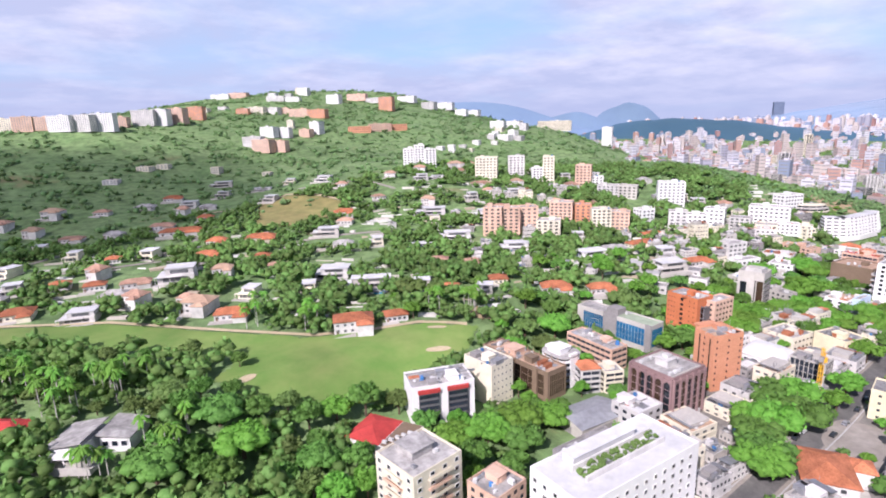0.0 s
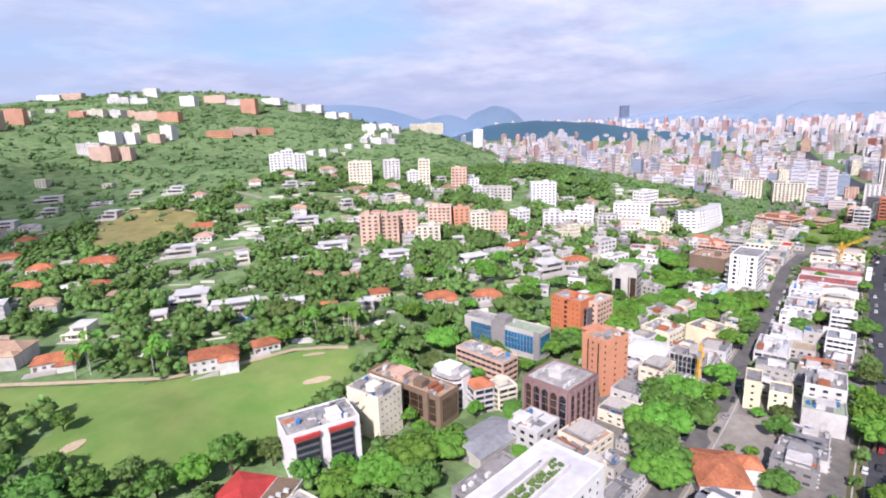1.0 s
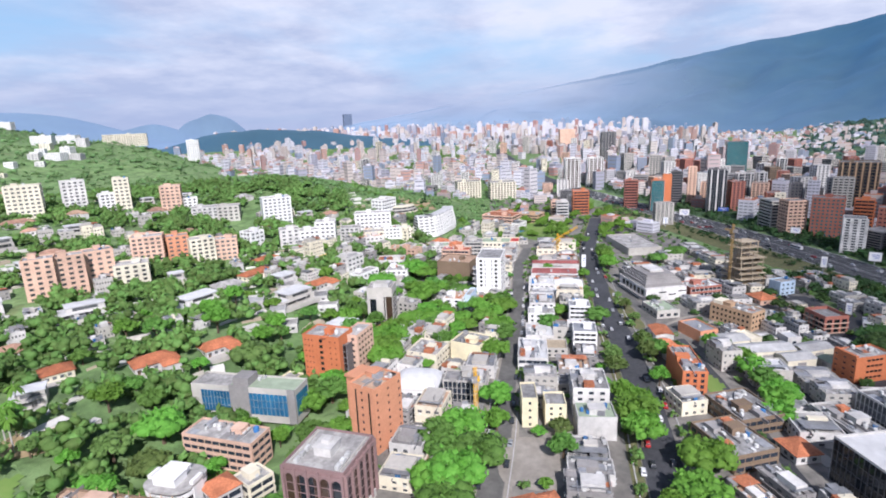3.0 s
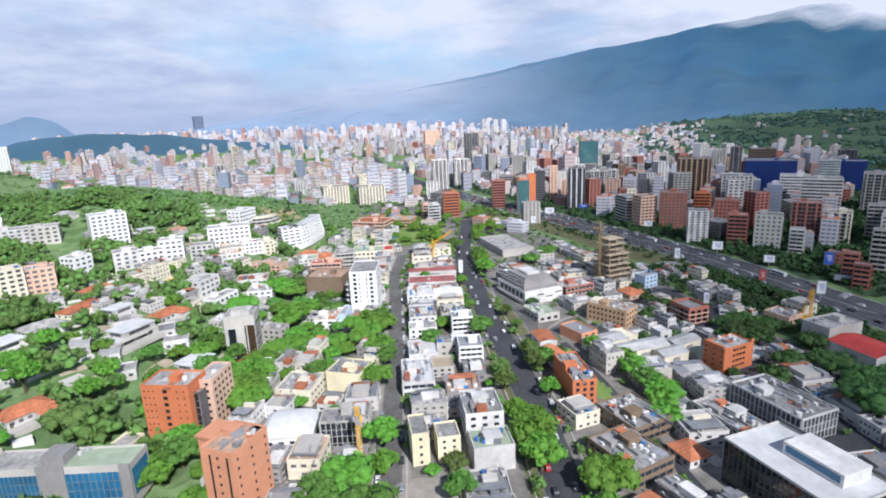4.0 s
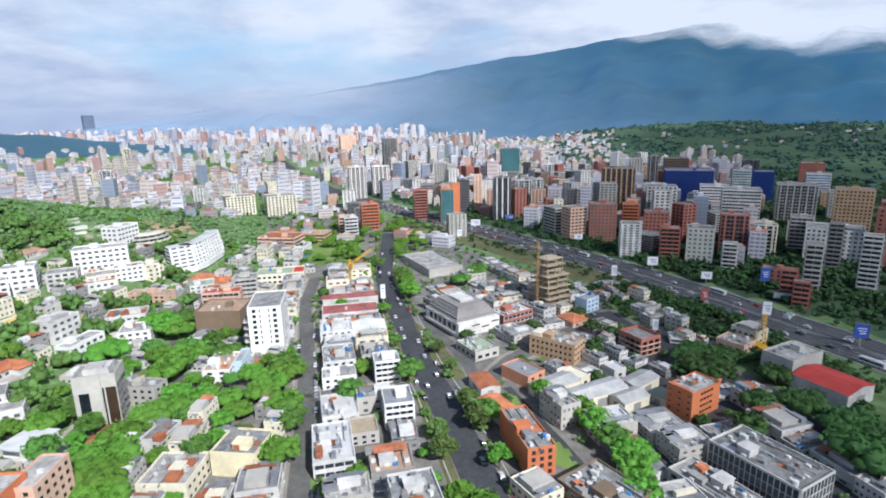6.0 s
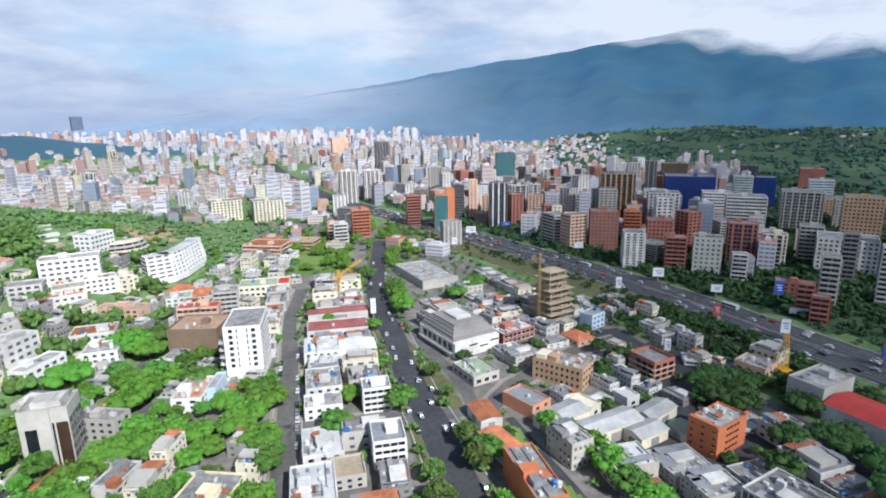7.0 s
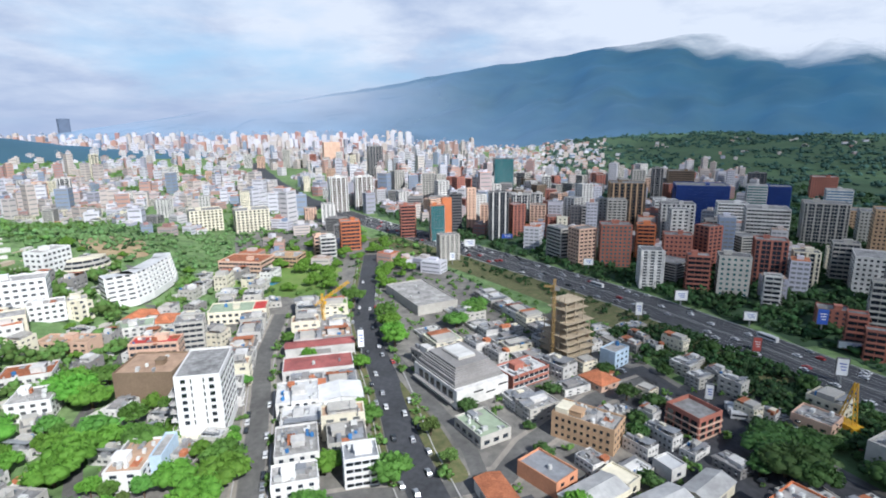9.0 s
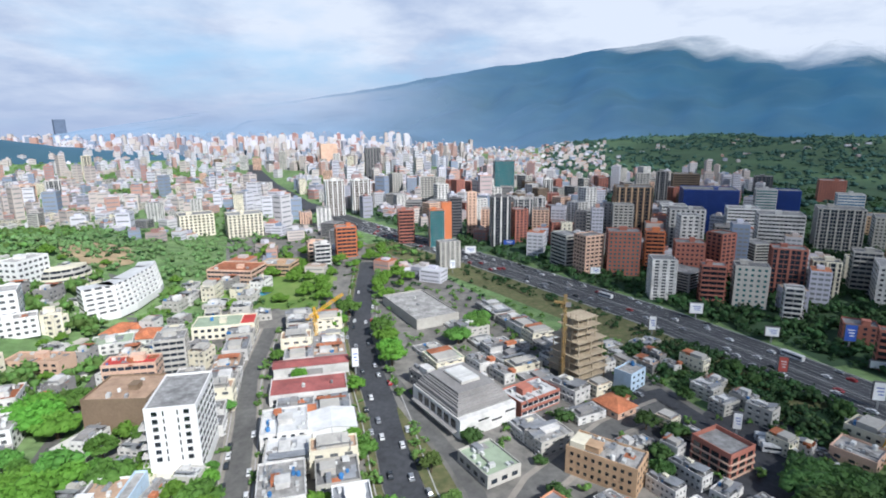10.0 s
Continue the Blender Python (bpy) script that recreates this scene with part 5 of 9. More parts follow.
def twin_white():
    w, d, h = 26, 15, 17.5
    ob = block("twin_block", "white twin apartment block with red capped dark bays", 117, 169, w, d, h, -20, BRIGHT, ROOF_PALE, style="none", category="apartments", clutter=2.0)
    for u in (-6, 6):
        bm = bmesh.new()
        put_wall_box(bm, "s", w, d, u - 4.2, u + 4.2, 1.0, 14.5, 0.7, 0)
        part("bay", bm, DARKWALL, ob, "dark bay")
        for k in range(5):
            bm = bmesh.new()
            put_wall_box(bm, "s", w, d, u - 4.0, u + 4.0, 2.0 + 2.6 * k, 3.5 + 2.6 * k, 0.8, 0)
            part("window_band", bm, GLASS, ob)
        bm = bmesh.new()
        put_wall_box(bm, "s", w, d, u - 4.5, u + 4.5, 14.5, 16.0, 1.1, 0)
        part("bay_cap", bm, TILE_RED, ob, "red sheet cap")
    block("cream_block", "tall cream apartment slab with plain walls", 143, 168, 13, 17, 19, 4, CREAM, ROOF_PALE, style="rows", floors=6, ww=0.6, wh=0.7, faces="s", clutter=2.2, glass=GLASS_MID)
    ob = thing("red_roofed_hall", "white hall with a red sheet roof and a brown deck", "hall", 88, 164, -62, None)
    occupy(88, 164, 24, 20, -62)
    bm = bmesh.new()
    add_box(bm, -12, -9, -1, 12, 9, 5.5)
    part("wall", bm, WHITE, ob)
    hip_roof(ob, 14, 17, 5.5, 2.6, TILE_RED, 0.5, -4.5, 0)
    bm = bmesh.new()
    add_box(bm, 3.4, -8.6, 5.5, 11.6, 8.6, 5.75)
    part("deck", bm, BROWN, ob)
    for k in range(5):
        shared_part("cooling_unit", unit_shape, "cooling_unit", MACHINE, ob, 4.5 + k * 1.4, -7 + k * 2.2, 5.75, 1.8, 1.3, 1.2)
    window_rows(ob, "s", 24, 18, 0.8, 1, 3.5, 6, 2.6, 1.8, GLASS, WHITE)
    window_rows(ob, "w", 24, 18, 0.8, 1, 3.5, 5, 2.2, 1.8, GLASS, WHITE)


def beige_flats():
    ob = block("beige_flats", "beige apartment block with stacked corner balconies", 78, 124.5, 19, 18, 22, 7, CREAM, ROOF_PALE, style="none", category="apartments", clutter=0.4, hut=False)
    for k in range(7):
        balcony_row(ob, 19, 18, 0.4 + 3.05 * k, 1.3, SALMON if k % 2 else CREAM, "sw", 0.45)
        window_rows(ob, "w", 19, 18, 0.2 + 3.05 * k, 1, 3.0, 4, 1.7, 1.5, GLASS, WHITE)
        window_rows(ob, "s", 19, 18, 0.2 + 3.05 * k, 1, 3.0, 4, 1.7, 1.5, GLASS, WHITE)
    bm = bmesh.new()
    add_box(bm, -4, -2, 21.3, 4, 6, 23.8)
    add_box(bm, -4.4, -2.4, 23.8, 4.4, 6.4, 24.1)
    part("plant_room", bm, ROOF_PALE, ob)
    block("salmon_annex", "lower salmon annex with a paved roof", 94, 107, 13, 12, 15, 7, SALMON, ROOF_PALE, style="rows", cols=4, floors=5, ww=1.4, wh=1.3, faces="sw", clutter=1.2)


def big_white():
    """A long white slab with a planted roof terrace."""
    w, d, h = 48, 20, 25
    ob = block("white_slab", "long white slab building with a planted roof terrace", 119.5, 84, w, d, h, -3, BRIGHT, ROOF_WHITE, style="none", category="office", clutter=0.2, hut=False)
    for f in range(7):
        for face, cols in (("s", 11), ("w", 5)):
            window_rows(ob, face, w, d, 1.0 + 3.2 * f, 1, 3.2, cols, 1.5, 1.5, GLASS, WHITE)
    bm = bmesh.new()
    add_box(bm, -16, -3.5, h - 0.7, 17, -2.9, h + 1.0)
    add_box(bm, -16, 1.9, h - 0.7, 17, 2.5, h + 1.0)
    part("planter_wall", bm, WHITE, ob)
    rng = random.Random(5)
    bm = bmesh.new()
    for k in range(150):
        p = Vector((rng.uniform(-15.5, 16.5), rng.uniform(-2.8, 1.8), h - 0.2 + rng.uniform(0, 0.9)))
        bmesh.ops.create_icosphere(bm, subdivisions=1, radius=rng.uniform(0.3, 0.8), matrix=Matrix.Translation(p))
    part("roof_planting", bm, LEAF[2], ob, "low green roof planting")
    bm = bmesh.new()
    add_box(bm, -14, 3.4, h - 0.7, 12, 7.6, h + 1.8)
    add_box(bm, -14.3, 3.1, h + 1.8, 12.3, 7.9, h + 2.1)
    part("plant_room", bm, ROOF_WHITE, ob)


def mall():
    """Stepped grey storeys over a white base, with a louvred roof light."""
    ob = thing("shopping_centre", "white shopping centre with stepped grey storeys and a louvred rooflight", "shopping centre", 424, -7, 22)
    occupy(424, -7, 36, 27, 22)
    w, d = 36, 27
    bm = bmesh.new()
    add_box(bm, -w / 2, -d / 2, -1, w / 2, d / 2, 8.2)
    part("wall", bm, WHITE, ob)
    for k, (s, z) in enumerate(((0.96, 8.2), (0.90, 9.9), (0.82, 11.6), (0.72, 13.2))):
        bm = bmesh.new()
        add_box(bm, -w / 2 * s + 2, -d / 2 * s, z, w / 2 * s, d / 2 * s, z + 0.7)
        add_box(bm, -w / 2 * s + 2.7, -d / 2 * s + 0.7, z + 0.7, w / 2 * s - 0.7, d / 2 * s - 0.7, z + 1.7)
        part("stepped_storey", bm, [GREY], ob, "grey stepped storey")
    bm = bmesh.new()
    add_box(bm, -5, -5, 14.9, 9, 4, 15.8)
    part("rooflight_kerb", bm, PALE, ob)
    for k in range(9):
        bm = bmesh.new()
        add_box(bm, -4.6 + 1.5 * k, -4.7, 15.8, -4.0 + 1.5 * k, 3.7, 16.5)
        part("louvre", bm, ROOF_WHITE, ob)
    for k in range(6):
        bm = bmesh.new()
        put_wall_box(bm, "n", w, d, -15 + 5 * k, -11.5 + 5 * k, 3.2, 6.8, 0.06, 0)
        part("shop_window", bm, GLASS_BLACK, ob)
    for k in range(4):
        bm = bmesh.new()
        put_wall_box(bm, "w", w, d, -13 + 6.5 * k, -8 + 6.5 * k, 3.4 if k % 2 else 5.2, 4.1 if k % 2 else 5.9, 0.06, 0)
        part("window_slot", bm, GLASS_BLACK, ob)
    bm = bmesh.new()
    put_wall_box(bm, "n", w, d, -16, 16, 2.6, 3.0, 2.2, 0)
    part("canopy", bm, GREY, ob)


def modern_house():
    """A low house of two wings under broad tilted slabs of grey roof, with a terrace."""
    ob = thing("modern_house", "modern house with broad tilted grey roofs and white terraces", "house", 1, 213, -35)
    occupy(1, 213, 26, 22, -35)
    for cx, cy, w, d, z0, z1 in ((-6, -3, 13, 17, 4.6, 6.6), (7, 3, 12, 15, 5.2, 3.9)):
        bm = bmesh.new()
        add_box(bm, cx - w / 2 + 0.8, cy - d / 2 + 0.8, -1.5, cx + w / 2 - 0.8, cy + d / 2 - 0.8, min(z0, z1) - 0.1)
        part("wall", bm, BRIGHT, ob)
        bm = bmesh.new()
        lo = [bm.verts.new(p) for p in ((cx - w / 2, cy - d / 2, z0), (cx + w / 2, cy - d / 2, z1), (cx + w / 2, cy + d / 2, z1), (cx - w / 2, cy + d / 2, z0))]
        hi = [bm.verts.new(v.co + Vector((0, 0, 0.45))) for v in lo]
        bm.faces.new(lo[::-1])
        bm.faces.new(hi)
        for k in range(4):
            bm.faces.new((lo[k], lo[(k + 1) % 4], hi[(k + 1) % 4], hi[k]))
        part("roof", bm, ROOF_PALE, ob)
        for k in range(3):
            shared_part("window", window_shape, "window", [GLASS, BRIGHT], ob, cx + (k - 1) * w * 0.27, cy - d / 2 + 0.8, 1.8, 2.4, 1.6, 2.2, 0)
    bm = bmesh.new()
    add_box(bm, -13, -17, -1.5, 6, -11, 0.5)
    add_box(bm, -13, -17, 0.5, 6, -16.8, 1.4)
    add_box(bm, -13, -17, 0.5, -12.8, -11, 1.4)
    part("terrace", bm, PALE, ob)
    bm = bmesh.new()
    for k in range(5):
        add_box(bm, -12 + 4 * k, -14.5, 0.5, -11.7 + 4 * k, -14.2, 3.2)
    add_box(bm, -13, -15, 3.2, 5.5, -11, 3.45)
    part("pergola", bm, BRIGHT, ob)


def unfinished_block():
    """A concrete frame under construction: thin slabs on columns, a stepped top and a little block infill."""
    ob = thing("unfinished_building", "unfinished concrete frame with bare slabs and brick infill", "construction", 446, -67, 23)
    occupy(446, -67, 22, 20, 23)
    rng = random.Random(3)
    rise = 3.5
    for k in range(9):
        x0, x1, y0, y1 = (-10, 10, -9, 9) if k < 3 else (-9, 8, -8, 9) if k < 6 else (-8, 3, -4, 9)
        o = (0.0, 0.9, 0.3, 1.3)[k % 4]
        bm = bmesh.new()
        add_box(bm, x0 - o, y0 - 0.6 * o, rise * (k + 1) - 0.24, x1 + 0.3 * o, y1 + o, rise * (k + 1))
        part("slab", bm, BARE, ob, "bare concrete floor slab")
        for i in range(4):
            for j in range(3):
                px, py = x0 + 0.7 + (x1 - x0 - 1.4) * i / 3, y0 + 0.7 + (y1 - y0 - 1.4) * j / 2
                shared_part("column", lambda b: add_box(b, -0.2, -0.2, 0, 0.2, 0.2, 3.28), "column", BARE, ob, px, py, rise * k)
        if k < 6 and rng.random() < 0.6:
            bm = bmesh.new()
            px = x0 + 0.9 + (x1 - x0 - 6) * rng.random()
            add_box(bm, px, y0 + 0.5, rise * k, px + 4.5, y0 + 0.68, rise * k + 1.5)
            part("infill", bm, ROOF_TAN, ob, "terracotta block infill")
    for i in range(7):
        bm = bmesh.new()
        px, py = -7.5 + 1.6 * i, -3.2 + 11.5 * (i % 2)
        add_box(bm, px - 0.08, py - 0.08, rise * 9, px + 0.08, py + 0.08, rise * 9 + 2.2)
        part("starter_bar", bm, BROWN, ob)


def ruin_block():
    w, d, h = 15, 13, 9.5
    ob = thing("brick_shell", "red brick building with black panels for loggias and a sunk roof court", "building", 371, -88, 18)
    occupy(371, -88, w, d, 18)
    shell(ob, w, d, h, BRICK, ROOF_GREY, 1.6)
    for f in range(3):
        for face in "wns":
            for c in range(3 if FACES[face][0] else 4):
                run = d if FACES[face][0] else w
                u = ((c + 0.5) / (3 if FACES[face][0] else 4) - 0.5) * run * 0.94
                # A black panel on the brick stands in for the shade inside a loggia.
                bm = bmesh.new()
                put_wall_box(bm, face, w, d, u - 1.4, u + 1.4, 0.6 + 2.6 * f, 2.4 + 2.6 * f, 0.05, 0)
                part("opening", bm, GLASS_BLACK, ob)
        bm = bmesh.new()
        for face in "wns":
            run = d if FACES[face][0] else w
            put_wall_box(bm, face, w, d, -run / 2, run / 2, 0.1 + 2.6 * f, 0.6 + 2.6 * f, 0.5, 0)
        part("ledge", bm, SALMON, ob)


def orange_cube():
    w, d, h = 11, 18.5, 12
    ob = block("orange_block", "bright orange brick block with narrow windows and a paved roof", 313, -80, w, d, h, 24, ORANGE, ROOF_PALE, style="none", category="office", clutter=0.8, hut=False)
    for f in range(4):
        for c in range(4):
            window_rows(ob, "w", w, d, 1.2 + 2.6 * f, 1, 2.6, 1, 1.6, 0.9, GLASS_BLACK, ORANGE, dark=True, shift_u=-3.2 + 2.1 * c)
        window_rows(ob, "n", w, d, 1.2 + 2.6 * f, 1, 2.6, 3, 1.2, 0.7, GLASS, ORANGE, dark=True)
    for q in ((-w / 2 - 0.25, -d / 2 - 0.25, h, -w / 2 + 0.5, -d / 2 + 2.0, h + 1.0), (-w / 2 + 0.6, d / 2 - 1.6, h, w / 2, d / 2, h + 0.6)):
        bm = bmesh.new()
        add_box(bm, *q)
        part("parapet_rise", bm, ORANGE, ob)


def tan_block():
    w, d, h = 12, 24, 10.5
    ob = block("tan_block", "tan rendered office with rows of small dark windows", 372, -45, w, d, h, -46, TAN, ROOF_PALE, style="none", category="office", clutter=1.0)
    window_rows(ob, "w", w, d, 0.6, 3, 3.0, 9, 1.1, 1.3, GLASS_BLACK, TAN, dark=True)
    window_rows(ob, "s", w, d, 0.6, 3, 3.0, 4, 1.3, 1.3, GLASS_BLACK, TAN, dark=True)
    bm = bmesh.new()
    add_box(bm, -5, 6, h - 0.7, 2, 11, h + 1.6)
    part("plant_room", bm, CREAM, ob)


def black_glass():
    """Black glass cube with a white roof and a stepped white terrace block."""
    w, d, h = 36, 24, 15.2
    ob = block("black_glass_office", "black glass office with a bright white roof", 222, -55.5, w, d, h, 20, WHITE, ROOF_WHITE, style="curtain", glass=GLASS_BLACK, post=DARKWALL, faces="wns", clutter=0.2, hut=False, category="office", floors=4)
    bm = bmesh.new()
    add_box(bm, -12, -9, h - 0.7, 6, 2, h + 3.2)
    part("penthouse", bm, WHITE, ob)
    bm = bmesh.new()
    add_box(bm, -11, 1.9, h + 0.2, 5, 2.08, h + 2.4)
    part("penthouse_glass", bm, GLASS_BLUE, ob)
    bm = bmesh.new()
    add_box(bm, -17.8, -11.6, h + 0.02, 17.8, -11.1, h + 0.9)
    part("parapet_rail", bm, DARKWALL, ob)


def grey_tower():
    w, d, h = 13, 15, 22.5
    ob = block("grey_tower", "grey concrete tower with dark vertical glass strips", 349.5, 153.5, w, d, h, 8, PALE, ROOF_PALE, style="none", category="tower", clutter=0.5, base=0)
    for u0, u1, z1 in ((-7.2, -3.6, 17.0), (2.2, 5.8, 15.5), (-3.0, -2.4, 17.0)):
        bm = bmesh.new()
        put_wall_box(bm, "w", w, d, u0, u1, 0.5, z1, 0.06, 0)
        part("glass_strip", bm, GLASS_BROWN if u0 < -5 else GLASS_BLACK, ob)
    bm = bmesh.new()
    put_wall_box(bm, "w", w, d, -2.2, 2.0, 0, h + 0.2, 0.7, 0)
    part("wall_panel", bm, PALE, ob)
    for k in range(5):
        band_ring(ob, w, d, 2 + 3.4 * k, 4.2 + 3.4 * k, GLASS_BLACK, GREY, "sn")
    bm = bmesh.new()
    add_box(bm, -4, -5, h - 0.7, 4, 4, h + 1.5)
    part("plant_room", bm, WHITE, ob)
    block("grey_annex", "low grey annex with a patched roof", 363, 144, 9, 18, 9, -16, PALE, ROOF_GREY, style="rows", floors=3, ww=1.4, wh=1.2, faces="sw", clutter=1.5)


def curved_flats():
    """White stepped apartment block bent in a shallow arc on the slope."""
    ob = thing("curved_flats", "long white apartment block bent along the slope", "apartments", 585, 180, 0, 6.0)
    pts = [(-26, 10), (-16, -4), (-2, -9), (14, -11), (32, -13), (48, -10)]
    for x, y in ((560, 182), (575, 172), (595, 170), (615, 168), (632, 169)):
        occupy(x, y, 20, 16)
    for k in range(6):
        inset = 0.6 * k
        for i, (a, b) in enumerate(zip(pts, pts[1:])):
            a, b = Vector(a), Vector(b)
            m, L, ang = (a + b) / 2, (b - a).length + 1.0, math.degrees(math.atan2(b.y - a.y, b.x - a.x))
            bm = bmesh.new()
            add_box(bm, -L / 2, -0.2 + inset, 2.9 * k - 3 * (k == 0), L / 2, 14, 2.9 * k + 1.6)
            add_box(bm, -L / 2, 0.9 + inset, 2.9 * k + 1.6, L / 2, 14, 2.9 * k + 2.92, 1)
            for j in range(4):
                add_box(bm, -L / 2 + 0.1 + j * (L - 1.7) / 3, inset, 2.9 * k + 0.9, -L / 2 + 1.6 + j * (L - 1.7) / 3, 13, 2.9 * k + 2.94)
            o = tagged(part("storey", bm, [BRIGHT, GLASS_MID], ob), kind="stuff")
            o.matrix_basis = pose(m.x, m.y, 0, 0, 0, ang)
    bm = bmesh.new()
    for a, b in zip(pts, pts[1:]):
        a, b = Vector(a), Vector(b)
        n = Vector((-(b - a).y, (b - a).x)).normalized()
        q = [bm.verts.new((*p, 17.6)) for p in (a + n * 3, b + n * 3, b + n * 14, a + n * 14)]
        bm.faces.new(q)
    part("roof", bm, ROOF_WHITE, ob)


def barrel_hall():
    """A white hall with a swept barrel roof that runs down over its ends."""
    ob = thing("barrel_hall", "white hall with a smooth rounded barrel roof", "hall", 268, 108, 4)
    occupy(268, 108, 18, 19)
    bm = bmesh.new()
    add_box(bm, -8.4, -9, -1, 8.4, 9, 6.2)
    part("wall", bm, BRIGHT, ob)
    bm = bmesh.new()
    rows = []
    for i in range(13):
        v = -1 + i / 6
        edge = (1 - abs(v) ** 3.2) ** 0.5 if abs(v) < 1 else 0.0
        rows.append([bm.verts.new((9.0 * u * (0.86 + 0.14 * edge), 9.6 * v, 6.0 + 3.4 * edge * max(0.0, 1 - u * u) ** 0.5)) for u in [-1 + j / 6 for j in range(13)]])
    for a, b in zip(rows, rows[1:]):
        for j in range(12):
            bm.faces.new((a[j], a[j + 1], b[j + 1], b[j]))
    bmesh.ops.recalc_face_normals(bm, faces=bm.faces)
    part("roof", bm, ROOF_WHITE, ob, smooth=True)
    bm = bmesh.new()
    add_box(bm, -9.1, -9.7, 5.5, 9.1, 9.7, 6.0)
    part("eaves", bm, BRIGHT, ob)
    for k in range(4):
        shared_part("window", window_shape, "window", [GLASS, BRIGHT], ob, -8.4, -6 + 4 * k, 3.2, 2.2, 1.6, 1.6, -90)


def ring_terraces():
    """Open curved storeys stacked on the slope, each with a deep parapet and dark recesses."""
    ob = thing("terraced_building", "grey concrete hillside building of stacked curved terraces", "building", 622, 232, 22, 14.0)
    for x, y in ((606, 213), (596, 226), (596, 241), (612, 228)):
        occupy(x, y, 18, 18)
    for k in range(5):
        r, z = 27 - 2.2 * k, 3.0 * k
        span = [radians(a) for a in range(108, 253, 9)]
        ring = [(r * math.cos(a), r * math.sin(a)) for a in span] + [((r - 9) * math.cos(a), (r - 9) * math.sin(a)) for a in span[::-1]]
        back = [((r - 1.6) * math.cos(a), (r - 1.6) * math.sin(a)) for a in span] + [((r - 9) * math.cos(a), (r - 9) * math.sin(a)) for a in span[::-1]]
        bm = bmesh.new()
        add_prism(bm, ring, z - (5 if k == 0 else 0.3), z + 1.1)
        part("terrace", bm, PALE if k % 2 else CREAM, ob)
        if k < 4:
            bm = bmesh.new()
            add_prism(bm, back, z + 1.1, z + 2.7)
            part("recess", bm, GLASS, ob)
            for a in span[1:-1:2]:
                shared_part("ring_post", lambda b: add_box(b, -0.35, -0.25, 0, 0.35, 0.25, 1.62), "post", PALE, ob, (r - 0.8) * math.cos(a), (r - 0.8) * math.sin(a), z + 1.09, rz=math.degrees(a))


white_tower()
mauve_office()
orange_tower()
orange_slab()
blue_glass_office()
brown_office()
round_office()
twin_white()
beige_flats()
big_white()
mall()
unfinished_block()
ruin_block()
orange_cube()
tan_block()
black_glass()
grey_tower()
curved_flats()

block("brown_block", "brown windowless block with a terrace", 443, 127, 22, 25, 15, -8, BROWN, ROOF_TAN, style="none", clutter=0.6)
block("red_terrace", "orange fronted terrace with red roof sheets", 466, 133, 10, 22, 17, 0, SALMON, TILE_RED, floors=5, clutter=1.0)
block("grey_slab", "grey concrete slab tower with ladder windows", 491, 124, 14, 14, 18, 8, PALE, ROOF_GREY, floors=6, faces="sw", clutter=1.0)
block("school_block", "cream school block with rows of windows", 537, 112, 19, 26, 8, 2, CREAM, ROOF_GREEN, style="rows", cols=9, floors=2, ww=2, wh=1.6, faces="ws", clutter=0.2)
block("red_end_block", "school wing with a red roof", 535, 95, 17, 8, 9, 2, CREAM, TILE_RED, style="rows", cols=4, floors=2, ww=2, wh=1.6, faces="ws", clutter=0)
ring_terraces()
block("furniture_store", "large low store with a plain white flat roof", 549, -6, 54, 28, 6.5, 17, PALE, ROOF_PALE, style="none", floors=1, clutter=0.5, hut=False)
block("brick_shops", "white and brick shops with strip windows", 424, -36, 14, 22, 7, 24, BRICK, ROOF_WHITE, floors=2, post=WHITE, clutter=1.5, faces="ws")
block("glazed_works", "long white works with grey glass walls and a cluttered roof", 268, -77, 30, 18, 10, 20, WHITE, ROOF_GREY, style="curtain", glass=GLASS_MID, post=WHITE, floors=3, faces="wn", clutter=2.5)
block("low_annex", "low white annex with a patched roof", 259, -57, 34, 12, 6, 20, WHITE, ROOF_PALE, style="rows", floors=2, ww=2, wh=1.2, faces="wn", clutter=2.5)
shed(160, 126, 24, 16, 4.5, -6, ROOF_METAL, PALE, "grey sheet roofed hall behind the white slab", rise=1.8)
block("terrace_flats", "small white block with terraces and a flat roof", 173, 114, 14, 13, 10, -4, WHITE, ROOF_WHITE, style="rows", floors=3, ww=1.8, wh=1.3, faces="sw", clutter=1.2)
block("dark_annex", "low dark roofed annex behind the white slab", 140, 108, 26, 14, 7, -3, GREY, ROOF_GREY, style="rows", floors=2, ww=1.8, wh=1.3, faces="sw", clutter=1.4)
for x, y, w, d, h, r in ((337, -31, 20, 10.7, 5, -66), (327, -45.5, 25, 10.5, 5.5, -72), (333.5, -68, 16.5, 9.2, 4.5, -62), (321, -57, 14, 9, 4.5, -70)):
    shed(x, y, w, d, h, r, SHEET, CREAM, "workshop with a pale grey sheet roof and cream walls", rise=1.3)
shed(320, -72, 9, 8, 4, 20, ROOF_GREEN, PALE, "low pale green roofed workshop")
block("flat_workshop", "low cream workshop with a plain flat roof", 344, -43.5, 10.8, 7, 5, 30, CREAM, CREAM, style="rows", floors=1, ww=2.0, wh=1.4, faces="ws", clutter=0.2, hut=False)
block("flat_workshop", "low white workshop with a plain flat roof", 347, -63, 8, 7, 5, 18, WHITE, ROOF_WHITE, style="rows", floors=1, ww=2.0, wh=1.4, faces="ws", clutter=0.4, hut=False)
villa(412, -69, 13, 11, 22, wall=SALMON, label="house with an orange tiled roof near the unfinished frame")
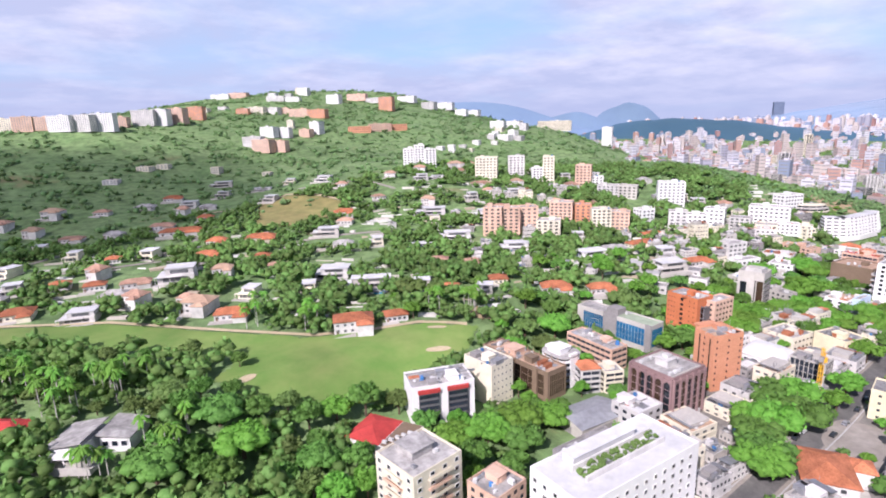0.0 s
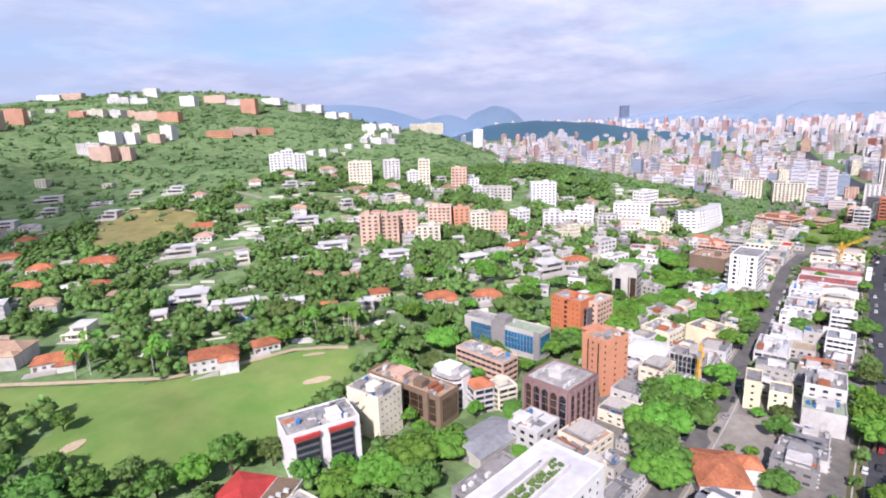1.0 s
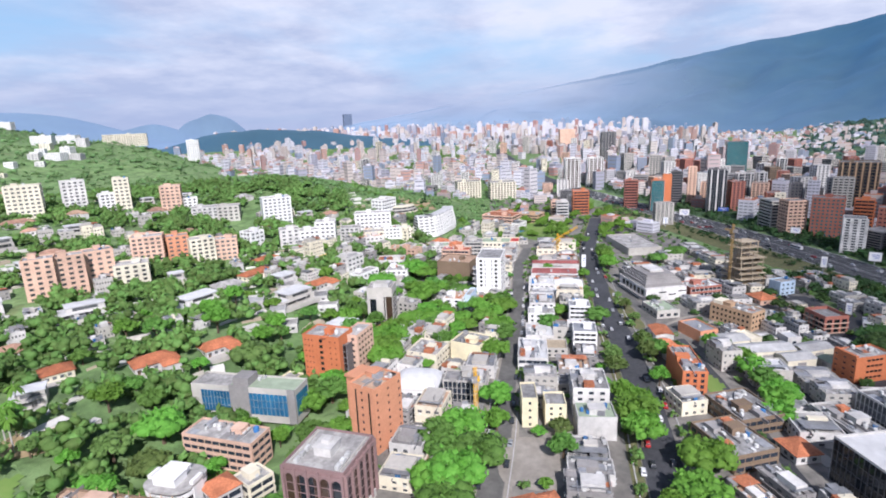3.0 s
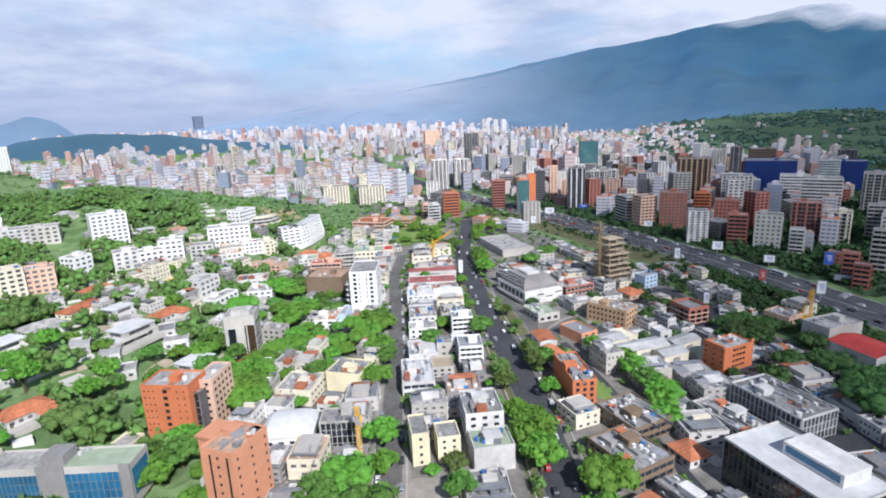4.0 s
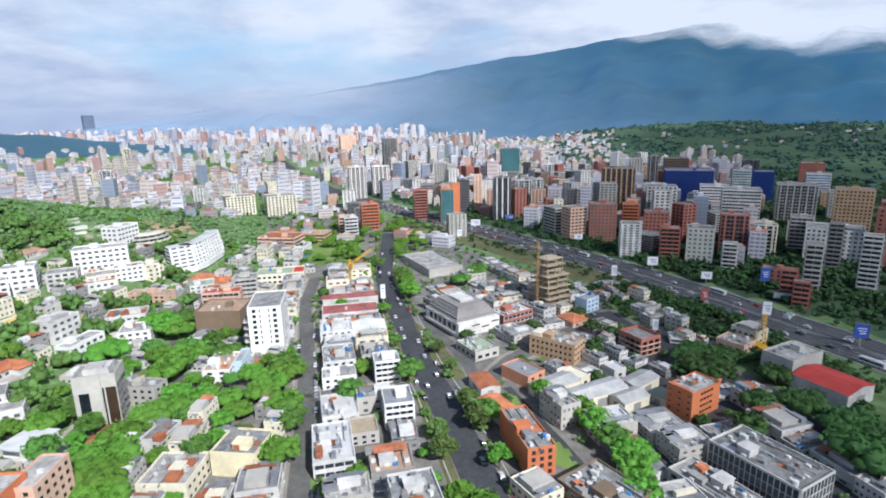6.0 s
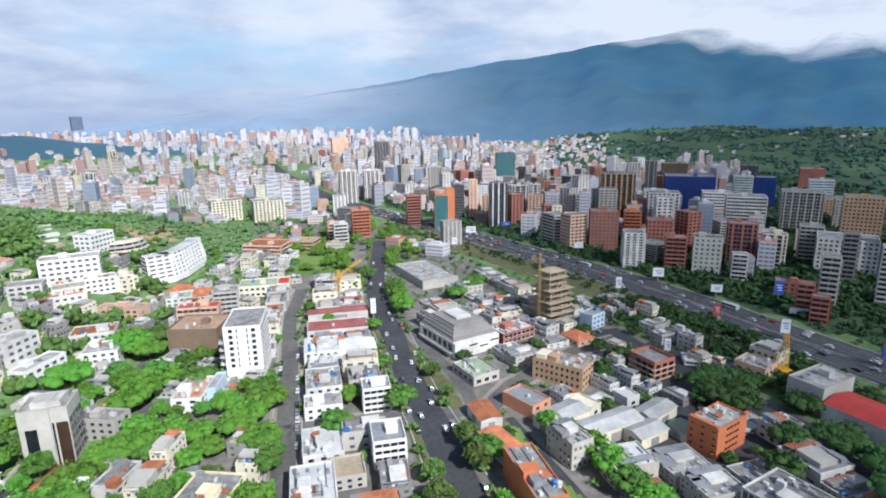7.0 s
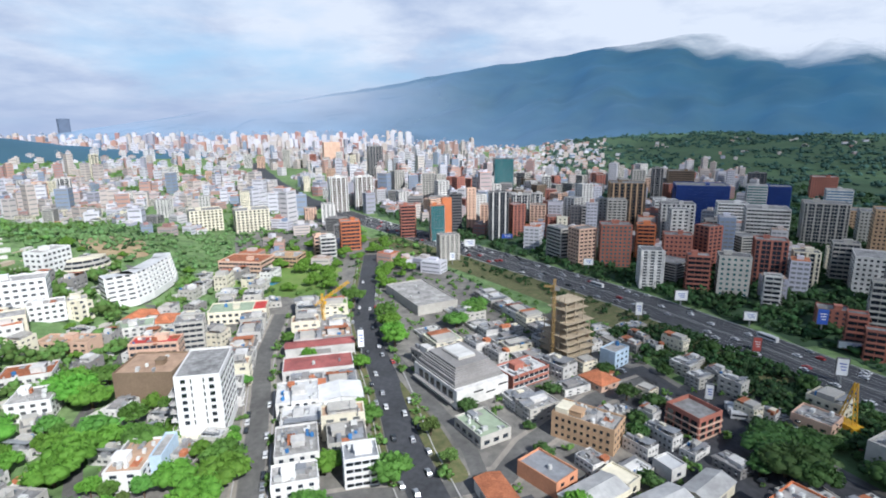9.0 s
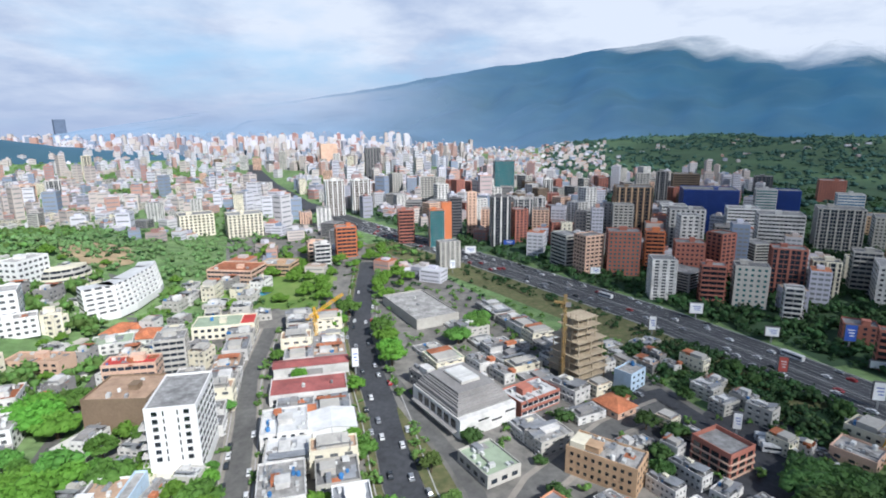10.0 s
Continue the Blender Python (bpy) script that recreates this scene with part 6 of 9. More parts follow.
block("blue_house", "narrow pale blue house beside the unfinished frame", 431, -86, 8.6, 12, 9, 30, SKY_BLUE, ROOF_PALE, style="rows", floors=3, ww=1.4, wh=1.1, faces="ws", clutter=0.6, hut=False)
block("grey_box", "small grey works with a plant-covered roof", 312.8, -105.7, 9, 12, 7, 10, PALE, ROOF_GREY, style="rows", floors=2, ww=1.6, wh=1.0, faces="wn", clutter=2.0, hut=False)
block("wall_house", "low house of brick and pale walls by the river bank", 363.4, -136, 14, 12, 5, 27, SALMON, ROOF_PALE, style="rows", floors=1, ww=2.0, wh=1.2, faces="wn", clutter=1.2, hut=False)
villa(246, -33, 10, 9, 20, wing=False, label="small house with a bright orange tiled roof")
shed(324, -3, 16, 9, 4.5, 20, TILE, WHITE, "small hall with an orange tiled roof beside the avenue")
shed(345, -2, 14, 9, 4.5, 10, TILE, WHITE, "orange tiled shop beside the avenue")
block("market_hall", "market hall with a broad flat red roof", 452, 57, 17, 33, 5, 3, WHITE, RED_FADED, style="rows", floors=1, ww=2.5, wh=1.6, faces="wsn", clutter=0.3, hut=False, category="market")
shed(474, 57, 35, 9, 5.5, 93, RED_FADED, WHITE, "white fronted market hall with a red sheet roof")
flat_villa(327, 171, 18, 14, -20, floors=2)
block("yellow_cottage", "small yellow house with a flat roof", 262, 168, 12, 8, 5, -10, YELLOW, ROOF_PALE, style="rows", floors=1, ww=1.2, wh=0.9, faces="w", clutter=0.3, hut=False)
villa(331, 146, 14, 8, -15, wing=False, label="low house with an orange tiled roof")
block("grey_warehouse", "tall windowless grey warehouse", 333, -141, 14, 22, 11.5, 18, PALE, ROOF_PALE, style="none", clutter=0.5)
shed(313, -143, 22, 19, 7, 18, TILE_RED, WHITE, "white warehouse with a bright red sheet roof")
block("yellow_house", "yellow and white block with a roof terrace", 309, 92, 15, 16, 9.3, -16, YELLOW, ROOF_GREY, style="rows", cols=2, floors=3, ww=1.2, wh=1.0, faces="s", clutter=1.2)
block("cream_house", "cream low block with a cluttered roof", 300, 112, 17, 16, 7.5, -10, CREAM, ROOF_PALE, style="rows", cols=3, floors=2, ww=1.4, wh=1.0, faces="s", clutter=1.6)
for x, y, w, d, h, r in ((328, 37, 14, 11.5, 11, 3), (364.5, 39.5, 10.5, 11.5, 11, 4)):
    block("striped_block", "white block of stacked strip-windowed floors", x, y, w, d, h, r, BRIGHT, ROOF_METAL, floors=4, glass=GLASS_BLACK, post=BRIGHT, clutter=0.5, faces="wsn")
block("flat_block", "white flat-roofed block with patched screed", 417, 64, 19, 17, 8, 4, WHITE, ROOF_WHITE, style="rows", floors=3, ww=1.6, wh=1.2, faces="wsn", clutter=1.2)
shed(416, 46.5, 15, 18, 6.5, 4, ROOF_WHITE, BRIGHT, "white gabled hall between the streets", rise=1.4)
block("flat_block", "pale block with a plain grey roof", 381.5, 44, 14, 14, 8, 4, PALE, ROOF_GREY, style="rows", floors=3, ww=1.4, wh=1.1, faces="wsn", clutter=1.0)
block("flat_block", "white block with a crowded terrace roof", 380, 61.5, 20, 15, 8, 5, WHITE, ROOF_PALE, style="rows", floors=3, ww=1.5, wh=1.2, faces="wsn", clutter=2.0)
block("flat_block", "low white corner block with roof terraces", 363.5, 61, 11, 15, 6, 5, BRIGHT, ROOF_PALE, style="rows", floors=2, ww=1.5, wh=1.2, faces="wsn", clutter=1.6)
block("flat_block", "low block with a bright white sheet roof", 334, 60, 18, 14, 6, 6, WHITE, ROOF_WHITE, style="rows", floors=2, ww=1.8, wh=1.1, faces="wsn", clutter=0.9)
block("flat_block", "low block with a tan screed roof", 318.5, 51, 12, 11, 5, 5, PALE, BARE, style="rows", floors=2, ww=1.4, wh=1.0, faces="wsn", clutter=0.2, hut=False)
block("green_roofed_shop", "low shop with a pale green roof beside the shopping centre", 383.5, -7.3, 18, 14, 5, 21, PALE, ROOF_GREEN, style="rows", floors=1, ww=2.4, wh=1.6, faces="wsn", clutter=0.8, hut=False)
block("brick_shop", "low orange brick shop with a grey sheet roof", 351.4, -21.3, 16.5, 11, 6, 30, ORANGE_PALE, ROOF_METAL, style="rows", floors=2, ww=1.8, wh=1.2, faces="ws", clutter=0.3, hut=False)
block("white_corner", "white corner block with a cluttered grey roof", 269, 36, 18, 14, 12, 6, WHITE, ROOF_GREY, style="rows", cols=3, floors=4, ww=1.8, wh=1.2, faces="wsn", clutter=2.0)
block("pale_blue_house", "white and pale blue house with a terracotta roof terrace", 381, 115, 20, 12, 8, -4, BRIGHT, ROOF_TAN, style="rows", ww=2.2, wh=1.2, floors=3, faces="ws", clutter=1.0)
block("pale_blue_wing", "narrow pale blue wing with a terrace roof", 384, 106.6, 15, 4, 9, -4, SKY_BLUE, ROOF_PALE, style="none", floors=3, clutter=0.0, hut=False)
block("white_flat", "long white flat-roofed workshop", 307, 61.5, 24, 14, 7, 5, WHITE, ROOF_WHITE, floors=2, clutter=1.4, faces="ws")
block("avenue_brick", "narrow orange block of shops along the avenue", 297, -6, 27, 10, 11, 5, ORANGE, ROOF_GREY, style="rows", cols=3, floors=4, ww=1.4, wh=1.5, faces="ws", clutter=1.6)
block("yellow_flats", "narrow yellow apartment block", 254, 59, 13, 6, 12.5, 10, YELLOW, ROOF_GREY, style="rows", cols=2, floors=4, ww=1.0, wh=1.0, faces="ws", clutter=0.3, hut=False)
block("yellow_flats", "small yellow apartment block with a stepped roof", 254, 49, 10, 8, 10, 9, YELLOW, ROOF_GREY, style="rows", cols=2, floors=4, ww=1.0, wh=1.0, faces="ws", clutter=0.6, hut=False)
block("white_mural", "white block with a blank painted wall", 249, 34, 12, 14, 9.5, 8, WHITE, ROOF_GREEN, style="rows", cols=2, floors=3, ww=1.2, wh=1.0, faces="s", clutter=0.8)
block("framed_office", "small pale building with a framed glass front", 264, 88, 10, 14, 11.5, 2, PALE, ROOF_GREY, style="curtain", glass=GLASS, post=PALE, floors=4, faces="ws", clutter=1.2)
block("brown_shops", "brown stone shops with a patched grey roof", 267, -21, 21, 18, 7, 25, BROWN, ROOF_GREY, floors=2, faces="wn", clutter=2.2)
block("pale_shops", "brown brick shops with a grey roof deck", 244, -12, 22, 17, 7, 27, BROWN, ROOF_GREY, floors=2, faces="wn", clutter=2.2)
block("orange_complex", "orange roofed institution with two wings", 655, 122, 26, 36, 11, -18, SALMON, TILE, floors=3, faces="ws", clutter=0.4)
block("orange_complex_wing", "orange roofed wing of an institution", 668, 92, 20, 26, 10, -18, TAN, ROOF_PALE, floors=3, faces="ws", clutter=0.4)
barrel_hall()
villa(535, 150, 16, 11, 0, label="orange tiled hall beside the school")
villa(545, 168, 18, 11, -12, label="orange tiled building on the slope")
villa(189, 55, 19, 15, 30, floors=2, rise=3.2, label="large house with a bright orange tiled roof")
modern_house()
villa(-27, 236, 17, 10, -40, roof=TILE_RED, wall=SALMON, label="pink house with a red roof and a terrace")
villa(-36, 224, 11, 8, 40, roof=TILE, wall=SALMON, wing=False, label="small pink house with an orange roof")
flat_villa(60, 385, 22, 16, -20, floors=3)
flat_villa(148, 338, 24, 15, -35, floors=2)
flat_villa(156, 304, 32, 10, -30, floors=2, wall=PALE)
villa(248, 226, 18, 12, -35)
villa(273, 211, 16, 11, -30)
villa(193, 264, 13, 10, -30)
villa(118, 247, 20, 12, -25, floors=2, wall=WHITE, label="white terraced villa with an orange roof above the fairway")
villa(143, 246, 12, 9, -20, roof=TILE, wing=False)

# apartment blocks on the wooded slopes
def hillside(label, rows, walls, roof=ROOF_PALE, style="rows", deep=0.8, over=1.06, turned=0.0, tall=1.0, glass=GLASS_MID, **kw):
    """Flats on a slope, each facing down the valley: place, width, height and the way they face."""
    for k, (x, y, w, h, turn) in enumerate(rows):
        w = w * over
        block("slope_flats", label, x, y, min(16, max(9, w * deep)), w, h * tall, turn + turned + (-7, 4, 9, -3)[k % 4], walls[k % len(walls)], roof, style=style, ww=kw.get("ww", 2.3), wh=1.5, faces="ws", g=H(x, y) - 0.5,
              group="slope flats", clutter=kw.get("clutter", 0.3), floors=max(2, round(h / 3.3)), joined=True, hut=h > 12, glass=glass)


hillside("salmon and cream apartment block stepped on the slope", [(304.6, 350, 15, 25.5, 49), (318, 343, 14.5, 25, 47), (336, 340, 15, 24, 45), (344, 323, 19, 15, 43), (382.5, 343, 19.5, 21.5, 42), (400, 333, 14.5, 19, 39),
         (403, 315, 16.5, 18.5, 38), (416, 303, 15.5, 16.5, 36)], (SALMON, SALMON, SALMON, CREAM, SALMON, ORANGE_PALE, CREAM, SALMON), clutter=0.6)
hillside("white apartment block of joined bays on a wooded slope", [(370, 584, 12.5, 22, 58), (380, 576, 12, 26.4, 57), (391, 569, 13.3, 22, 56)], (BRIGHT,))
hillside("cream apartment block with balconies on a wooded slope", [(421, 495, 24, 27, 50), (468, 495, 18, 25.5, 47), (479, 470, 12, 16, 44), (486, 458, 12.6, 31, 43), (509, 424, 17, 24, 40), (522, 415, 13.3, 9.5, 38), (513, 315, 24, 25, 31),
         (498, 380, 22, 12.5, 37), (507, 361, 18.6, 13.6, 35)], (CREAM, WHITE, BRIGHT, CREAM, SALMON, BRIGHT, BRIGHT, WHITE, PALE))
hillside("white apartment block above the town", [(486, 253, 16, 18, 27), (459, 273, 15, 16, 30), (469, 261, 16, 14, 28), (533, 227, 31, 18, 22), (497, 235, 16, 12, 24), (501, 215, 16, 10.5, 22)], (BRIGHT, WHITE, BRIGHT, BRIGHT, WHITE, CREAM))
hillside("white flats in a cluster below the ridge", [(326, 964, 26, 19, 72), (350, 962, 26.6, 18.6, 70), (381, 1005, 11, 16, 70), (390, 955, 20, 14.6, 68), (413, 961, 20, 24, 67), (279, 903, 30, 18, 73)], (BRIGHT, BRIGHT, CREAM, SALMON, BRIGHT, WHITE), turned=-32, tall=0.9, glass=FAR_GLASS, ww=1.7)
hillside("pink flats in a cluster below the ridge", [(285, 876, 30.6, 22, 73), (309, 872, 25, 19, 71)], (SALMON,), turned=-32, tall=0.9, glass=FAR_GLASS, ww=1.7)
hillside("long terracotta terraces cut into the slope", [(488, 938, 39, 11, 63), (532, 940, 40, 14, 61), (568, 934, 33, 11, 59)], (ORANGE_PALE, SALMON), TILE)
hillside("white flats strung along the ridge", [(424, 1619, 54, 13.6, 76), (510, 1430, 45, 14, 71), (542, 1405, 42, 12, 69), (606, 1478, 28, 22, 68), (610, 1299, 36, 24, 65), (670, 1291, 49, 18, 63), (699, 1257, 40, 13, 61), (808, 1273, 50, 18, 58),
         (835, 1210, 39, 22, 55), (892, 1217, 44, 20, 54), (910, 1170, 29, 18, 52), (1014, 1246, 34, 17, 51)], (BRIGHT, WHITE, BRIGHT, BRIGHT, BRIGHT, SALMON, WHITE), turned=-32, tall=0.9, glass=FAR_GLASS, ww=1.7)
hillside("brick and salmon flats below the ridge", [(461, 1582, 54, 15, 74), (690, 1180, 33, 36, 60), (367, 1241, 24, 13, 74), (399, 1240, 32, 16.5, 73), (430, 1227, 28, 17, 71), (453, 1224, 26, 16, 70), (455, 1144, 38, 18, 69), (482, 1112, 42, 19, 67)],
         (SALMON, ORANGE_PALE, ORANGE_PALE, CREAM, WHITE, SALMON, SALMON, ORANGE_PALE), turned=-32, tall=0.9, glass=FAR_GLASS, ww=1.7)
hillside("white and pink flats in rows on the wooded spur", [(-36, 1065, 24, 23, 92), (-14, 1044, 27, 27, 91), (8, 1036, 25.6, 24, 90), (31, 1019, 32, 29, 88), (58, 1010, 31, 31, 87), (85, 1008, 33, 34, 85), (148, 1055, 33, 32, 82), (175, 1053, 25, 34, 81),
         (202, 1062, 28.6, 35, 79), (246, 1123, 27.5, 30, 78), (112, 1046, 22, 20, 84), (-60, 1075, 25, 22, 94)], (CREAM, SALMON, SALMON, BRIGHT, WHITE, BRIGHT, WHITE, BRIGHT, SALMON, ORANGE_PALE, SALMON, SALMON), turned=-32, tall=0.78, glass=FAR_GLASS, ww=1.7)
hillside("white houses crowded on a shoulder of the ridge", [(739, 813, 24, 12, 48), (762, 800, 18, 10, 47), (814, 918, 30, 18, 48), (875, 932, 34, 17, 47), (795, 850, 16, 13, 48), (845, 870, 15, 16, 46)], (BRIGHT, WHITE, BRIGHT, BRIGHT), turned=-32, tall=0.9, glass=FAR_GLASS, ww=1.7)
hillside("low white house among trees near the ridge", [(522, 1485, 20, 10, 71), (555, 1460, 16, 9, 69), (606, 1514, 16, 15, 68), (630, 1346, 18, 9, 65), (713, 1271, 20, 9, 61), (819, 1284, 18, 9, 57), (399, 1300, 20, 8, 72), (350, 1330, 18, 8, 74),
         (300, 1290, 18, 9, 76), (250, 1250, 20, 8, 78)], (BRIGHT, WHITE, CREAM), turned=-24, glass=FAR_GLASS)
hillside("small white house stepped down the wooded shoulder", [(567, 791, 12, 6, 54), (592, 792, 11, 7, 53), (621, 797, 12, 6, 52), (621, 774, 10, 5, 51), (667, 813, 12, 8, 51), (580, 775, 10, 5, 53), (717, 829, 13, 9, 49), (796, 893, 15, 10, 48),
         (735, 845, 12, 8, 49), (765, 870, 13, 9, 48), (700, 800, 11, 7, 49)], (BRIGHT, BRIGHT, WHITE, CREAM), turned=-24, glass=FAR_GLASS)
hillside("low pale house half hidden by trees", [(109, 828, 17, 6, 82), (132, 832, 15, 6, 81), (63, 772, 16, 5, 85), (244, 746, 11, 5, 72), (190, 791, 12, 9, 76)], (CREAM, CREAM, WHITE), TILE_OLD, turned=-30, glass=FAR_GLASS)
hillside("long cream slab on the crest of the shoulder", [(950, 880, 70, 22, 43)], (CREAM,))
hillside("slender white tower on the shoulder", [(992, 766, 20, 44, 38)], (BRIGHT,))

# villas and flats that stand out on the slopes
for x, y, w, d, r, k in ((-25, 372, 16, 11, -10, 0), (-4, 412, 12, 9, -10, 0), (14, 397, 12, 9, -12, 0), (30, 455, 10, 8, -15, 0), (72, 303, 18, 11, -25, 0), (229, 259, 12, 10, -35, 0), (230, 482, 22, 12, -30, 0),
                         (139, 458, 24, 13, -25, 0), (123, 408, 13, 10, -25, 0), (91, 437, 16, 10, -20, 0), (112, 676, 20, 12, -15, 0), (90, 524, 36, 12, -18, 0), (380, 208, 18, 10, -20, 0), (381, 257, 24, 10, -15, 0),
                         (413, 268, 18, 10, -15, 0), (-29, 423, 12, 10, -10, 1), (296, 432, 28, 13, -35, 1), (189, 438, 22, 12, -28, 1), (270, 361, 28, 12, -35, 1), (290, 310, 24, 12, -38, 1), (177, 723, 26, 14, -20, 1),
                         (181, 280, 14, 10, -32, 1), (320, 260, 26, 14, -20, 1), (347, 212, 24, 15, -22, 1), (372, 232, 16, 12, -20, 1)):
    if k:
        flat_villa(x, y, w, d, r, floors=2, wall=(WHITE, PALE)[int(x) % 2])
    else:
        villa(x, y, w, d, r, wing=w > 13, wall=(WHITE, CREAM)[int(x) % 2])
for x, y, w, d, h in ((447, 300, 14, 13, 14), (425, 206, 18, 12, 11), (413, 190, 22, 9, 8), (600, 240, 24, 14, 15), (535, 196, 10, 10, 10), ):
    block("slope_flats", "white apartment block with balconies on the wooded slope", x, y, w, d, h, -18, (BRIGHT, WHITE, CREAM)[int(x + y) % 3], ROOF_PALE, style="rows", ww=2.2, wh=1.5, faces="sw",
          group="slope flats", clutter=0.3, glass=GLASS_MID, floors=max(2, round(h / 3.4)))
for x, y, w, d, h, r, wall, roof, lab in ((433, 171, 15, 16, 9, 8, BRIGHT, ROOF_PALE, "white block stepped up the slope in terraces"), (456, 184, 15, 21, 8, 12, WHITE, TILE, "white house with a broad salmon tiled roof"),
                                         (417.5, 163, 9, 11, 5, 26, PALE, ROOF_GREY, "low grey roofed garage on the slope"), (523, 163, 15, 20, 6, 14, WHITE, ROOF_GREEN, "white low building with a pale green roof"),
                                         (541, 225, 22, 15, 15, 30, BRIGHT, ROOF_WHITE, "bright white stepped apartment block on the slope"), (540, 241, 20, 12, 12, 22, BRIGHT, ROOF_WHITE, "bright white apartment block on the slope"),
                                         (525.5, 208, 11, 18, 10, 24, BRIGHT, ROOF_PALE, "white apartment block with open balconies"), (536, 197, 10, 10, 12, 22, CREAM, ROOF_PALE, "cream apartment block with plain walls"),
                                         (493, 214, 12, 19, 8, 26, WHITE, TILE, "white house with arches and an orange roof")):
    block("slope_house", lab, x, y, w, d, h, r, wall, roof, style="rows", ww=1.8, wh=1.4, floors=max(2, round(h / 3.2)), faces="ws", clutter=0.8, joined=True, glass=GLASS_MID)
block("terrace_ruin", "stepped tan concrete terraces cut into the slope", 497, 186, 12, 28, 6, -12, SALMON, ROOF_TAN, style="rows", ww=2, wh=1.2, floors=2, faces="w", clutter=0.8)
for x, y, w, d, h, r, roof, lab in ((331, 226, 13, 9, 4, 28, SHEET, "low pale roofed wing of a terraced villa"), (363, 223, 14, 9, 4, 30, ROOF_PALE, "low pale roofed wing of a terraced villa"), (362, 200, 13, 9, 4, 24, ROOF_GREY, "low grey roofed wing of a terraced villa"),
                                   (326, 209, 12, 9, 4, 26, SHEET, "low pale roofed pavilion among trees"), (385, 212, 9, 20, 5, 22, TILE, "long white house with an orange roof"), (386, 250, 9, 18, 5, 26, TILE, "long white house with an orange roof"),
                                   (316, 196, 11, 8, 4, 25, ROOF_PALE, "low pale roofed pavilion among trees"), (352, 190, 10, 12, 5, 20, ROOF_PALE, "low pale roofed house among trees")):
    if clear(x, y, 3.0):
        block("slope_house", lab, x, y, w, d, h, r, WHITE, roof, style="rows", ww=1.8, wh=1.4, floors=1, faces="ws", clutter=0.3, joined=True, hut=False, glass=GLASS_MID)
sheet("sports_court", [(432, 222), (446, 224), (446, 238), (432, 236)], 0.5, COURT, "ochre clay sports court", "court", cell=4)

# ---- towers beyond the motorway ----
def tower(x, y, w, h, wall, style="ribs", d=None, rot=None, label="", roof=ROOF_GREY, **kw):
    rot = math.degrees(math.atan2(y - 40, x - 200)) + 8 if rot is None else rot
    w = w * 0.82
    return block("tower_block", label, x, y, d or w * 0.75, w, h, rot, wall, roof, style=style, category="tower", group="valley towers", floors=max(4, round(h / 3.3)),
                 faces="wsn", clutter=0.12, joined=True, **kw)


tower(612, -178, 30, 35, BRICK, "rows", cols=6, glass=GLASS_TEAL, label="red brick apartment tower with a teal glazed front")
tower(620, -210, 18, 32, ORANGE, "balcony", label="orange brick apartment tower with balconies")
tower(580, -214, 25, 31, BRICK, "rows", cols=6, label="red brick apartment tower with small windows")
tower(530, -198, 18, 27, BRICK, "balcony", label="dark red brick apartment tower")
tower(520, -218, 24, 28, PALE, "rows", cols=5, glass=GLASS_TEAL, label="pale panelled tower with brick ends")
tower(535, -258, 25, 34, BRICK, "ribs", label="brick tower with vertical ribs")
tower(526, -280, 20, 26, CREAM, "ribs", label="beige tower with vertical ribs")
tower(489, -222, 12, 22, WHITE, "balcony", label="slim white tower with balconies")
tower(548, -328, 16, 21, CREAM, "rows", cols=3, label="cream tower with few windows")
tower(630, -334, 42, 40, WHITE, "band", label="wide white office with long strip windows")
tower(663, -266, 36, 42, WHITE, "rows", cols=9, ww=2.2, wh=2.0, label="white office with a grid of square windows")
tower(722, -246, 42, 56, BROWN, "ribs", post=TAN, label="tall brown tower with close ribs")
tower(758, -356, 66, 47, BLUEWALL, "curtain", glass=GLASS_ROYAL, post=BLUEWALL, label="broad dark blue clad office")
tower(655, -303, 25, 26, GREY, "band", label="grey office with strip windows")
tower(645, -410, 44, 40, PALE, "ribs", label="beige office with concrete fins")
tower(772, -440, 26, 42, WHITE, "band", glass=GLASS_TEAL, label="white framed glass office")
tower(752, -534, 32, 36, WHITE, "band", glass=GLASS_BLUE, label="white framed blue glass office")
tower(790, -480, 40, 38, BLUEWALL, "curtain", glass=GLASS_ROYAL, post=BLUEWALL, label="office clad in dark blue glass")
tower(1075, -217, 38, 60, DARKWALL, "curtain", glass=GLASS_TEAL, label="tall tower of teal glass")
tower(439, -246, 12, 31, PALE, "balcony", label="pale apartment tower with balconies")
tower(474, -295, 11, 36, GREY, "balcony", label="grey apartment tower with balconies")
tower(427, -276, 13, 38, WHITE, "balcony", label="white apartment tower with stacked balconies")
tower(411, -214, 11, 16, BRICK, "balcony", label="brick building behind a billboard")
tower(424, -216, 11, 20, BRICK, "balcony", label="brick apartment block near the motorway")
tower(468, -330, 16, 46, BRICK, "rows", label="tall dark brick apartment tower")
tower(530, -316, 20, 30, PALE, "balcony", label="pale apartment slab with balconies")
tower(796, -176, 14, 38, WHITE, "ribs", label="white tower with close ribs")
tower(706, -184, 13, 36, DARKWALL, "rows", label="dark glazed apartment tower block")
tower(750, -234, 12, 36, WHITE, "rows", label="white slim tower with windows")
tower(916, -398, 18, 52, GREY, "ribs", label="grey tower with vertical ribs")
tower(958, -462, 44, 44, BROWN, "band", label="broad brown office with strip windows")
tower(906, -664, 40, 34, BRICK, "rows", label="broad red brick apartment slab")
tower(985, -617, 30, 34, DARKWALL, "ribs", label="dark ribbed office tower block")
tower(962, 50, 30, 47, BRIGHT, "ribs", glass=GLASS_BROWN, label="white apartment tower with dark vertical stripes")
tower(973, 15, 30, 46, BRIGHT, "ribs", glass=GLASS_BROWN, label="white apartment tower with dark vertical stripes")
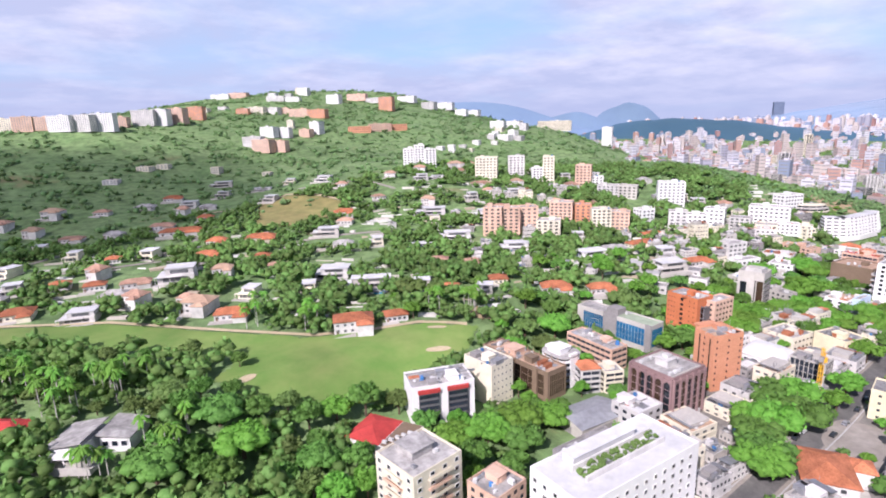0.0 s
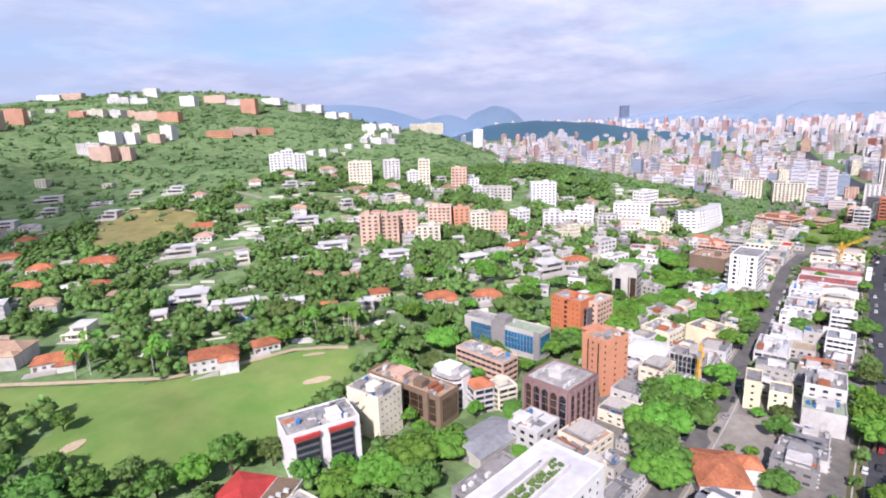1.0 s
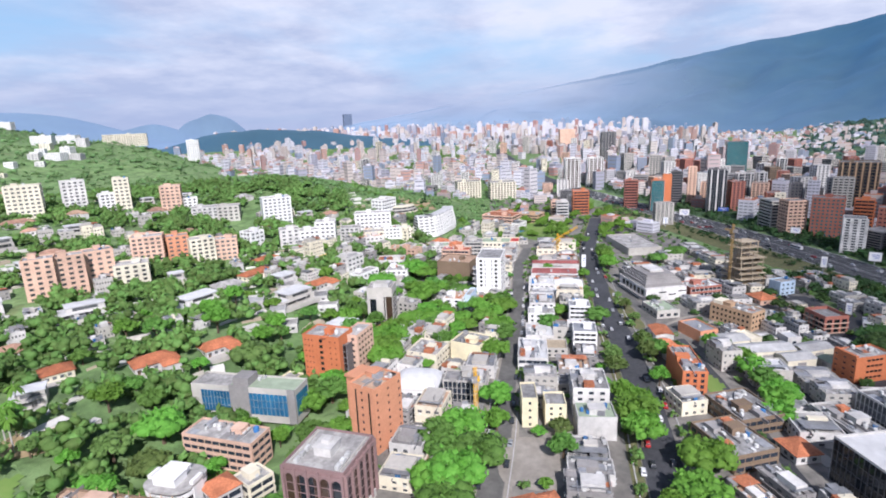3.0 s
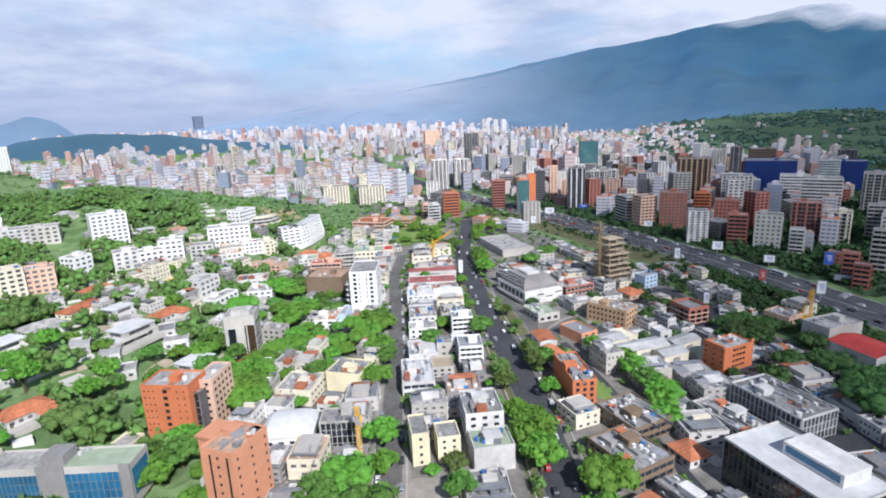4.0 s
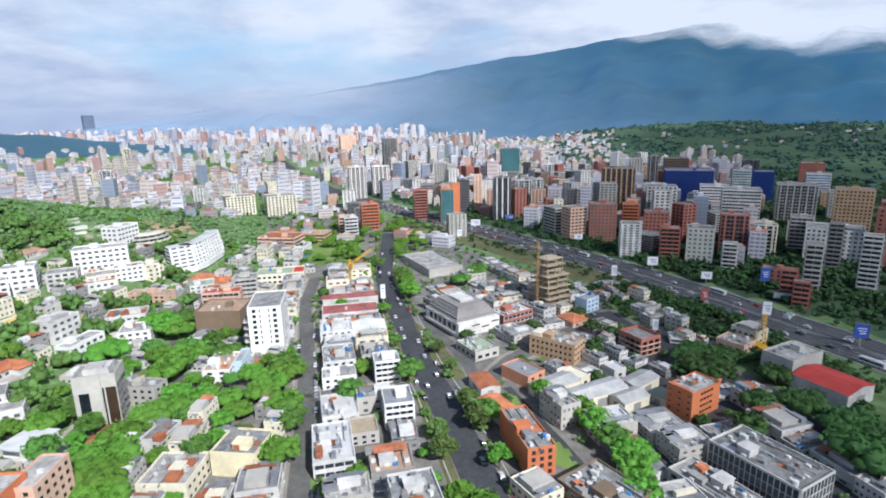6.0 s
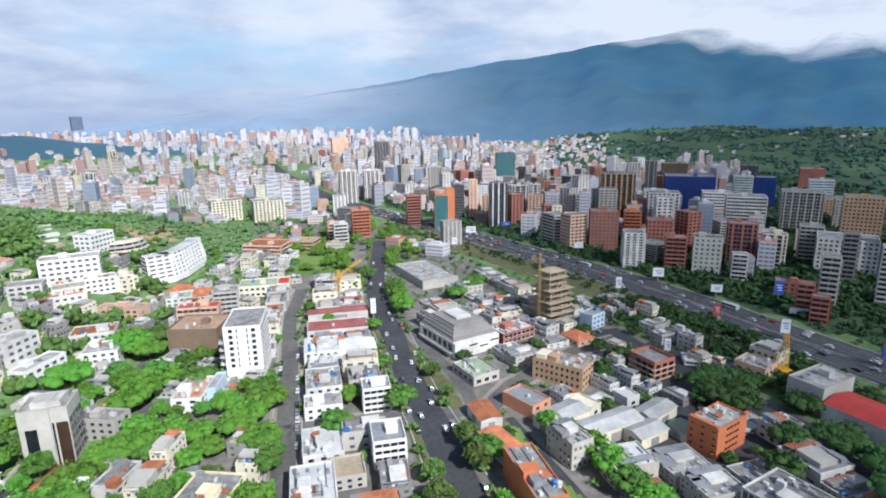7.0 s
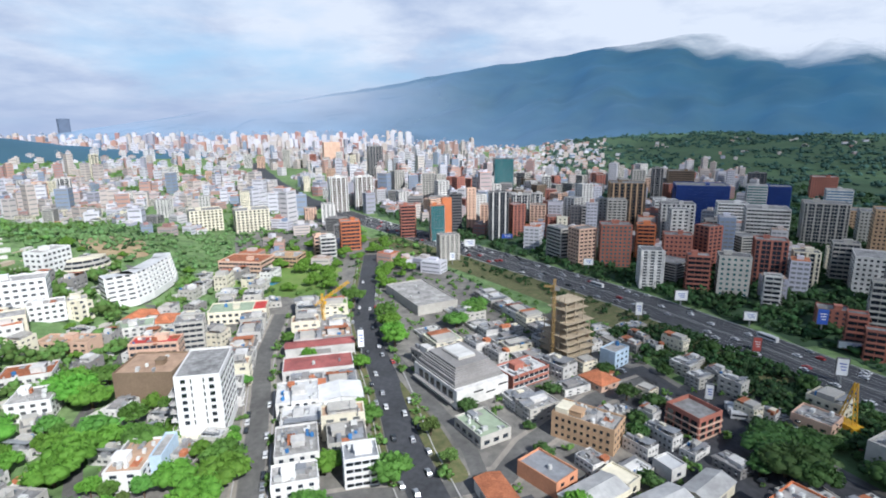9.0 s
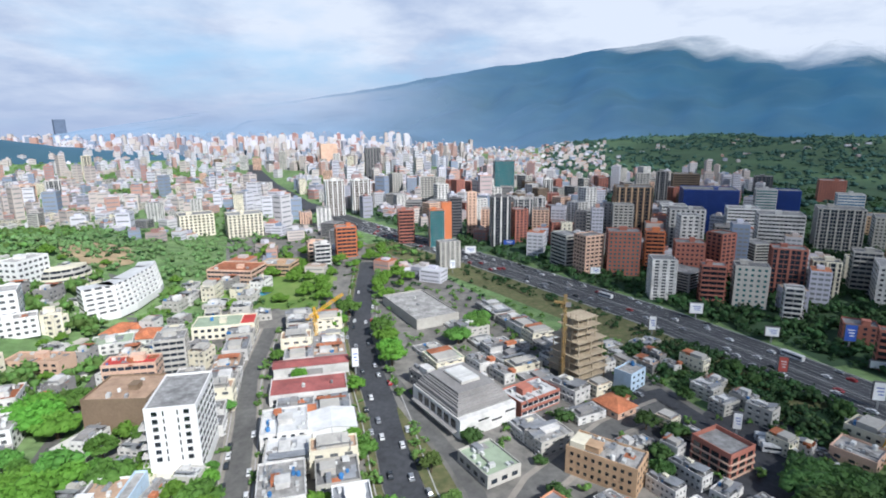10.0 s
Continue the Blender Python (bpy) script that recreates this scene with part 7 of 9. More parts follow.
tower(740, -50, 18, 37, ORANGE, "curtain", glass=GLASS_TEAL, label="teal glass tower framed in orange brick")
tower(752, -62, 12, 42, ORANGE, "none", label="plain orange brick lift tower")
tower(768, -23, 19, 34, BRICK, "balcony", label="red brick tower with balconies")
tower(732, -112, 23, 49, DARKWALL, "ribs", post=WHITE, label="black tower with white vertical stripes")
tower(800, -158, 24, 37, WHITE, "ribs", label="white tower with vertical ribs")
tower(781, -95, 12, 48, SALMON, "rows", cols=2, label="slim pink rendered tower block")
tower(785, -78, 16, 42, DARKWALL, "band", label="dark glazed office tower block")
tower(696, -166, 12, 27, CREAM, "rows", cols=3, label="small cream rendered tower block")
tower(727, -206, 15, 33, WHITE, "balcony", label="white tower block with balconies")
tower(980, -256, 16, 39, WHITE, "ribs", label="white tower with vertical ribs")
tower(848, 198, 42, 23, CREAM, "rows", cols=9, ww=2.4, wh=1.8, label="long cream slab with a grid of windows")
tower(842, 147, 44, 25, CREAM, "rows", cols=9, ww=2.4, wh=1.8, label="long cream slab with a grid of windows")
tower(720, 38, 22, 28, ORANGE, "balcony", label="orange apartment tower with balconies")
tower(682, 58, 16, 21, WHITE, "balcony", label="white apartment block with balconies")
tower(705, 64, 18, 18, SALMON, "balcony", label="salmon apartment block with balconies")
tower(1455, -29, 40, 69, GREY, "ribs", label="tall grey office tower")
tower(1785, 74, 55, 69, SALMON, "none", label="tall salmon tower with blank walls")
tower(1600, 609, 22, 54, CREAM, "ribs", label="pale tower of two joined shafts")
tower(1180, 488, 24, 36, WHITE, "ribs", label="white tower with a blank face")
tower(1148, 512, 30, 32, SALMON, "balcony", label="pink apartment tower with balconies")
tower(4200, 1812, 78, 196, SLATE, "none", d=60, g=-24, label="very tall grey skyscraper far down the valley")

# prototypes for the town that fills the valley
rf = random.Random(11)
protos = []
for k, (w, d, h, m, cl, dp) in enumerate(((14, 16, 28, WHITE, 4, 1.0), (18, 14, 36, CREAM, 5, 1.3), (15, 15, 44, WHITE, 3, 2.2), (22, 14, 30, PALE, 1, 1.0), (14, 14, 38, BRICK, 3, 1.6),
                                          (16, 20, 24, CREAM, 5, 0.5), (14, 18, 50, PALE, 4, 1.5), (20, 20, 26, GREY, 1, 1.2), (15, 17, 33, SALMON, 4, 1.4), (18, 18, 40, WHITE, 6, 1.0),
                                          (14, 22, 20, WHITE, 2, 0.6), (16, 16, 30, BROWN, 5, 1.2))):
    protos.append((w, d, block("tower_block", "mid-rise apartment tower of the crowded city", 900 + 40 * k, -2000, w, d, h, 0, m, ROOF_GREY, style="mass", floors=max(4, round(h / 3.3)), faces="wsn",
                               category="tower", group="city towers", clutter=0.0, hut=False, place=False, cols=cl, depth=dp)))


def beyond(x, y, gap=24):
    """Whether a place lies on the far side of the motorway."""
    return y < 0.42 * x - 364 - gap


used = 0
dark_protos = [protos[k] for k in (4, 11, 7, 3, 0, 8, 6, 2, 4)]
for k in range(6000):
    x, y = rf.uniform(470, 1150), rf.uniform(-560, 60)
    if not beyond(x, y, 34) or y < -0.62 * (x - 120):
        continue
    w, d, proto = rf.choice(dark_protos)
    if not clear(x, y, 0.5 * max(w, d) + 3):
        continue
    occupy(x, y, w + 3, d + 3)
    copy_thing(proto, pose(x, y, 0, 0, 0, rf.choice((-20, -10, 12, 25))) @ Matrix.Diagonal((1, 1, rf.uniform(0.55, 1.0), 1)))
    used += 1
    if used >= 90:
        break
for k in range(4000):
    x, y = rf.uniform(640, 1500), rf.uniform(-400, 700)
    if beyond(x, y, -30) and x < 1100 or y > 110 and x < 860 or y < -0.25 * x:
        continue
    w, d, proto = rf.choice(protos)
    if not clear(x, y, 0.5 * max(w, d) + 1.5) or H(x, y) > 24:
        continue
    occupy(x, y, w + 4, d + 4)
    copy_thing(proto, pose(x, y, H(x, y), 0, 0, rf.choice((-12, -20, 5, 10, 60))) @ Matrix.Diagonal((rf.uniform(0.7, 1), rf.uniform(0.7, 1), rf.uniform(0.3, 0.8), 1)))
    used += 1
    if used >= 145:
        break
for w, d, p in protos:
    copy_home = p.location.x
    p.matrix_world = pose(1500 + copy_home * 0.25, -20 + (copy_home - 900) * 0.9, 0, 0, 0, -10)


for x, y, w, h, wall, style, lab in ((574, -408, 36, 44, TAN, "rows", "brown office tower with rows of small windows"), (547, -326, 29, 20, CREAM, "rows", "small cream apartment block"), (499, -318, 46, 27, WHITE, "rows", "broad white apartment block"),
                                     (431, -263, 32, 45, SALMON, "band", "mauve apartment tower with pale window bands"), (453, -231, 19, 12, BRICK, "rows", "low red brick house by the motorway"), (640, -470, 44, 30, PALE, "rows", "pale office block among trees"),
                                     (720, -400, 60, 17, BRICK, "rows", "long low pink office block"), (790, -430, 70, 16, SALMON, "rows", "long low pink office block"), (700, -520, 50, 20, TAN, "rows", "low brown office block among trees"),
                                     (760, -560, 46, 16, BRICK, "rows", "low red brick office block among trees"), (800, -330, 40, 22, WHITE, "band", "white office block with dark window bands"), (690, -345, 34, 36, BRIGHT, "band", "white framed office with dark glazing"),
                                     (735, -300, 30, 34, BRIGHT, "band", "white framed office with dark glazing"), (470, -330, 30, 34, PALE, "rows", "grey apartment tower among trees"), (520, -400, 34, 40, BRICK, "rows", "red brick apartment tower among trees")):
    if clear(x, y, w * 0.3, False):
        tower(x, y, w, h, wall, style, label=lab)


def far_city():
    """The crowd of towers towards the end of the valley, as one mass: banded shafts with roof boxes."""
    rng = np.random.default_rng(4)
    verts, faces, slot = [], [], []

    def box(cx, cy, hw, hd, z0, z1, c, s, m):
        i = len(verts)
        for z in (z0, z1):
            for sx, sy in ((-1, -1), (1, -1), (1, 1), (-1, 1)):
                verts.append((cx + c * sx * hw - s * sy * hd, cy + s * sx * hw + c * sy * hd, z))
        for f in ((4, 5, 6, 7), (0, 1, 5, 4), (1, 2, 6, 5), (2, 3, 7, 6), (3, 0, 4, 7)):
            faces.append(tuple(i + q for q in f))
            slot.append(m)

    made = 0
    while made < 4600:
        x = 620 + 3380 * rng.random() ** 1.12
        y = rng.uniform(-0.42 * x, min(1900, 0.8 * x + 80))
        if x < 880 and y > 125 and noise.noise((x / 60, y / 60, 9.1)) < 0.22 or x < 745 and y > -60 and noise.noise((x / 40, y / 40, 3.3)) < 0.2 or x < 900 and (beyond(x, y, -70) or y > 460 or not clear(x, y, 6)):
            continue
        g = H(x, y)
        if g > 36 or (rng.random() < 0.6 and y < -0.25 * x - 60) or not clear(x, y, 9):
            continue
        if x < 2200 and noise.noise((x / 130, y / 130, 4.2)) < -0.18 and rng.random() < 0.85:
            continue
        left = y > 0.16 * x
        low = rng.random() < (0.55 if x < 1600 else 0.3) + 0.2 * left or y < -0.2 * x
        low = low or x < 860 and rng.random() < 0.93
        hh = rng.uniform(4, 11) if low else rng.gamma(3, 5.5) * (0.75 if left else 1.0) + 10
        hh = min(hh, 58)
        hw, hd = rng.uniform(4.5, 9), rng.uniform(4.5, 9)
        a = rng.choice((-0.3, 0.1, 0.35, 0.9)) + rng.normal(0, 0.05)
        c, s = math.cos(a), math.sin(a)
        box(x, y, hw, hd, g - 3, g + hh, c, s, 0)
        if x < 1700:
            box(x, y, hw - 0.3, hd - 0.3, g + hh, g + hh + 0.25, c, s, 2)
            if low:
                for k in range(int(hh / 3.4) + 1):
                    z = g + 1.0 + 3.2 * k
                    if z + 1.2 < g + hh:
                        box(x, y, hw + 0.06, hd * 0.85, z, z + 1.1, c, s, 1)
                        box(x, y, hw * 0.85, hd + 0.06, z, z + 1.1, c, s, 1)
        box(x + rng.uniform(-2, 2), y, hw * 0.4, hd * 0.4, g + hh, g + hh + rng.uniform(1.5, 4), c, s, 0)
        if not low and x < 2600:
            n = int(hh / 5.5)
            for k in range(n):
                z = g + (k + 0.5) * hh / n
                box(x, y, hw + 0.15, hd * 0.8, z, z + 1.7, c, s, 1)
                box(x, y, hw * 0.75, hd + 0.15, z, z + 1.7, c, s, 1)
        made += 1
    for k in range(1500):
        x = rng.uniform(2450, 4350)
        y = rng.uniform(-0.1 * x, min(2300, 0.72 * x))
        g = H(x, y)
        if g > 20 or math.hypot(x, y) > 4600:
            continue
        hw, hd = rng.uniform(6, 13), rng.uniform(6, 13)
        hh = rng.gamma(4, 8.5) + 14
        box(x, y, hw, hd, g - 3, g + min(hh, 85), 1.0, 0.0, 0)
        box(x, y, hw * 0.4, hd * 0.4, g + min(hh, 85), g + min(hh, 85) + rng.uniform(2, 5), 1.0, 0.0, 0)
    made, tries = 0, 0
    while made < 300 and tries < 9000:
        tries += 1
        x, y = rng.uniform(455, 1350), rng.uniform(-720, 60)
        if not beyond(x, y, 34) or y < -0.75 * (x - 150) or not clear(x, y, 6.5):
            continue
        occupy(x, y, 13, 13)
        hh = rng.gamma(3, 4.5) + 6
        hw, hd = rng.uniform(4.5, 7.5), rng.uniform(4.5, 7.5)
        a = math.atan2(y - 40, x - 200) + rng.choice((0.1, 0.3, -0.2))
        c, s = math.cos(a), math.sin(a)
        box(x, y, hw, hd, -2, hh, c, s, 0)
        box(x, y, hw - 0.3, hd - 0.3, hh, hh + 0.25, c, s, 2)
        box(x + rng.uniform(-2, 2), y, hw * 0.4, hd * 0.35, hh, hh + rng.uniform(1.5, 3.5), c, s, 0)
        for k in range(int(hh / 3.3)):
            z = 1.0 + 3.3 * k
            for q in (-0.62, 0, 0.62):
                box(x + (-s) * q * hd, y + c * q * hd, hw + 0.08, hd * 0.24, z, z + 1.5, c, s, 1)
                box(x + c * q * hw, y + s * q * hw, hw * 0.24, hd + 0.08, z, z + 1.5, c, s, 1)
        made += 1
    for k in range(300):
        near = k < 265
        az, r = (0.26 + 0.2 * rng.random() ** 1.6, rng.uniform(1450, 2250)) if near else (rng.uniform(0.42, 0.85), rng.uniform(1500, 2250))
        x, y = 166 + r * math.cos(az), 43 - r * math.sin(az)
        g, hw, hd = H(x, y), rng.uniform(3, 7), rng.uniform(3, 7)
        hh = rng.uniform(6, 11) if rng.random() < 0.75 or not near else rng.uniform(12, 22)
        box(x, y, hw, hd, g - 3, g + hh, 0.9, -0.44, 0)
        box(x, y, hw - 0.3, hd - 0.3, g + hh, g + hh + 0.3, 0.9, -0.44, 2)
    me = bpy.data.meshes.new("far_city")
    me.from_pydata(verts, [], faces)
    me.materials.append(FAR_PAINT)
    me.materials.append(FAR_GLASS)
    me.materials.append(FAR_ROOF)
    me.polygons.foreach_set("material_index", slot)
    tagged(new("far_city", me), "dense pale towers far down the valley", "city", kind="stuff")


far_city()

# ---- low buildings between the landmarks ----
occupy(226, 55, 26, 22)
occupy(346, -106, 24, 26)
walls = [WHITE, PALE, CREAM, WHITE, PALE, GREY, WHITE]
roofs = [ROOF_PALE, ROOF_GREY, ROOF_METAL, ROOF_GREY, ROOF_WHITE, ROOF_TAN, ROOF_GREY, ROOF_PALE, ROOF_METAL, ROOF_GREEN, ROOF_GREY]
low_protos = []
for k in range(18):
    w, d = rf.uniform(10, 17), rf.uniform(9, 14)
    fl = rf.choice((1, 2, 2, 2, 3))
    low_protos.append((w, d, block("town_building", "low white city building with a cluttered flat roof", 700 + 30 * k, -1800, w, d, 3.1 * fl + 0.8, 0, walls[k % 7], roofs[k % 11],
                                   style="town", ww=rf.uniform(0.9, 1.8), wh=1.1, floors=fl, cols=3, faces="wsn", category="building", group="town buildings", clutter=0.0, hut=False, place=False, seed=k)))
    w, d, ob = low_protos[-1]
    top = 3.1 * fl + 0.1
    bm = bmesh.new()
    a, b = rf.uniform(-0.4, 0.0) * w, rf.uniform(0.05, 0.42) * w
    c, e = rf.uniform(-0.4, 0.0) * d, rf.uniform(0.05, 0.42) * d
    add_box(bm, a, c, top - 0.2, b, e, top + rf.uniform(1.8, 3.0))
    part("penthouse", bm, walls[(k + 2) % 7], ob)
    x0, x1 = (b + 0.1, w * 0.46) if k % 2 else (-w * 0.46, a - 0.1)
    lean = (x0, x1, top + rf.uniform(1.9, 2.6), top + rf.uniform(1.4, 2.0), 5 if k % 4 == 1 else 3)
    roof_clutter(ob, w, d, top, rf, 20, lean if x1 - x0 > 1.2 else None)


def fill(x0, x1, y0, y1, count, rot, tries=40, gap=0.6, slope=30, size=(0.8, 1.1), tall=(0.7, 1.15)):
    """Packs low buildings into a stretch of the plan wherever there is room."""
    made = 0
    for k in range(count * tries):
        x, y = rf.uniform(x0, x1), rf.uniform(y0, y1)
        w, d, proto = rf.choice(low_protos)
        r = rot + rf.uniform(-7, 7)
        sx, sy = rf.uniform(*size), rf.uniform(*size)
        w, d = w * sx, d * sy
        if H(x, y) > slope or not all(clear(x + dx, y + dy, gap + 0.3 * min(w, d)) for dx, dy in ((0, 0), (w * 0.3, d * 0.25), (-w * 0.3, d * 0.25), (w * 0.3, -d * 0.25), (-w * 0.3, -d * 0.25))):
            continue
        occupy(x, y, w, d, r)
        copy_thing(proto, pose(x, y, H(x, y), 0, 0, r) @ Matrix.Diagonal((sx, sy, rf.uniform(*tall), 1)))
        made += 1
        if made >= count:
            break


def street_row(a, b, depth, rot=None, gap=(0.2, 1.6), tall=(0.6, 1.15)):
    """A row of buildings wall to wall along a line, wherever there is room."""
    a, b = Vector(a), Vector(b)
    d = (b - a).normalized()
    turn = math.degrees(math.atan2(d.y, d.x))
    s = 0.0
    while s < (b - a).length:
        w, dd, proto = rf.choice(low_protos)
        width, deep = rf.uniform(8, 17), depth * rf.uniform(0.85, 1.08)
        side = Vector((-d.y, d.x))
        p = a + d * (s + width / 2) + side * rf.uniform(-1.5, 1.5)
        if all(clear(*(p + d * u * width * 0.4 + side * v * deep * 0.35), 0.6) for u in (-1, 0, 1) for v in (-1, 0, 1)):
            occupy(p.x, p.y, width, deep, turn)
            copy_thing(proto, pose(p.x, p.y, H(p.x, p.y), 0, 0, turn) @ Matrix.Diagonal((width / w, deep / dd, rf.uniform(*tall), 1)))
            s += width + rf.uniform(*gap)
        else:
            s += 2.5


for y0 in (40.5, 57.0):
    street_row((205, y0 - 5), (350, y0 + 4), 15.5)
    street_row((362, y0 + 3), (545, y0 + 10), 15.5)
street_row((205, 82), (300, 85), 13)
street_row((200, 98), (255, 96), 12)
street_row((385, 93), (520, 98), 14)
street_row((130, 66), (180, 74), 12, tall=(0.5, 0.8))
street_row((140, 104), (180, 98), 14, tall=(0.6, 1.0))
for k in range(5):
    street_row((226 - 4 * k, -22 - 23 * k), (345 - 2 * k, -16 - 20 * k), 15, tall=(0.45, 0.9))
for k in range(4):
    street_row((380 + 8 * k, -8 - 26 * k), (470 + 24 * k, 26 - 26 * k), 15, tall=(0.45, 0.9))
fill(205, 545, 32, 66, 20, 7, 30)
fill(380, 560, 135, 255, 42, -18, size=(0.55, 0.95))
fill(330, 480, -125, -8, 34, 22, size=(0.5, 0.9), tall=(0.45, 0.85))
fill(140, 200, 34, 102, 12, -8, size=(0.5, 0.85))
fill(300, 420, 75, 175, 16, -12, size=(0.5, 0.85))
fill(215, 330, -60, 0, 14, 20)
fill(330, 470, -60, 6, 14, 22)
fill(390, 560, 90, 160, 16, 5)
fill(230, 520, 225, 430, 34, -30, slope=62, size=(0.5, 0.85))
fill(470, 640, 100, 240, 16, -15, slope=24)
fill(240, 330, 82, 130, 8, -10)
for k in range(70):
    x, y = rf.uniform(225, 470), rf.uniform(-150, -14)
    if y < -0.42 * (470 - x) - 20 and x > 380:
        continue
    w, d = rf.uniform(12, 24), rf.uniform(9, 15)
    if not clear(x, y, 0.42 * w):
        continue
    if rf.random() < 0.6:
        shed(x, y, w, d, rf.uniform(4, 6), 22 + rf.uniform(-5, 5), rf.choice((ROOF_METAL, ROOF_GREY, ROOF_PALE, ROOF_METAL)), rf.choice((PALE, WHITE, GREY)))
    else:
        occupy(x, y, w, d, 22)
        copy_thing(rf.choice(low_protos)[2], pose(x, y, 0, 0, 0, 22))
for k, (w, d, p) in enumerate(low_protos):
    p.matrix_world = pose(900 + 45 * (k % 7), 330 + 40 * (k // 7), H(900 + 45 * (k % 7), 330 + 40 * (k // 7)), 0, 0, -15)

# villas scattered over the green slopes
villa_protos = [villa(700 + 30 * k, -1900, w, d, 0, floors=f, roof=r, wing=wg, place=False, joined=True) for k, (w, d, f, r, wg) in enumerate((
    (17, 11, 1, TILE, True), (22, 10, 1, TILE_OLD, True), (15, 11, 2, TILE_OLD, True), (18, 12, 2, ROOF_TAN, True), (14, 10, 1, TILE_OLD, False), (19, 11, 1, ROOF_PALE, True)))]
villa_protos += [flat_villa(860 + 30 * k, -1900, w, d, 0, floors=f, place=False, wall=m) for k, (w, d, f, m) in enumerate(((20, 13, 2, WHITE), (16, 12, 2, PALE), (24, 10, 1, WHITE), (13, 15, 2, CREAM)))]



def in_golf(x, y, r=0.0):
    return inside(x, y, FAIRWAY_LINE) or r > 0 and any(inside(x + r * dx, y + r * dy, FAIRWAY_LINE) for dx, dy in ((1, 0), (-1, 0), (0, 1), (0, -1)))


placed = 0
for k in range(5000):
    x, y = rf.uniform(-220, 560), rf.uniform(195, 620)
    if in_golf(x, y, 9) or inside(x, y, FIELD_LINE) or y < 330 - 0.55 * x and x < 150 or not clear(x, y, 9.5) or H(x, y) > 62:
        continue
    occupy(x, y, 19, 15)
    k = rf.uniform(0.7, 1.0)
    copy_thing(rf.choice(villa_protos), pose(x, y, H(x, y), 0, 0, rf.uniform(-50, -10)) @ Matrix.Diagonal((k, k, rf.uniform(0.85, 1.1), 1)))
    placed += 1
    if placed >= 78:
        break
for k, p in enumerate(villa_protos):
    p.matrix_world = pose(-120 + 40 * k, 640 + 12 * (k % 2), H(-120 + 40 * k, 640 + 12 * (k % 2)), 0, 0, -30)

# ---- planting ----
def fast_mesh(name, verts, tris, material, smooth=False):
    me = bpy.data.meshes.new(name)
    me.vertices.add(len(verts))
    me.vertices.foreach_set("co", np.asarray(verts, np.float32).ravel())
    me.loops.add(len(tris) * 3)
    me.loops.foreach_set("vertex_index", np.asarray(tris, np.int32).ravel())
    me.polygons.add(len(tris))
    me.polygons.foreach_set("loop_start", np.arange(len(tris), dtype=np.int32) * 3)
    me.polygons.foreach_set("use_smooth", np.full(len(tris), smooth))
    me.update(calc_edges=True)
    me.materials.append(material)
    return me


def ball(sub):
    bm = bmesh.new()
    bmesh.ops.create_icosphere(bm, subdivisions=sub, radius=1.0)
    v = np.array([p.co[:] for p in bm.verts])
    f = np.array([[q.index for q in t.verts] for t in bm.faces])
    bm.free()
    return v, f


BALLS = {s: ball(s) for s in (1, 2)}


def crown(seed, radius, tall, lumps, sub, tufts, tuft=0.6):
    """Leaf clumps heaped on a flattened dome, with loose sprays of leaf standing off them."""
    rng = np.random.default_rng(seed)
    V, F, n = [], [], 0
    bv, bf = BALLS[sub]
    centres = []
    for k in range(lumps):
        a, r = rng.uniform(0, 2 * math.pi), radius * 0.78 * math.sqrt(rng.random())
        up = tall * (0.25 + 0.62 * (1 - (r / radius) ** 2) * rng.uniform(0.45, 1.0))
        size = radius * rng.uniform(0.2, 0.38) * (1.12 if lumps < 8 else 1.0)
        c = np.array([r * math.cos(a), r * math.sin(a), up])
        shape = bv * (size * np.array([1, 1, rng.uniform(0.6, 0.85)])) * rng.uniform(0.78, 1.15, (len(bv), 1))
        V.append(shape + c)
        F.append(bf + n)
        n += len(bv)
        centres.append((c, size))
    for k in range(tufts):
        c, size = centres[rng.integers(len(centres))]
        d = rng.normal(size=3)
        d[2] = abs(d[2]) * 0.9 - 0.15
        d /= np.linalg.norm(d)
        p = c + d * size * rng.uniform(0.9, 1.2)
        u, w = rng.normal(size=3), rng.normal(size=3)
        u, w = u / np.linalg.norm(u) * tuft * rng.uniform(0.6, 1.4), w / np.linalg.norm(w) * tuft * rng.uniform(0.6, 1.4)
        V.append(np.array([p - u, p + w, p + u * 0.9, p - w]))
        F.append(np.array([[n, n + 1, n + 2], [n, n + 2, n + 3]]))
        n += 4
    return np.vstack(V), np.vstack(F)


def trunk_mesh(seed, height, radius, spread):
    """A tapered trunk that forks into limbs."""
    rng = random.Random(seed)
    bm = bmesh.new()

    def limb(a, b, r0, r1):
        d = (b - a).normalized()
        s = d.orthogonal().normalized()
        t = d.cross(s)
        ring = [[bm.verts.new(p + (s * math.cos(q) + t * math.sin(q)) * r) for q in (0, 1.26, 2.51, 3.77, 5.03)] for p, r in ((a, r0), (b, r1))]
        for i in range(5):
            bm.faces.new((ring[0][i], ring[0][(i + 1) % 5], ring[1][(i + 1) % 5], ring[1][i]))

    fork = Vector((0, 0, height * 0.45))
    limb(Vector((0, 0, -0.8)), fork, radius, radius * 0.7)
    for k in range(5):
        a = k * 1.26 + rng.random()
        limb(fork, Vector((math.cos(a) * spread, math.sin(a) * spread, height * rng.uniform(0.75, 0.95))), radius * 0.55, radius * 0.18)
    me = bpy.data.meshes.new("trunk")
    bm.to_mesh(me)
    bm.free()
    me.materials.append(BARK)
    return me


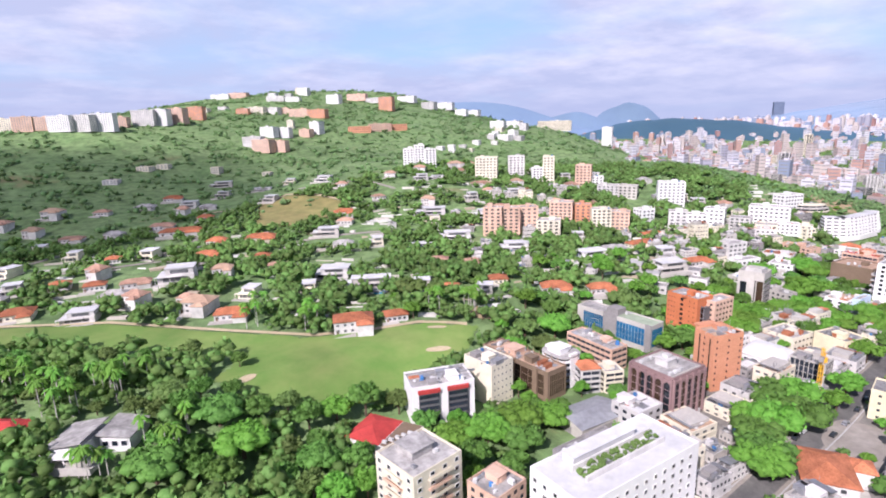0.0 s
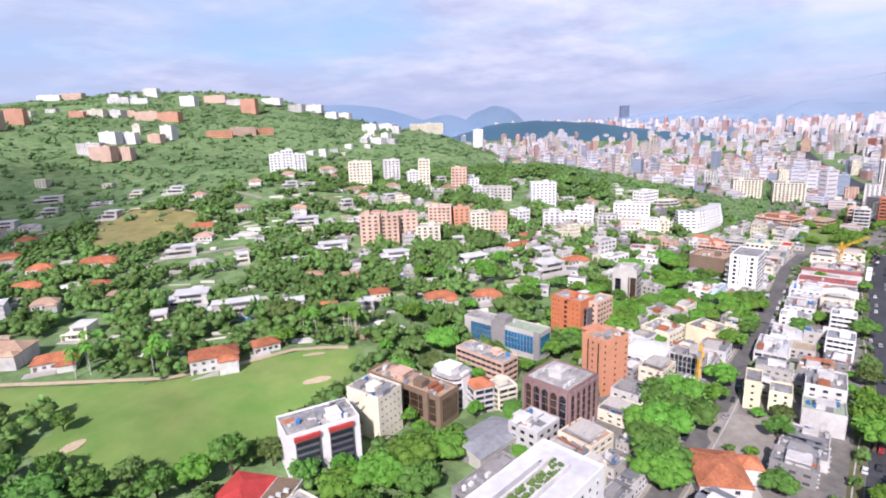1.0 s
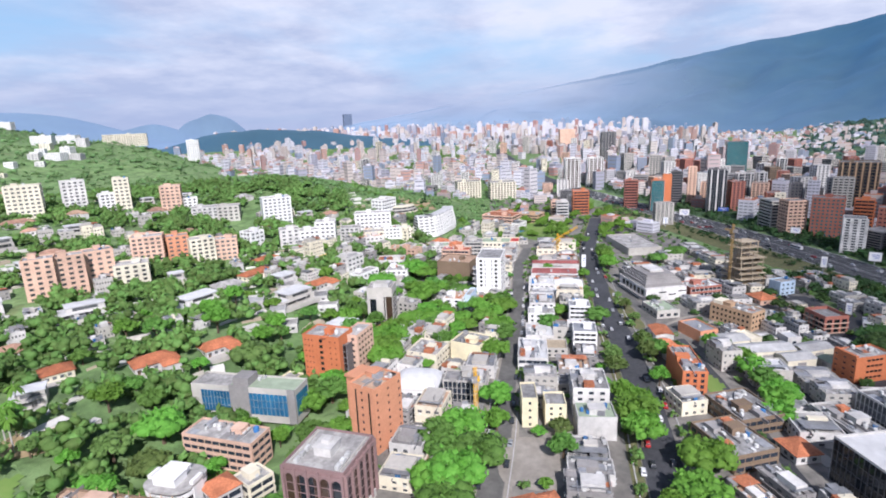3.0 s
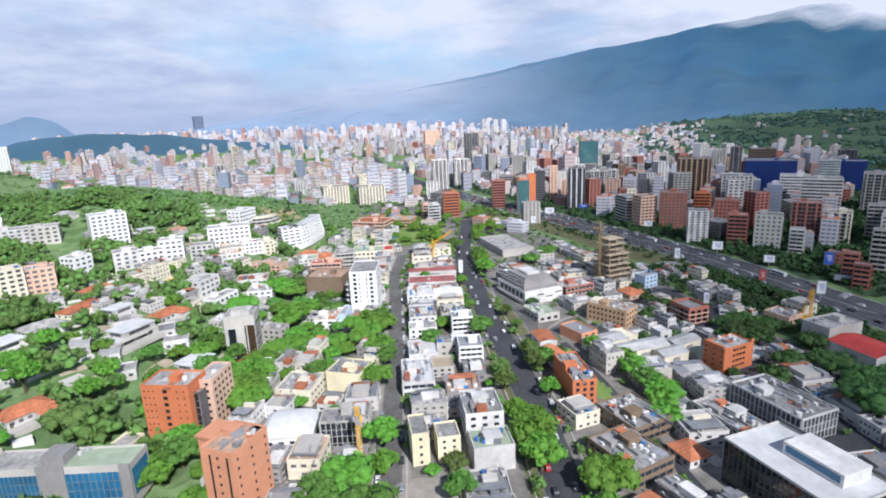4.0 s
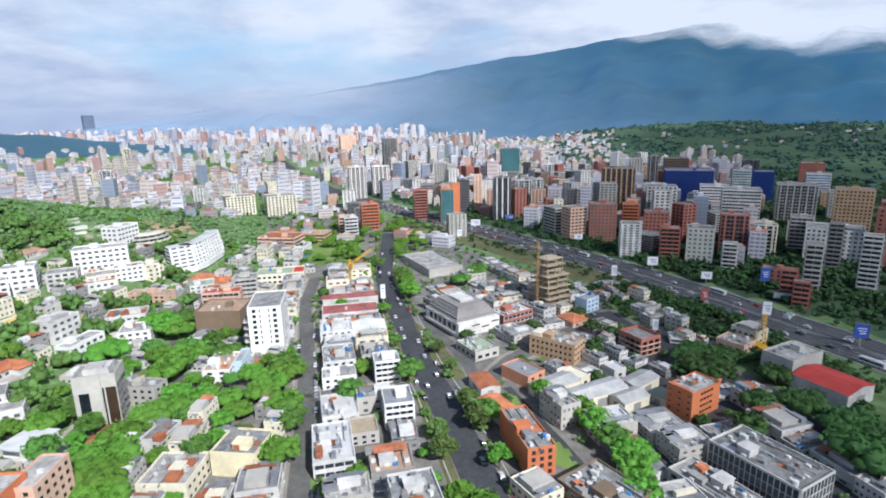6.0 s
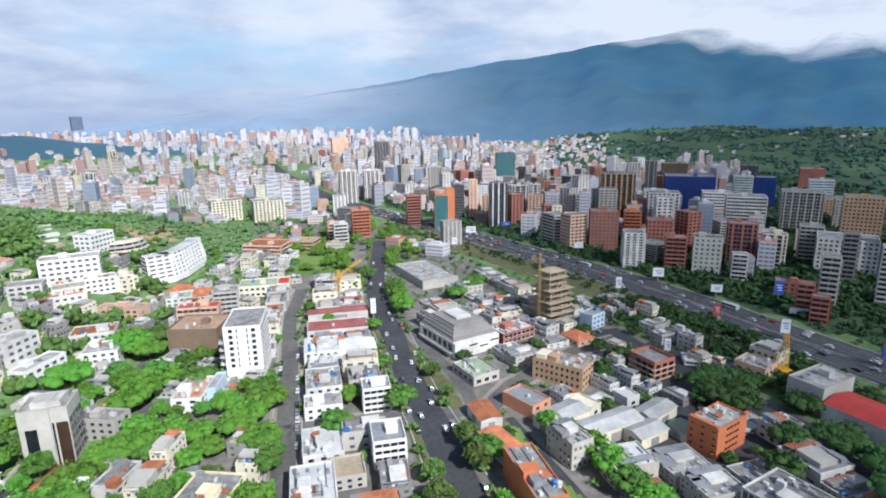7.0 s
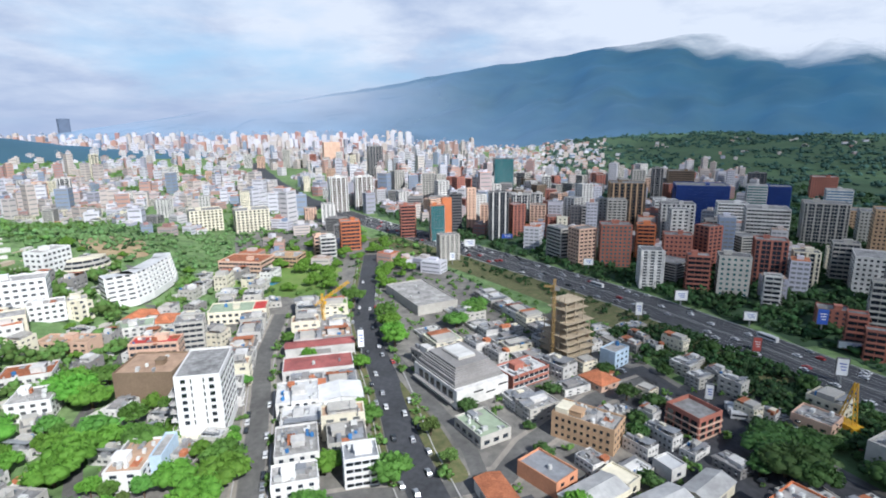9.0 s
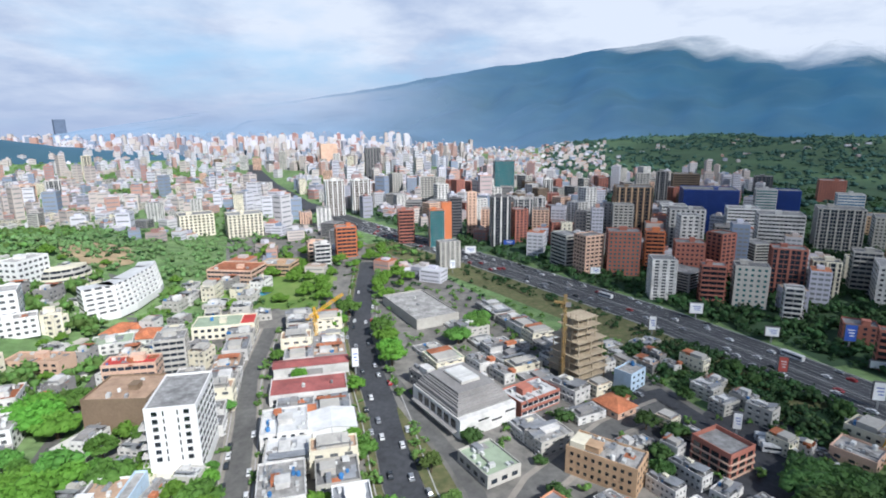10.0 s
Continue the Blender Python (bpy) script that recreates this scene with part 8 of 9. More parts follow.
KINDS = []
for k, (r, t, base, lumps) in enumerate(((5.0, 5.0, 2.6, 16), (4.2, 6.0, 2.8, 15), (6.5, 4.6, 3.0, 22), (3.4, 4.6, 2.0, 12), (7.5, 5.4, 3.4, 26), (4.6, 4.2, 2.4, 14))):
    v, f = crown(k + 1, r, t, int(lumps * 2.2), 1, 420, 0.55)
    KINDS.append((r, base, [fast_mesh("crown", v, f, LEAF[j], True) for j in range(4)], trunk_mesh(k, base + t * 0.6, 0.09 * r, r * 0.5)))


def tree(x, y, kind, scale=1.0, tone=0, label="", name="tree"):
    r, base, crowns, trunk = KINDS[kind]
    ob = thing(name, label or ("broad dark green tree", "bright green leafy street tree", "dusty olive green tree", "tree beside the workshops, leaf darkened as shade")[tone], "tree", x, y, (x * 37 + y * 11) % 360, None, "trees")
    ob.scale = (scale, scale, scale * (0.9 + 0.25 * ((x * 7 + y * 3) % 1)))
    a = new("trunk", trunk)
    b = new("crown", crowns[tone])
    a.parent = b.parent = ob
    b.location.z = base
    TREES.append((x, y, r * scale))
    return ob


TREES = []


def tree_room(x, y, r):
    return all((x - a) ** 2 + (y - b) ** 2 > (0.8 * (r + q)) ** 2 for a, b, q in TREES)


# retaining walls, steps and paved yards in the villa gardens
rw = random.Random(31)
bm = bmesh.new()
made = 0
for k in range(9000):
    x, y = (rw.uniform(-110, 430), rw.uniform(200, 500)) if made < 190 else (rw.uniform(300, 640), rw.uniform(110, 300))
    if in_golf(x, y, 6) or inside(x, y, FIELD_LINE) or y < 330 - 0.55 * x and x < 150 or not clear(x, y, 3.5):
        continue
    a = math.radians(rw.uniform(-50, 0))
    long, wide, high = rw.uniform(4, 15), rw.choice((0.5, 0.5, 3.5, 5.0)), rw.uniform(0.6, 1.8)
    z = H(x, y)
    box = bmesh.ops.create_cube(bm, size=1.0)["verts"]
    for v in box:
        u, w = v.co.x * long, v.co.y * wide
        v.co = (x + u * math.cos(a) - w * math.sin(a), y + u * math.sin(a) + w * math.cos(a), z + (high if v.co.z > 0 else -1.5))
    occupy(x, y, min(long, 6), 4)
    made += 1
    if made >= 290:
        break
me = bpy.data.meshes.new("garden_walls")
bm.to_mesh(me)
bm.free()
me.materials.append(GARDEN_WALL)
tagged(new("garden_walls", me), "pale plastered retaining walls and paved terraces in villa gardens", "walls", kind="stuff")

# the large trees that stand out one by one
for x, y, k, s, tone in ((119, 141, 4, 1.05, 1), (134, 138, 4, 1.05, 1), (146, 133, 4, 0.9, 1), (108, 146, 2, 1.0, 1), (126, 129, 2, 1.0, 0), (219, 73, 2, 1.3, 0), (208, 78, 2, 1.3, 1), (178, 69, 4, 1.1, 1), (290, 131, 2, 1.2, 1), (298, 134, 4, 1.2, 1), (231, -1, 2, 1.2, 1), (346, 56, 0, 1.1, 0), (261, 73, 0, 1.2, 1), (265, -111, 4, 1.4, 3), (291, -88, 0, 1.1, 3), (298, 151, 2, 1.25, 1), (308, 136, 2, 1.45, 1), (183, 70, 4, 1.1, 0), (194, 78, 2, 1.2, 0), (205, 84, 2, 1.1, 1),
                         (218, 84, 0, 1.3, 0), (236, 82, 2, 1.2, 1), (228, 90, 0, 1.3, 0), (304, 79, 0, 1.25, 1), (255, 18, 0, 1.5, 1), (262, 17, 0, 1.3, 1), (439, 159, 0, 1.5, 1), (446, 166, 2, 1.2, 1),
                         (388, 137, 0, 1.5, 1), (396, 143, 2, 1.1, 1), (403, 136, 0, 1.3, 0), (354, 128, 0, 1.2, 1), (370, 84, 2, 1.1, 1), (360, 90, 2, 1.0, 1), (378, 86, 0, 1.2, 0), (397, 36, 0, 1.0, 0),
                         (474, 18, 0, 1.2, 1), (488, 18, 2, 0.9, 1), (500, 19, 0, 1.2, 1), (515, 20, 0, 1.2, 0), (549, 38, 0, 1.3, 0), (530, 46, 0, 1.2, 1), (303, -35, 0, 1.2, 1), (294, -36, 0, 1.1, 0),
                         (283, -39, 2, 1.0, 1), (276, -35, 0, 1.1, 1), (266, -33, 0, 1.0, 1), (314, -32, 0, 1.1, 1), (324, -28, 0, 1.0, 0), (333, -24, 3, 1.1, 1), (282, -122, 4, 1.2, 3), (272, -128, 2, 1.2, 3),
                         (338, -100, 2, 1.2, 3), (330, -104, 0, 1.2, 3), (509, -33, 4, 1.0, 0), (495, -20, 2, 1.0, 0), (520, -38, 2, 1.0, 0), (213, 4, 2, 1.1, 1), (203, 2, 0, 1.3, 1), (194, 1, 2, 1.0, 1),
                         (240, 148, 0, 1.3, 1), (252, 142, 0, 1.3, 0), (250, 155, 0, 1.2, 0), (262, 146, 0, 1.1, 1), (222, 136, 0, 1.1, 0), (230, 45, 3, 1.2, 0), (243, 70, 3, 1.2, 1), (320, 104, 3, 1.0, 1)):
    tree(x, y, k, s * 1.22, tone)
for x, y, k, s, tone in ((449, 163, 4, 1.1, 1), (433, 150, 2, 1.15, 1), (456, 152, 2, 1.0, 0), (379, 140, 2, 1.1, 1), (398, 131, 0, 1.2, 1), (341, 132, 4, 0.95, 1), (333, 136, 2, 0.9, 1), (348, 126, 2, 1.0, 1), (341, 82, 2, 1.05, 1),
                         (327, 79, 0, 1.25, 0), (352, 93, 2, 1.0, 1), (351, 106, 2, 0.85, 1), (356, 117, 0, 1.0, 1), (326, 138, 2, 1.1, 1), (314, 146, 2, 1.05, 1), (360, 30, 0, 1.25, 0), (385, 12.5, 3, 0.9, 2), (366, 9, 3, 0.8, 2),
                         (329, 8.6, 3, 1.1, 2), (314, 7.6, 3, 1.2, 2), (318, 3.5, 0, 1.1, 0), (290, 5.6, 3, 1.0, 1), (310, 23.6, 3, 1.0, 2), (298, 23.4, 3, 1.2, 2), (271, 22.6, 3, 1.2, 1), (279, 53, 3, 0.9, 1), (242, 17.6, 0, 1.25, 1), (207, 13, 3, 1.1, 1)):
    tree(x, y, k, s * 1.2, tone)
for x, y, k, s in ((346, -100, 4, 1.2), (339, -108, 2, 1.2), (353, -108, 4, 1.1), (346, -115, 2, 1.2), (318, -118, 4, 1.2), (306, -104, 2, 1.2), (300, -118, 4, 1.3), (326, -128, 2, 1.1), (296, -134, 4, 1.3), (312, -136, 2, 1.2), (344, -112, 0, 1.2), (350, -120, 2, 1.0), (340, -92, 0, 1.0),
                   (404, -80, 0, 1.1), (396, -74, 0, 1.0), (388, -68, 2, 0.9), (380, -62, 0, 1.1), (420, -76, 0, 0.9), (430, -90, 0, 1.0), (352, -66, 0, 1.0), (360, -72, 0, 1.1), (366, -62, 3, 1.2)):
    if 334 < x < 358 and -119 < y < -93 or clear(x, y, 1.0):
        tree(x, y, k, s, 3)
rt = random.Random(8)


def scatter(x0, x1, y0, y1, count, sizes=(0.7, 1.3), tones=(0, 0, 1, 2), skip=None, tries=12, mass=None):
    made = 0
    for k in range(count * tries):
        x, y = rt.uniform(x0, x1), rt.uniform(y0, y1)
        kind, s = rt.randrange(6), rt.uniform(*sizes)
        r = KINDS[kind][0] * s
        if skip and skip(x, y) or not clear(x, y, r * 0.42) or not tree_room(x, y, r):
            continue
        if mass is None:
            tree(x, y, kind, s, rt.choice(tones))
        else:
            mass.append((x, y, s))
            TREES.append((x, y, r))
        made += 1
        if made >= count:
            break


scatter(10, 125, 120, 222, 40, (1.0, 1.7), skip=lambda x, y: in_golf(x, y, 4) or x + y < 200)
scatter(150, 340, 165, 270, 34, (0.9, 1.6), (1, 1, 0, 2), skip=lambda x, y: in_golf(x, y, 5))
scatter(210, 520, 28, 130, 36, (0.5, 1.1), (1, 1, 0, 2), tries=60)
far_spots, dark_spots = [], []
scatter(220, 480, -160, 5, 36, (0.5, 1.2), tries=60, mass=dark_spots)
scatter(-80, 70, 215, 330, 20, (0.7, 1.1), (2, 2, 0), skip=lambda x, y: not (225 - 0.9 * x < y < 300 - 0.9 * x))
scatter(330, 660, 90, 260, 34, (0.6, 1.2), tries=30, mass=far_spots)
scatter(120, 200, 20, 60, 10, (0.7, 1.2), (0, 1))
scatter(310, 430, 95, 178, 26, (0.9, 1.5), (1, 1, 0), tries=60)
scatter(560, 740, -10, 128, 46, (0.8, 1.4), tries=40, mass=far_spots)
scatter(140, 250, 112, 175, 26, (0.6, 1.1), (1, 0, 1), tries=40)


def woodland(name, label, spots, variants, material):
    """Many trees that nobody could count, as one mass of leaf clumps."""
    V, F, n = [], [], 0
    rng = np.random.default_rng(9)
    for x, y, s in spots:
        v, f = variants[rng.integers(len(variants))]
        a = rng.uniform(0, 6.28)
        c, q = math.cos(a), math.sin(a)
        w = np.empty_like(v)
        w[:, 0], w[:, 1], w[:, 2] = (v[:, 0] * c - v[:, 1] * q) * s + x, (v[:, 0] * q + v[:, 1] * c) * s + y, v[:, 2] * s * rng.uniform(0.8, 1.25) + H(x, y)
        V.append(w)
        F.append(f + n)
        n += len(v)
    tagged(new(name, fast_mesh(name, np.vstack(V), np.vstack(F), material, True)), label, "trees", kind="stuff")


near_kinds = [crown(40 + k, 4.6, 6.0, 7, 1, 18, 0.85) for k in range(5)]
grove_kinds = [crown(50 + k, 5.2, 6.5, 26, 1, 180, 0.6) for k in range(4)]
mid_kinds = [crown(60 + k, 6.5, 6.0, 3, 1, 9, 1.5) for k in range(5)]
scrub_kinds = [crown(70 + k, 7.0, 4.2, 3, 1, 6, 1.3) for k in range(5)]
far_kinds = [crown(80 + k, 11.0, 7.0, 2, 1, 2, 1.8) for k in range(4)]
spots = []
for k in range(26000):
    x, y = rt.uniform(-120, 620), rt.uniform(150, 570)
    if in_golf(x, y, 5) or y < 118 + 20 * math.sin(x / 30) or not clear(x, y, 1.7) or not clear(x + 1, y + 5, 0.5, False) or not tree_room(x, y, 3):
        continue
    if inside(x, y, FIELD_LINE) or noise.noise((x / 45, y / 45, 1.7)) < (-0.42 if y < 300 else -0.22):
        continue
    spots.append((x, y, rt.uniform(0.85, 1.85) if y < 400 else rt.uniform(0.55, 1.6)))
    if len(spots) >= 3500:
        break
for k in range(6000):
    x, y = rt.uniform(-110, 125), rt.uniform(95, 330)
    if in_golf(x, y, 4) or not clear(x, y, 1.5) or y > 330 - 0.85 * x or y > 215 and y > 285 - x or not tree_room(x, y, 2):
        continue
    spots.append((x, y, rt.uniform(0.7, 1.3)))
    if len(spots) >= 4100:
        break
woodland("block_trees", "leafy green trees between the town blocks", far_spots, grove_kinds, LEAF[1])
woodland("workshop_trees", "trees between the workshops, leaf darkened as shade", dark_spots, grove_kinds, LEAF[3])
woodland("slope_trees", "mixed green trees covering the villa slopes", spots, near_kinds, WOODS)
spots = []
for k in range(26000):
    x, y = rt.uniform(-130, 1180), rt.uniform(520, 1640)
    if H(x, y) < 12 or not clear(x, y, 4.0, False) or noise.noise((x / 90, y / 90, 5.0)) < -0.45:
        continue
    spots.append((x, y, rt.choice((0.45, 0.6, 0.7, 0.9, 1.25))))
    if len(spots) >= 5200:
        break
for k in range(4000):
    x, y = rt.uniform(540, 800), rt.uniform(250, 520)
    if H(x, y) > 16 and clear(x, y, 4.0):
        spots.append((x, y, rt.uniform(0.4, 0.9)))
        if len(spots) >= 6000:
            break
for k in range(5000):
    x, y = rt.uniform(545, 880), rt.uniform(128, 430)
    if clear(x, y, 2.5):
        spots.append((x, y, rt.uniform(0.4, 0.95)))
        if len(spots) >= 6800:
            break
woodland("hill_woods", "green scrub woodland on the ridge", spots, scrub_kinds, HILL_LEAF)
spots = []
for k in range(40000):
    x, y = rt.uniform(330, 1150), rt.uniform(-760, 60)
    if not beyond(x, y, 22) or not clear(x, y, 1.2):
        continue
    spots.append((x, y, rt.uniform(0.6, 1.15)))
    if len(spots) >= 3000:
        break
for k in range(4000):
    x, y = rt.uniform(560, 1500), rt.uniform(-120, 520)
    if not beyond(x, y, -30) and clear(x, y, 3.0) and rt.random() < 0.6:
        spots.append((x, y, rt.uniform(0.35, 0.7)))
        if len(spots) >= 3800:
            break
for k in range(9000):
    x, y = rt.uniform(330, 640), rt.uniform(-430, -120)
    if not beyond(x, y, 20) or not clear(x, y, 0.8):
        continue
    spots.append((x, y, rt.uniform(0.5, 0.95)))
    if len(spots) >= 4900:
        break
woodland("valley_woods", "trees between the towers beyond the motorway, leaf darkened as shade", spots, mid_kinds, PARKLAND)
spots = []
for k in range(40000):
    x, y = rt.uniform(700, 2900), rt.uniform(-2500, -100)
    if noise.noise((x / 170, y / 170, 8.0)) < -0.25 or y > -0.36 * (x - 200) + 60 * noise.noise((x / 200, y / 200, 2)) or y < -1.6 * x or not clear(x, y, 4.0, False):
        continue
    spots.append((x, y, rt.uniform(0.7, 1.5)))
    if len(spots) >= 4600:
        break
for k in range(9000):
    x, y = rt.uniform(1300, 1800), rt.uniform(900, 1700)
    if H(x, y) > 12 and y > 1500 and clear(x, y, 4.0, False):
        spots.append((x, y, rt.uniform(1.3, 2.2)))
        if len(spots) >= 5000:
            break
woodland("far_woods", "parkland trees under the mountain, haze put into their colour", spots, far_kinds, FARWOOD)
# the planted river bank beside the motorway
spots = []
for a, b in zip(MOTORWAY, MOTORWAY[1:8]):
    a, b = Vector(a), Vector(b)
    d = (b - a).normalized()
    s = Vector((-d.y, d.x))
    for k in range(int((b - a).length / 2.2)):
        for lo, hi in ((20, 34), (24, 38), (-22, -34)):
            if rt.random() < 0.6:
                p = a.lerp(b, rt.random()) + s * rt.uniform(lo, hi)
                if clear(p.x, p.y, 1.5):
                    spots.append((p.x, p.y, rt.uniform(0.25, 0.6)))
for k in range(3000):
    x, y = rt.uniform(320, 470), rt.uniform(-165, -96)
    if clear(x, y, 1.2) and not beyond(x, y, -24) and (y < 0.34 * x - 252 or rt.random() < 0.05):
        spots.append((x, y, rt.uniform(0.4, 1.0)))
        if len(spots) > 760:
            break
woodland("river_bank_trees", "trees and scrub along the river bank, leaf darkened as shade", spots, near_kinds, PARKLAND)
# small trees and shrubs in the yards and along the streets of the town
spots = []
for k in range(9000):
    x, y = rt.uniform(150, 600), rt.uniform(-150, 150)
    if beyond(x, y, -60) or not clear(x, y, 0.9) or not tree_room(x, y, 1.0):
        continue
    spots.append((x, y, rt.uniform(0.22, 0.62)))
    if len(spots) >= 420:
        break
for pts, off in ((AVENUE, 9.2), (AVENUE, -9.0), (STREET, -6.6)):
    for a, b in zip(pts[1:], pts[2:]):
        a, b = Vector(a), Vector(b)
        d = (b - a).normalized()
        for k in range(int((b - a).length / 7)):
            p = a.lerp(b, rt.random()) + Vector((-d.y, d.x)) * (off + rt.uniform(-0.8, 0.8))
            if rt.random() < 0.8:
                spots.append((p.x, p.y, rt.uniform(0.3, 0.72)))
woodland("yard_trees", "bright green shrubs and small trees in town yards", spots, near_kinds, WOODS)
spots = []
for k in range(12000):
    x, y = rt.uniform(640, 2100), rt.uniform(-150, 900)
    if beyond(x, y, -40) or noise.noise((x / 130, y / 130, 4.2)) > -0.05 or not clear(x, y, 3.0) or y > 0.6 * x:
        continue
    spots.append((x, y, rt.uniform(0.5, 1.1)))
    if len(spots) >= 900:
        break
woodland("city_trees", "green trees between the buildings of the far city", spots, mid_kinds, WOODS)

# ---- vehicles ----
def car_body(bm):
    """A hatchback: a long bevelled lower body and a tapered cabin."""
    def loft(levels):
        rings = [[bm.verts.new((sx * a + ox, sy * b, z)) for sx, sy in ((-1, -1), (1, -1), (1, 1), (-1, 1))] for a, b, z, ox in levels]
        for lo, hi in zip(rings, rings[1:]):
            for k in range(4):
                bm.faces.new((lo[k], lo[(k + 1) % 4], hi[(k + 1) % 4], hi[k]))
        bm.faces.new(rings[-1])
    for wx in (-1.3, 1.3):
        for wy in (-0.78, 0.78):
            add_box(bm, wx - 0.3, wy - 0.1, 0.0, wx + 0.3, wy + 0.1, 0.55, 1)
    loft(((2.05, 0.82, 0.28, 0), (2.15, 0.88, 0.5, 0), (2.1, 0.86, 0.85, 0), (1.35, 0.8, 0.98, -0.25), (0.95, 0.68, 1.46, -0.3), (0.8, 0.6, 1.5, -0.3)))


def car_glass(bm):
    for s in (-1, 1):
        q = [bm.verts.new(p) for p in ((-1.35, s * 0.82, 1.0), (0.85, s * 0.82, 1.0), (0.5, s * 0.74, 1.38), (-1.1, s * 0.74, 1.38))]
        bm.faces.new(q)
    for x0, x1 in ((1.12, 0.68), (-1.62, -1.27)):
        q = [bm.verts.new(p) for p in ((x0, -0.7, 1.0), (x0, 0.7, 1.0), (x1, 0.62, 1.42), (x1, -0.62, 1.42))]
        bm.faces.new(q)


def wheel_shape(bm):
    ring = [[bm.verts.new((0.32 * math.cos(a * 0.785), y, 0.32 + 0.32 * math.sin(a * 0.785))) for a in range(8)] for y in (-0.1, 0.1)]
    for k in range(8):
        bm.faces.new((ring[0][k], ring[0][(k + 1) % 8], ring[1][(k + 1) % 8], ring[1][k]))
    bm.faces.new(ring[0])
    bm.faces.new(ring[1][::-1])


COLOURS = ("white", "silver", "dark grey", "red")


def car(x, y, rot, paint, lift=0.17):
    ob = thing("car", COLOURS[paint] + " passenger car on the asphalt", "car", x, y, rot, None, "cars", lift)
    shared_part("car_body", car_body, "body", [CARS[paint], TYRE], ob, 0, 0, 0)
    shared_part("car_glass", car_glass, "window", GLASS, ob, 0, 0, 0)
    return ob


def bus_body(bm):
    add_box(bm, -5.5, -1.25, 0.4, 5.5, 1.25, 2.9)
    add_box(bm, -5.3, -1.15, 2.9, 5.3, 1.15, 3.1)
    add_box(bm, -2.5, -0.7, 3.1, 0.5, 0.7, 3.35)


def bus(x, y, rot, lift=0.17):
    ob = thing("bus", "white coach with dark side windows", "bus", x, y, rot, None, "buses", lift)
    shared_part("bus_body", bus_body, "body", CARS[0], ob, 0, 0, 0)
    for s in (-1, 1):
        shared_part("bus_glass", lambda b: add_box(b, -5.0, -0.02, 1.5, 5.0, 0.02, 2.45), "window", GLASS, ob, 0, s * 1.26, 0)
        for wx in (-3.6, 3.4):
            shared_part("wheel", wheel_shape, "wheel", TYRE, ob, wx, s * 1.1, 0, 1.5, 1.5, 1.5)
    return ob


rc = random.Random(17)


def along(points, offset, s):
    """A place and heading s metres along a line of plan points, offset to its side."""
    for a, b in zip(points, points[1:]):
        a, b = Vector(a), Vector(b)
        if s <= (b - a).length:
            d = (b - a).normalized()
            p = a + d * s + Vector((-d.y, d.x)) * offset
            return p.x, p.y, math.degrees(math.atan2(d.y, d.x))
        s -= (b - a).length
    return None


for lane in (-15, -11.5, -8, -4.5, 4.5, 8, 11.5, 15):
    s = rc.uniform(140, 170)
    while s < 760:
        got = along(MOTORWAY, lane, s)
        if got and got[0] > 330:
            (bus if rc.random() < 0.05 else lambda a, b, c: car(a, b, c, rc.choice((0, 0, 0, 1, 1, 2, 3))))(*got)
        s += rc.uniform(16, 60) if s < 480 else rc.uniform(12, 40)
for lane in (-7, -3.4, 3.4, 7):
    s = rc.uniform(150, 170)
    while s < 560:
        got = along(AVENUE, lane, s)
        if got and rc.random() < 0.8:
            car(*got, rc.choice((0, 0, 1, 1, 2, 2, 3)))
        s += rc.uniform(8, 34)
for s0, n in ((60, 8), (100, 7), (190, 8), (240, 6)):
    for k in range(n):
        got = along(STREET, rc.choice((-4, 4)), s0 + 6.2 * k)
        if got:
            car(*got, rc.choice((0, 1, 2, 2)))
for k in range(3):
    bus(372 + 3.4 * k, -112 - 1.3 * k, 62, 0.22)
for k in range(16):
    car(358 + 2.9 * (k % 8) + 0.3, -124 + 13 * (k // 8) - 0.9 * (k % 8), 65, rc.choice((0, 1, 2, 2)), 0.22)

for k in range(60):
    x, y = rc.uniform(300, 470), rc.uniform(-140, -60)
    if clear(x, y, 2.2) and not beyond(x, y, -50):
        car(x, y, 22 + rc.choice((0, 90)), rc.choice((0, 1, 2, 2, 3)), 0.1)

# ---- lane paint and kerbs ----
paint = new("lane_marking")
tagged(paint, "white painted lane lines on the asphalt", "road marking", kind="structure")
for pts, offs, z in ((MOTORWAY, (-17.2, -13.2, -9.7, -6.2, -2.2, 2.2, 6.2, 9.7, 13.2, 17.2), 0.19),):
    for o in offs:
        line = [along(pts, o, s) for s in range(0, 760, 12)]
        line = [p[:2] for p in line if p]
        ribbon("lane_line", line, 0.16, z, LANE, parent=paint, every=12)
kerb = new("kerb")
tagged(kerb, "pale concrete kerbs and median of the roads", "kerb", kind="structure")
for pts, offs in ((MOTORWAY, (-18.4, 0, 18.4)), (AVENUE, (-9.7, 9.7)), (STREET, (-5.7, 5.7))):
    for o in offs:
        line = [along(pts, o, s) for s in range(0, 900, 15)]
        line = [p[:2] for p in line if p]
        ob = ribbon("kerb_stone", line, 0.45, 0.32, KERB, parent=kerb, every=15)
        m = ob.modifiers.new("thick", "SOLIDIFY")
        m.thickness, m.offset = 0.4, -1


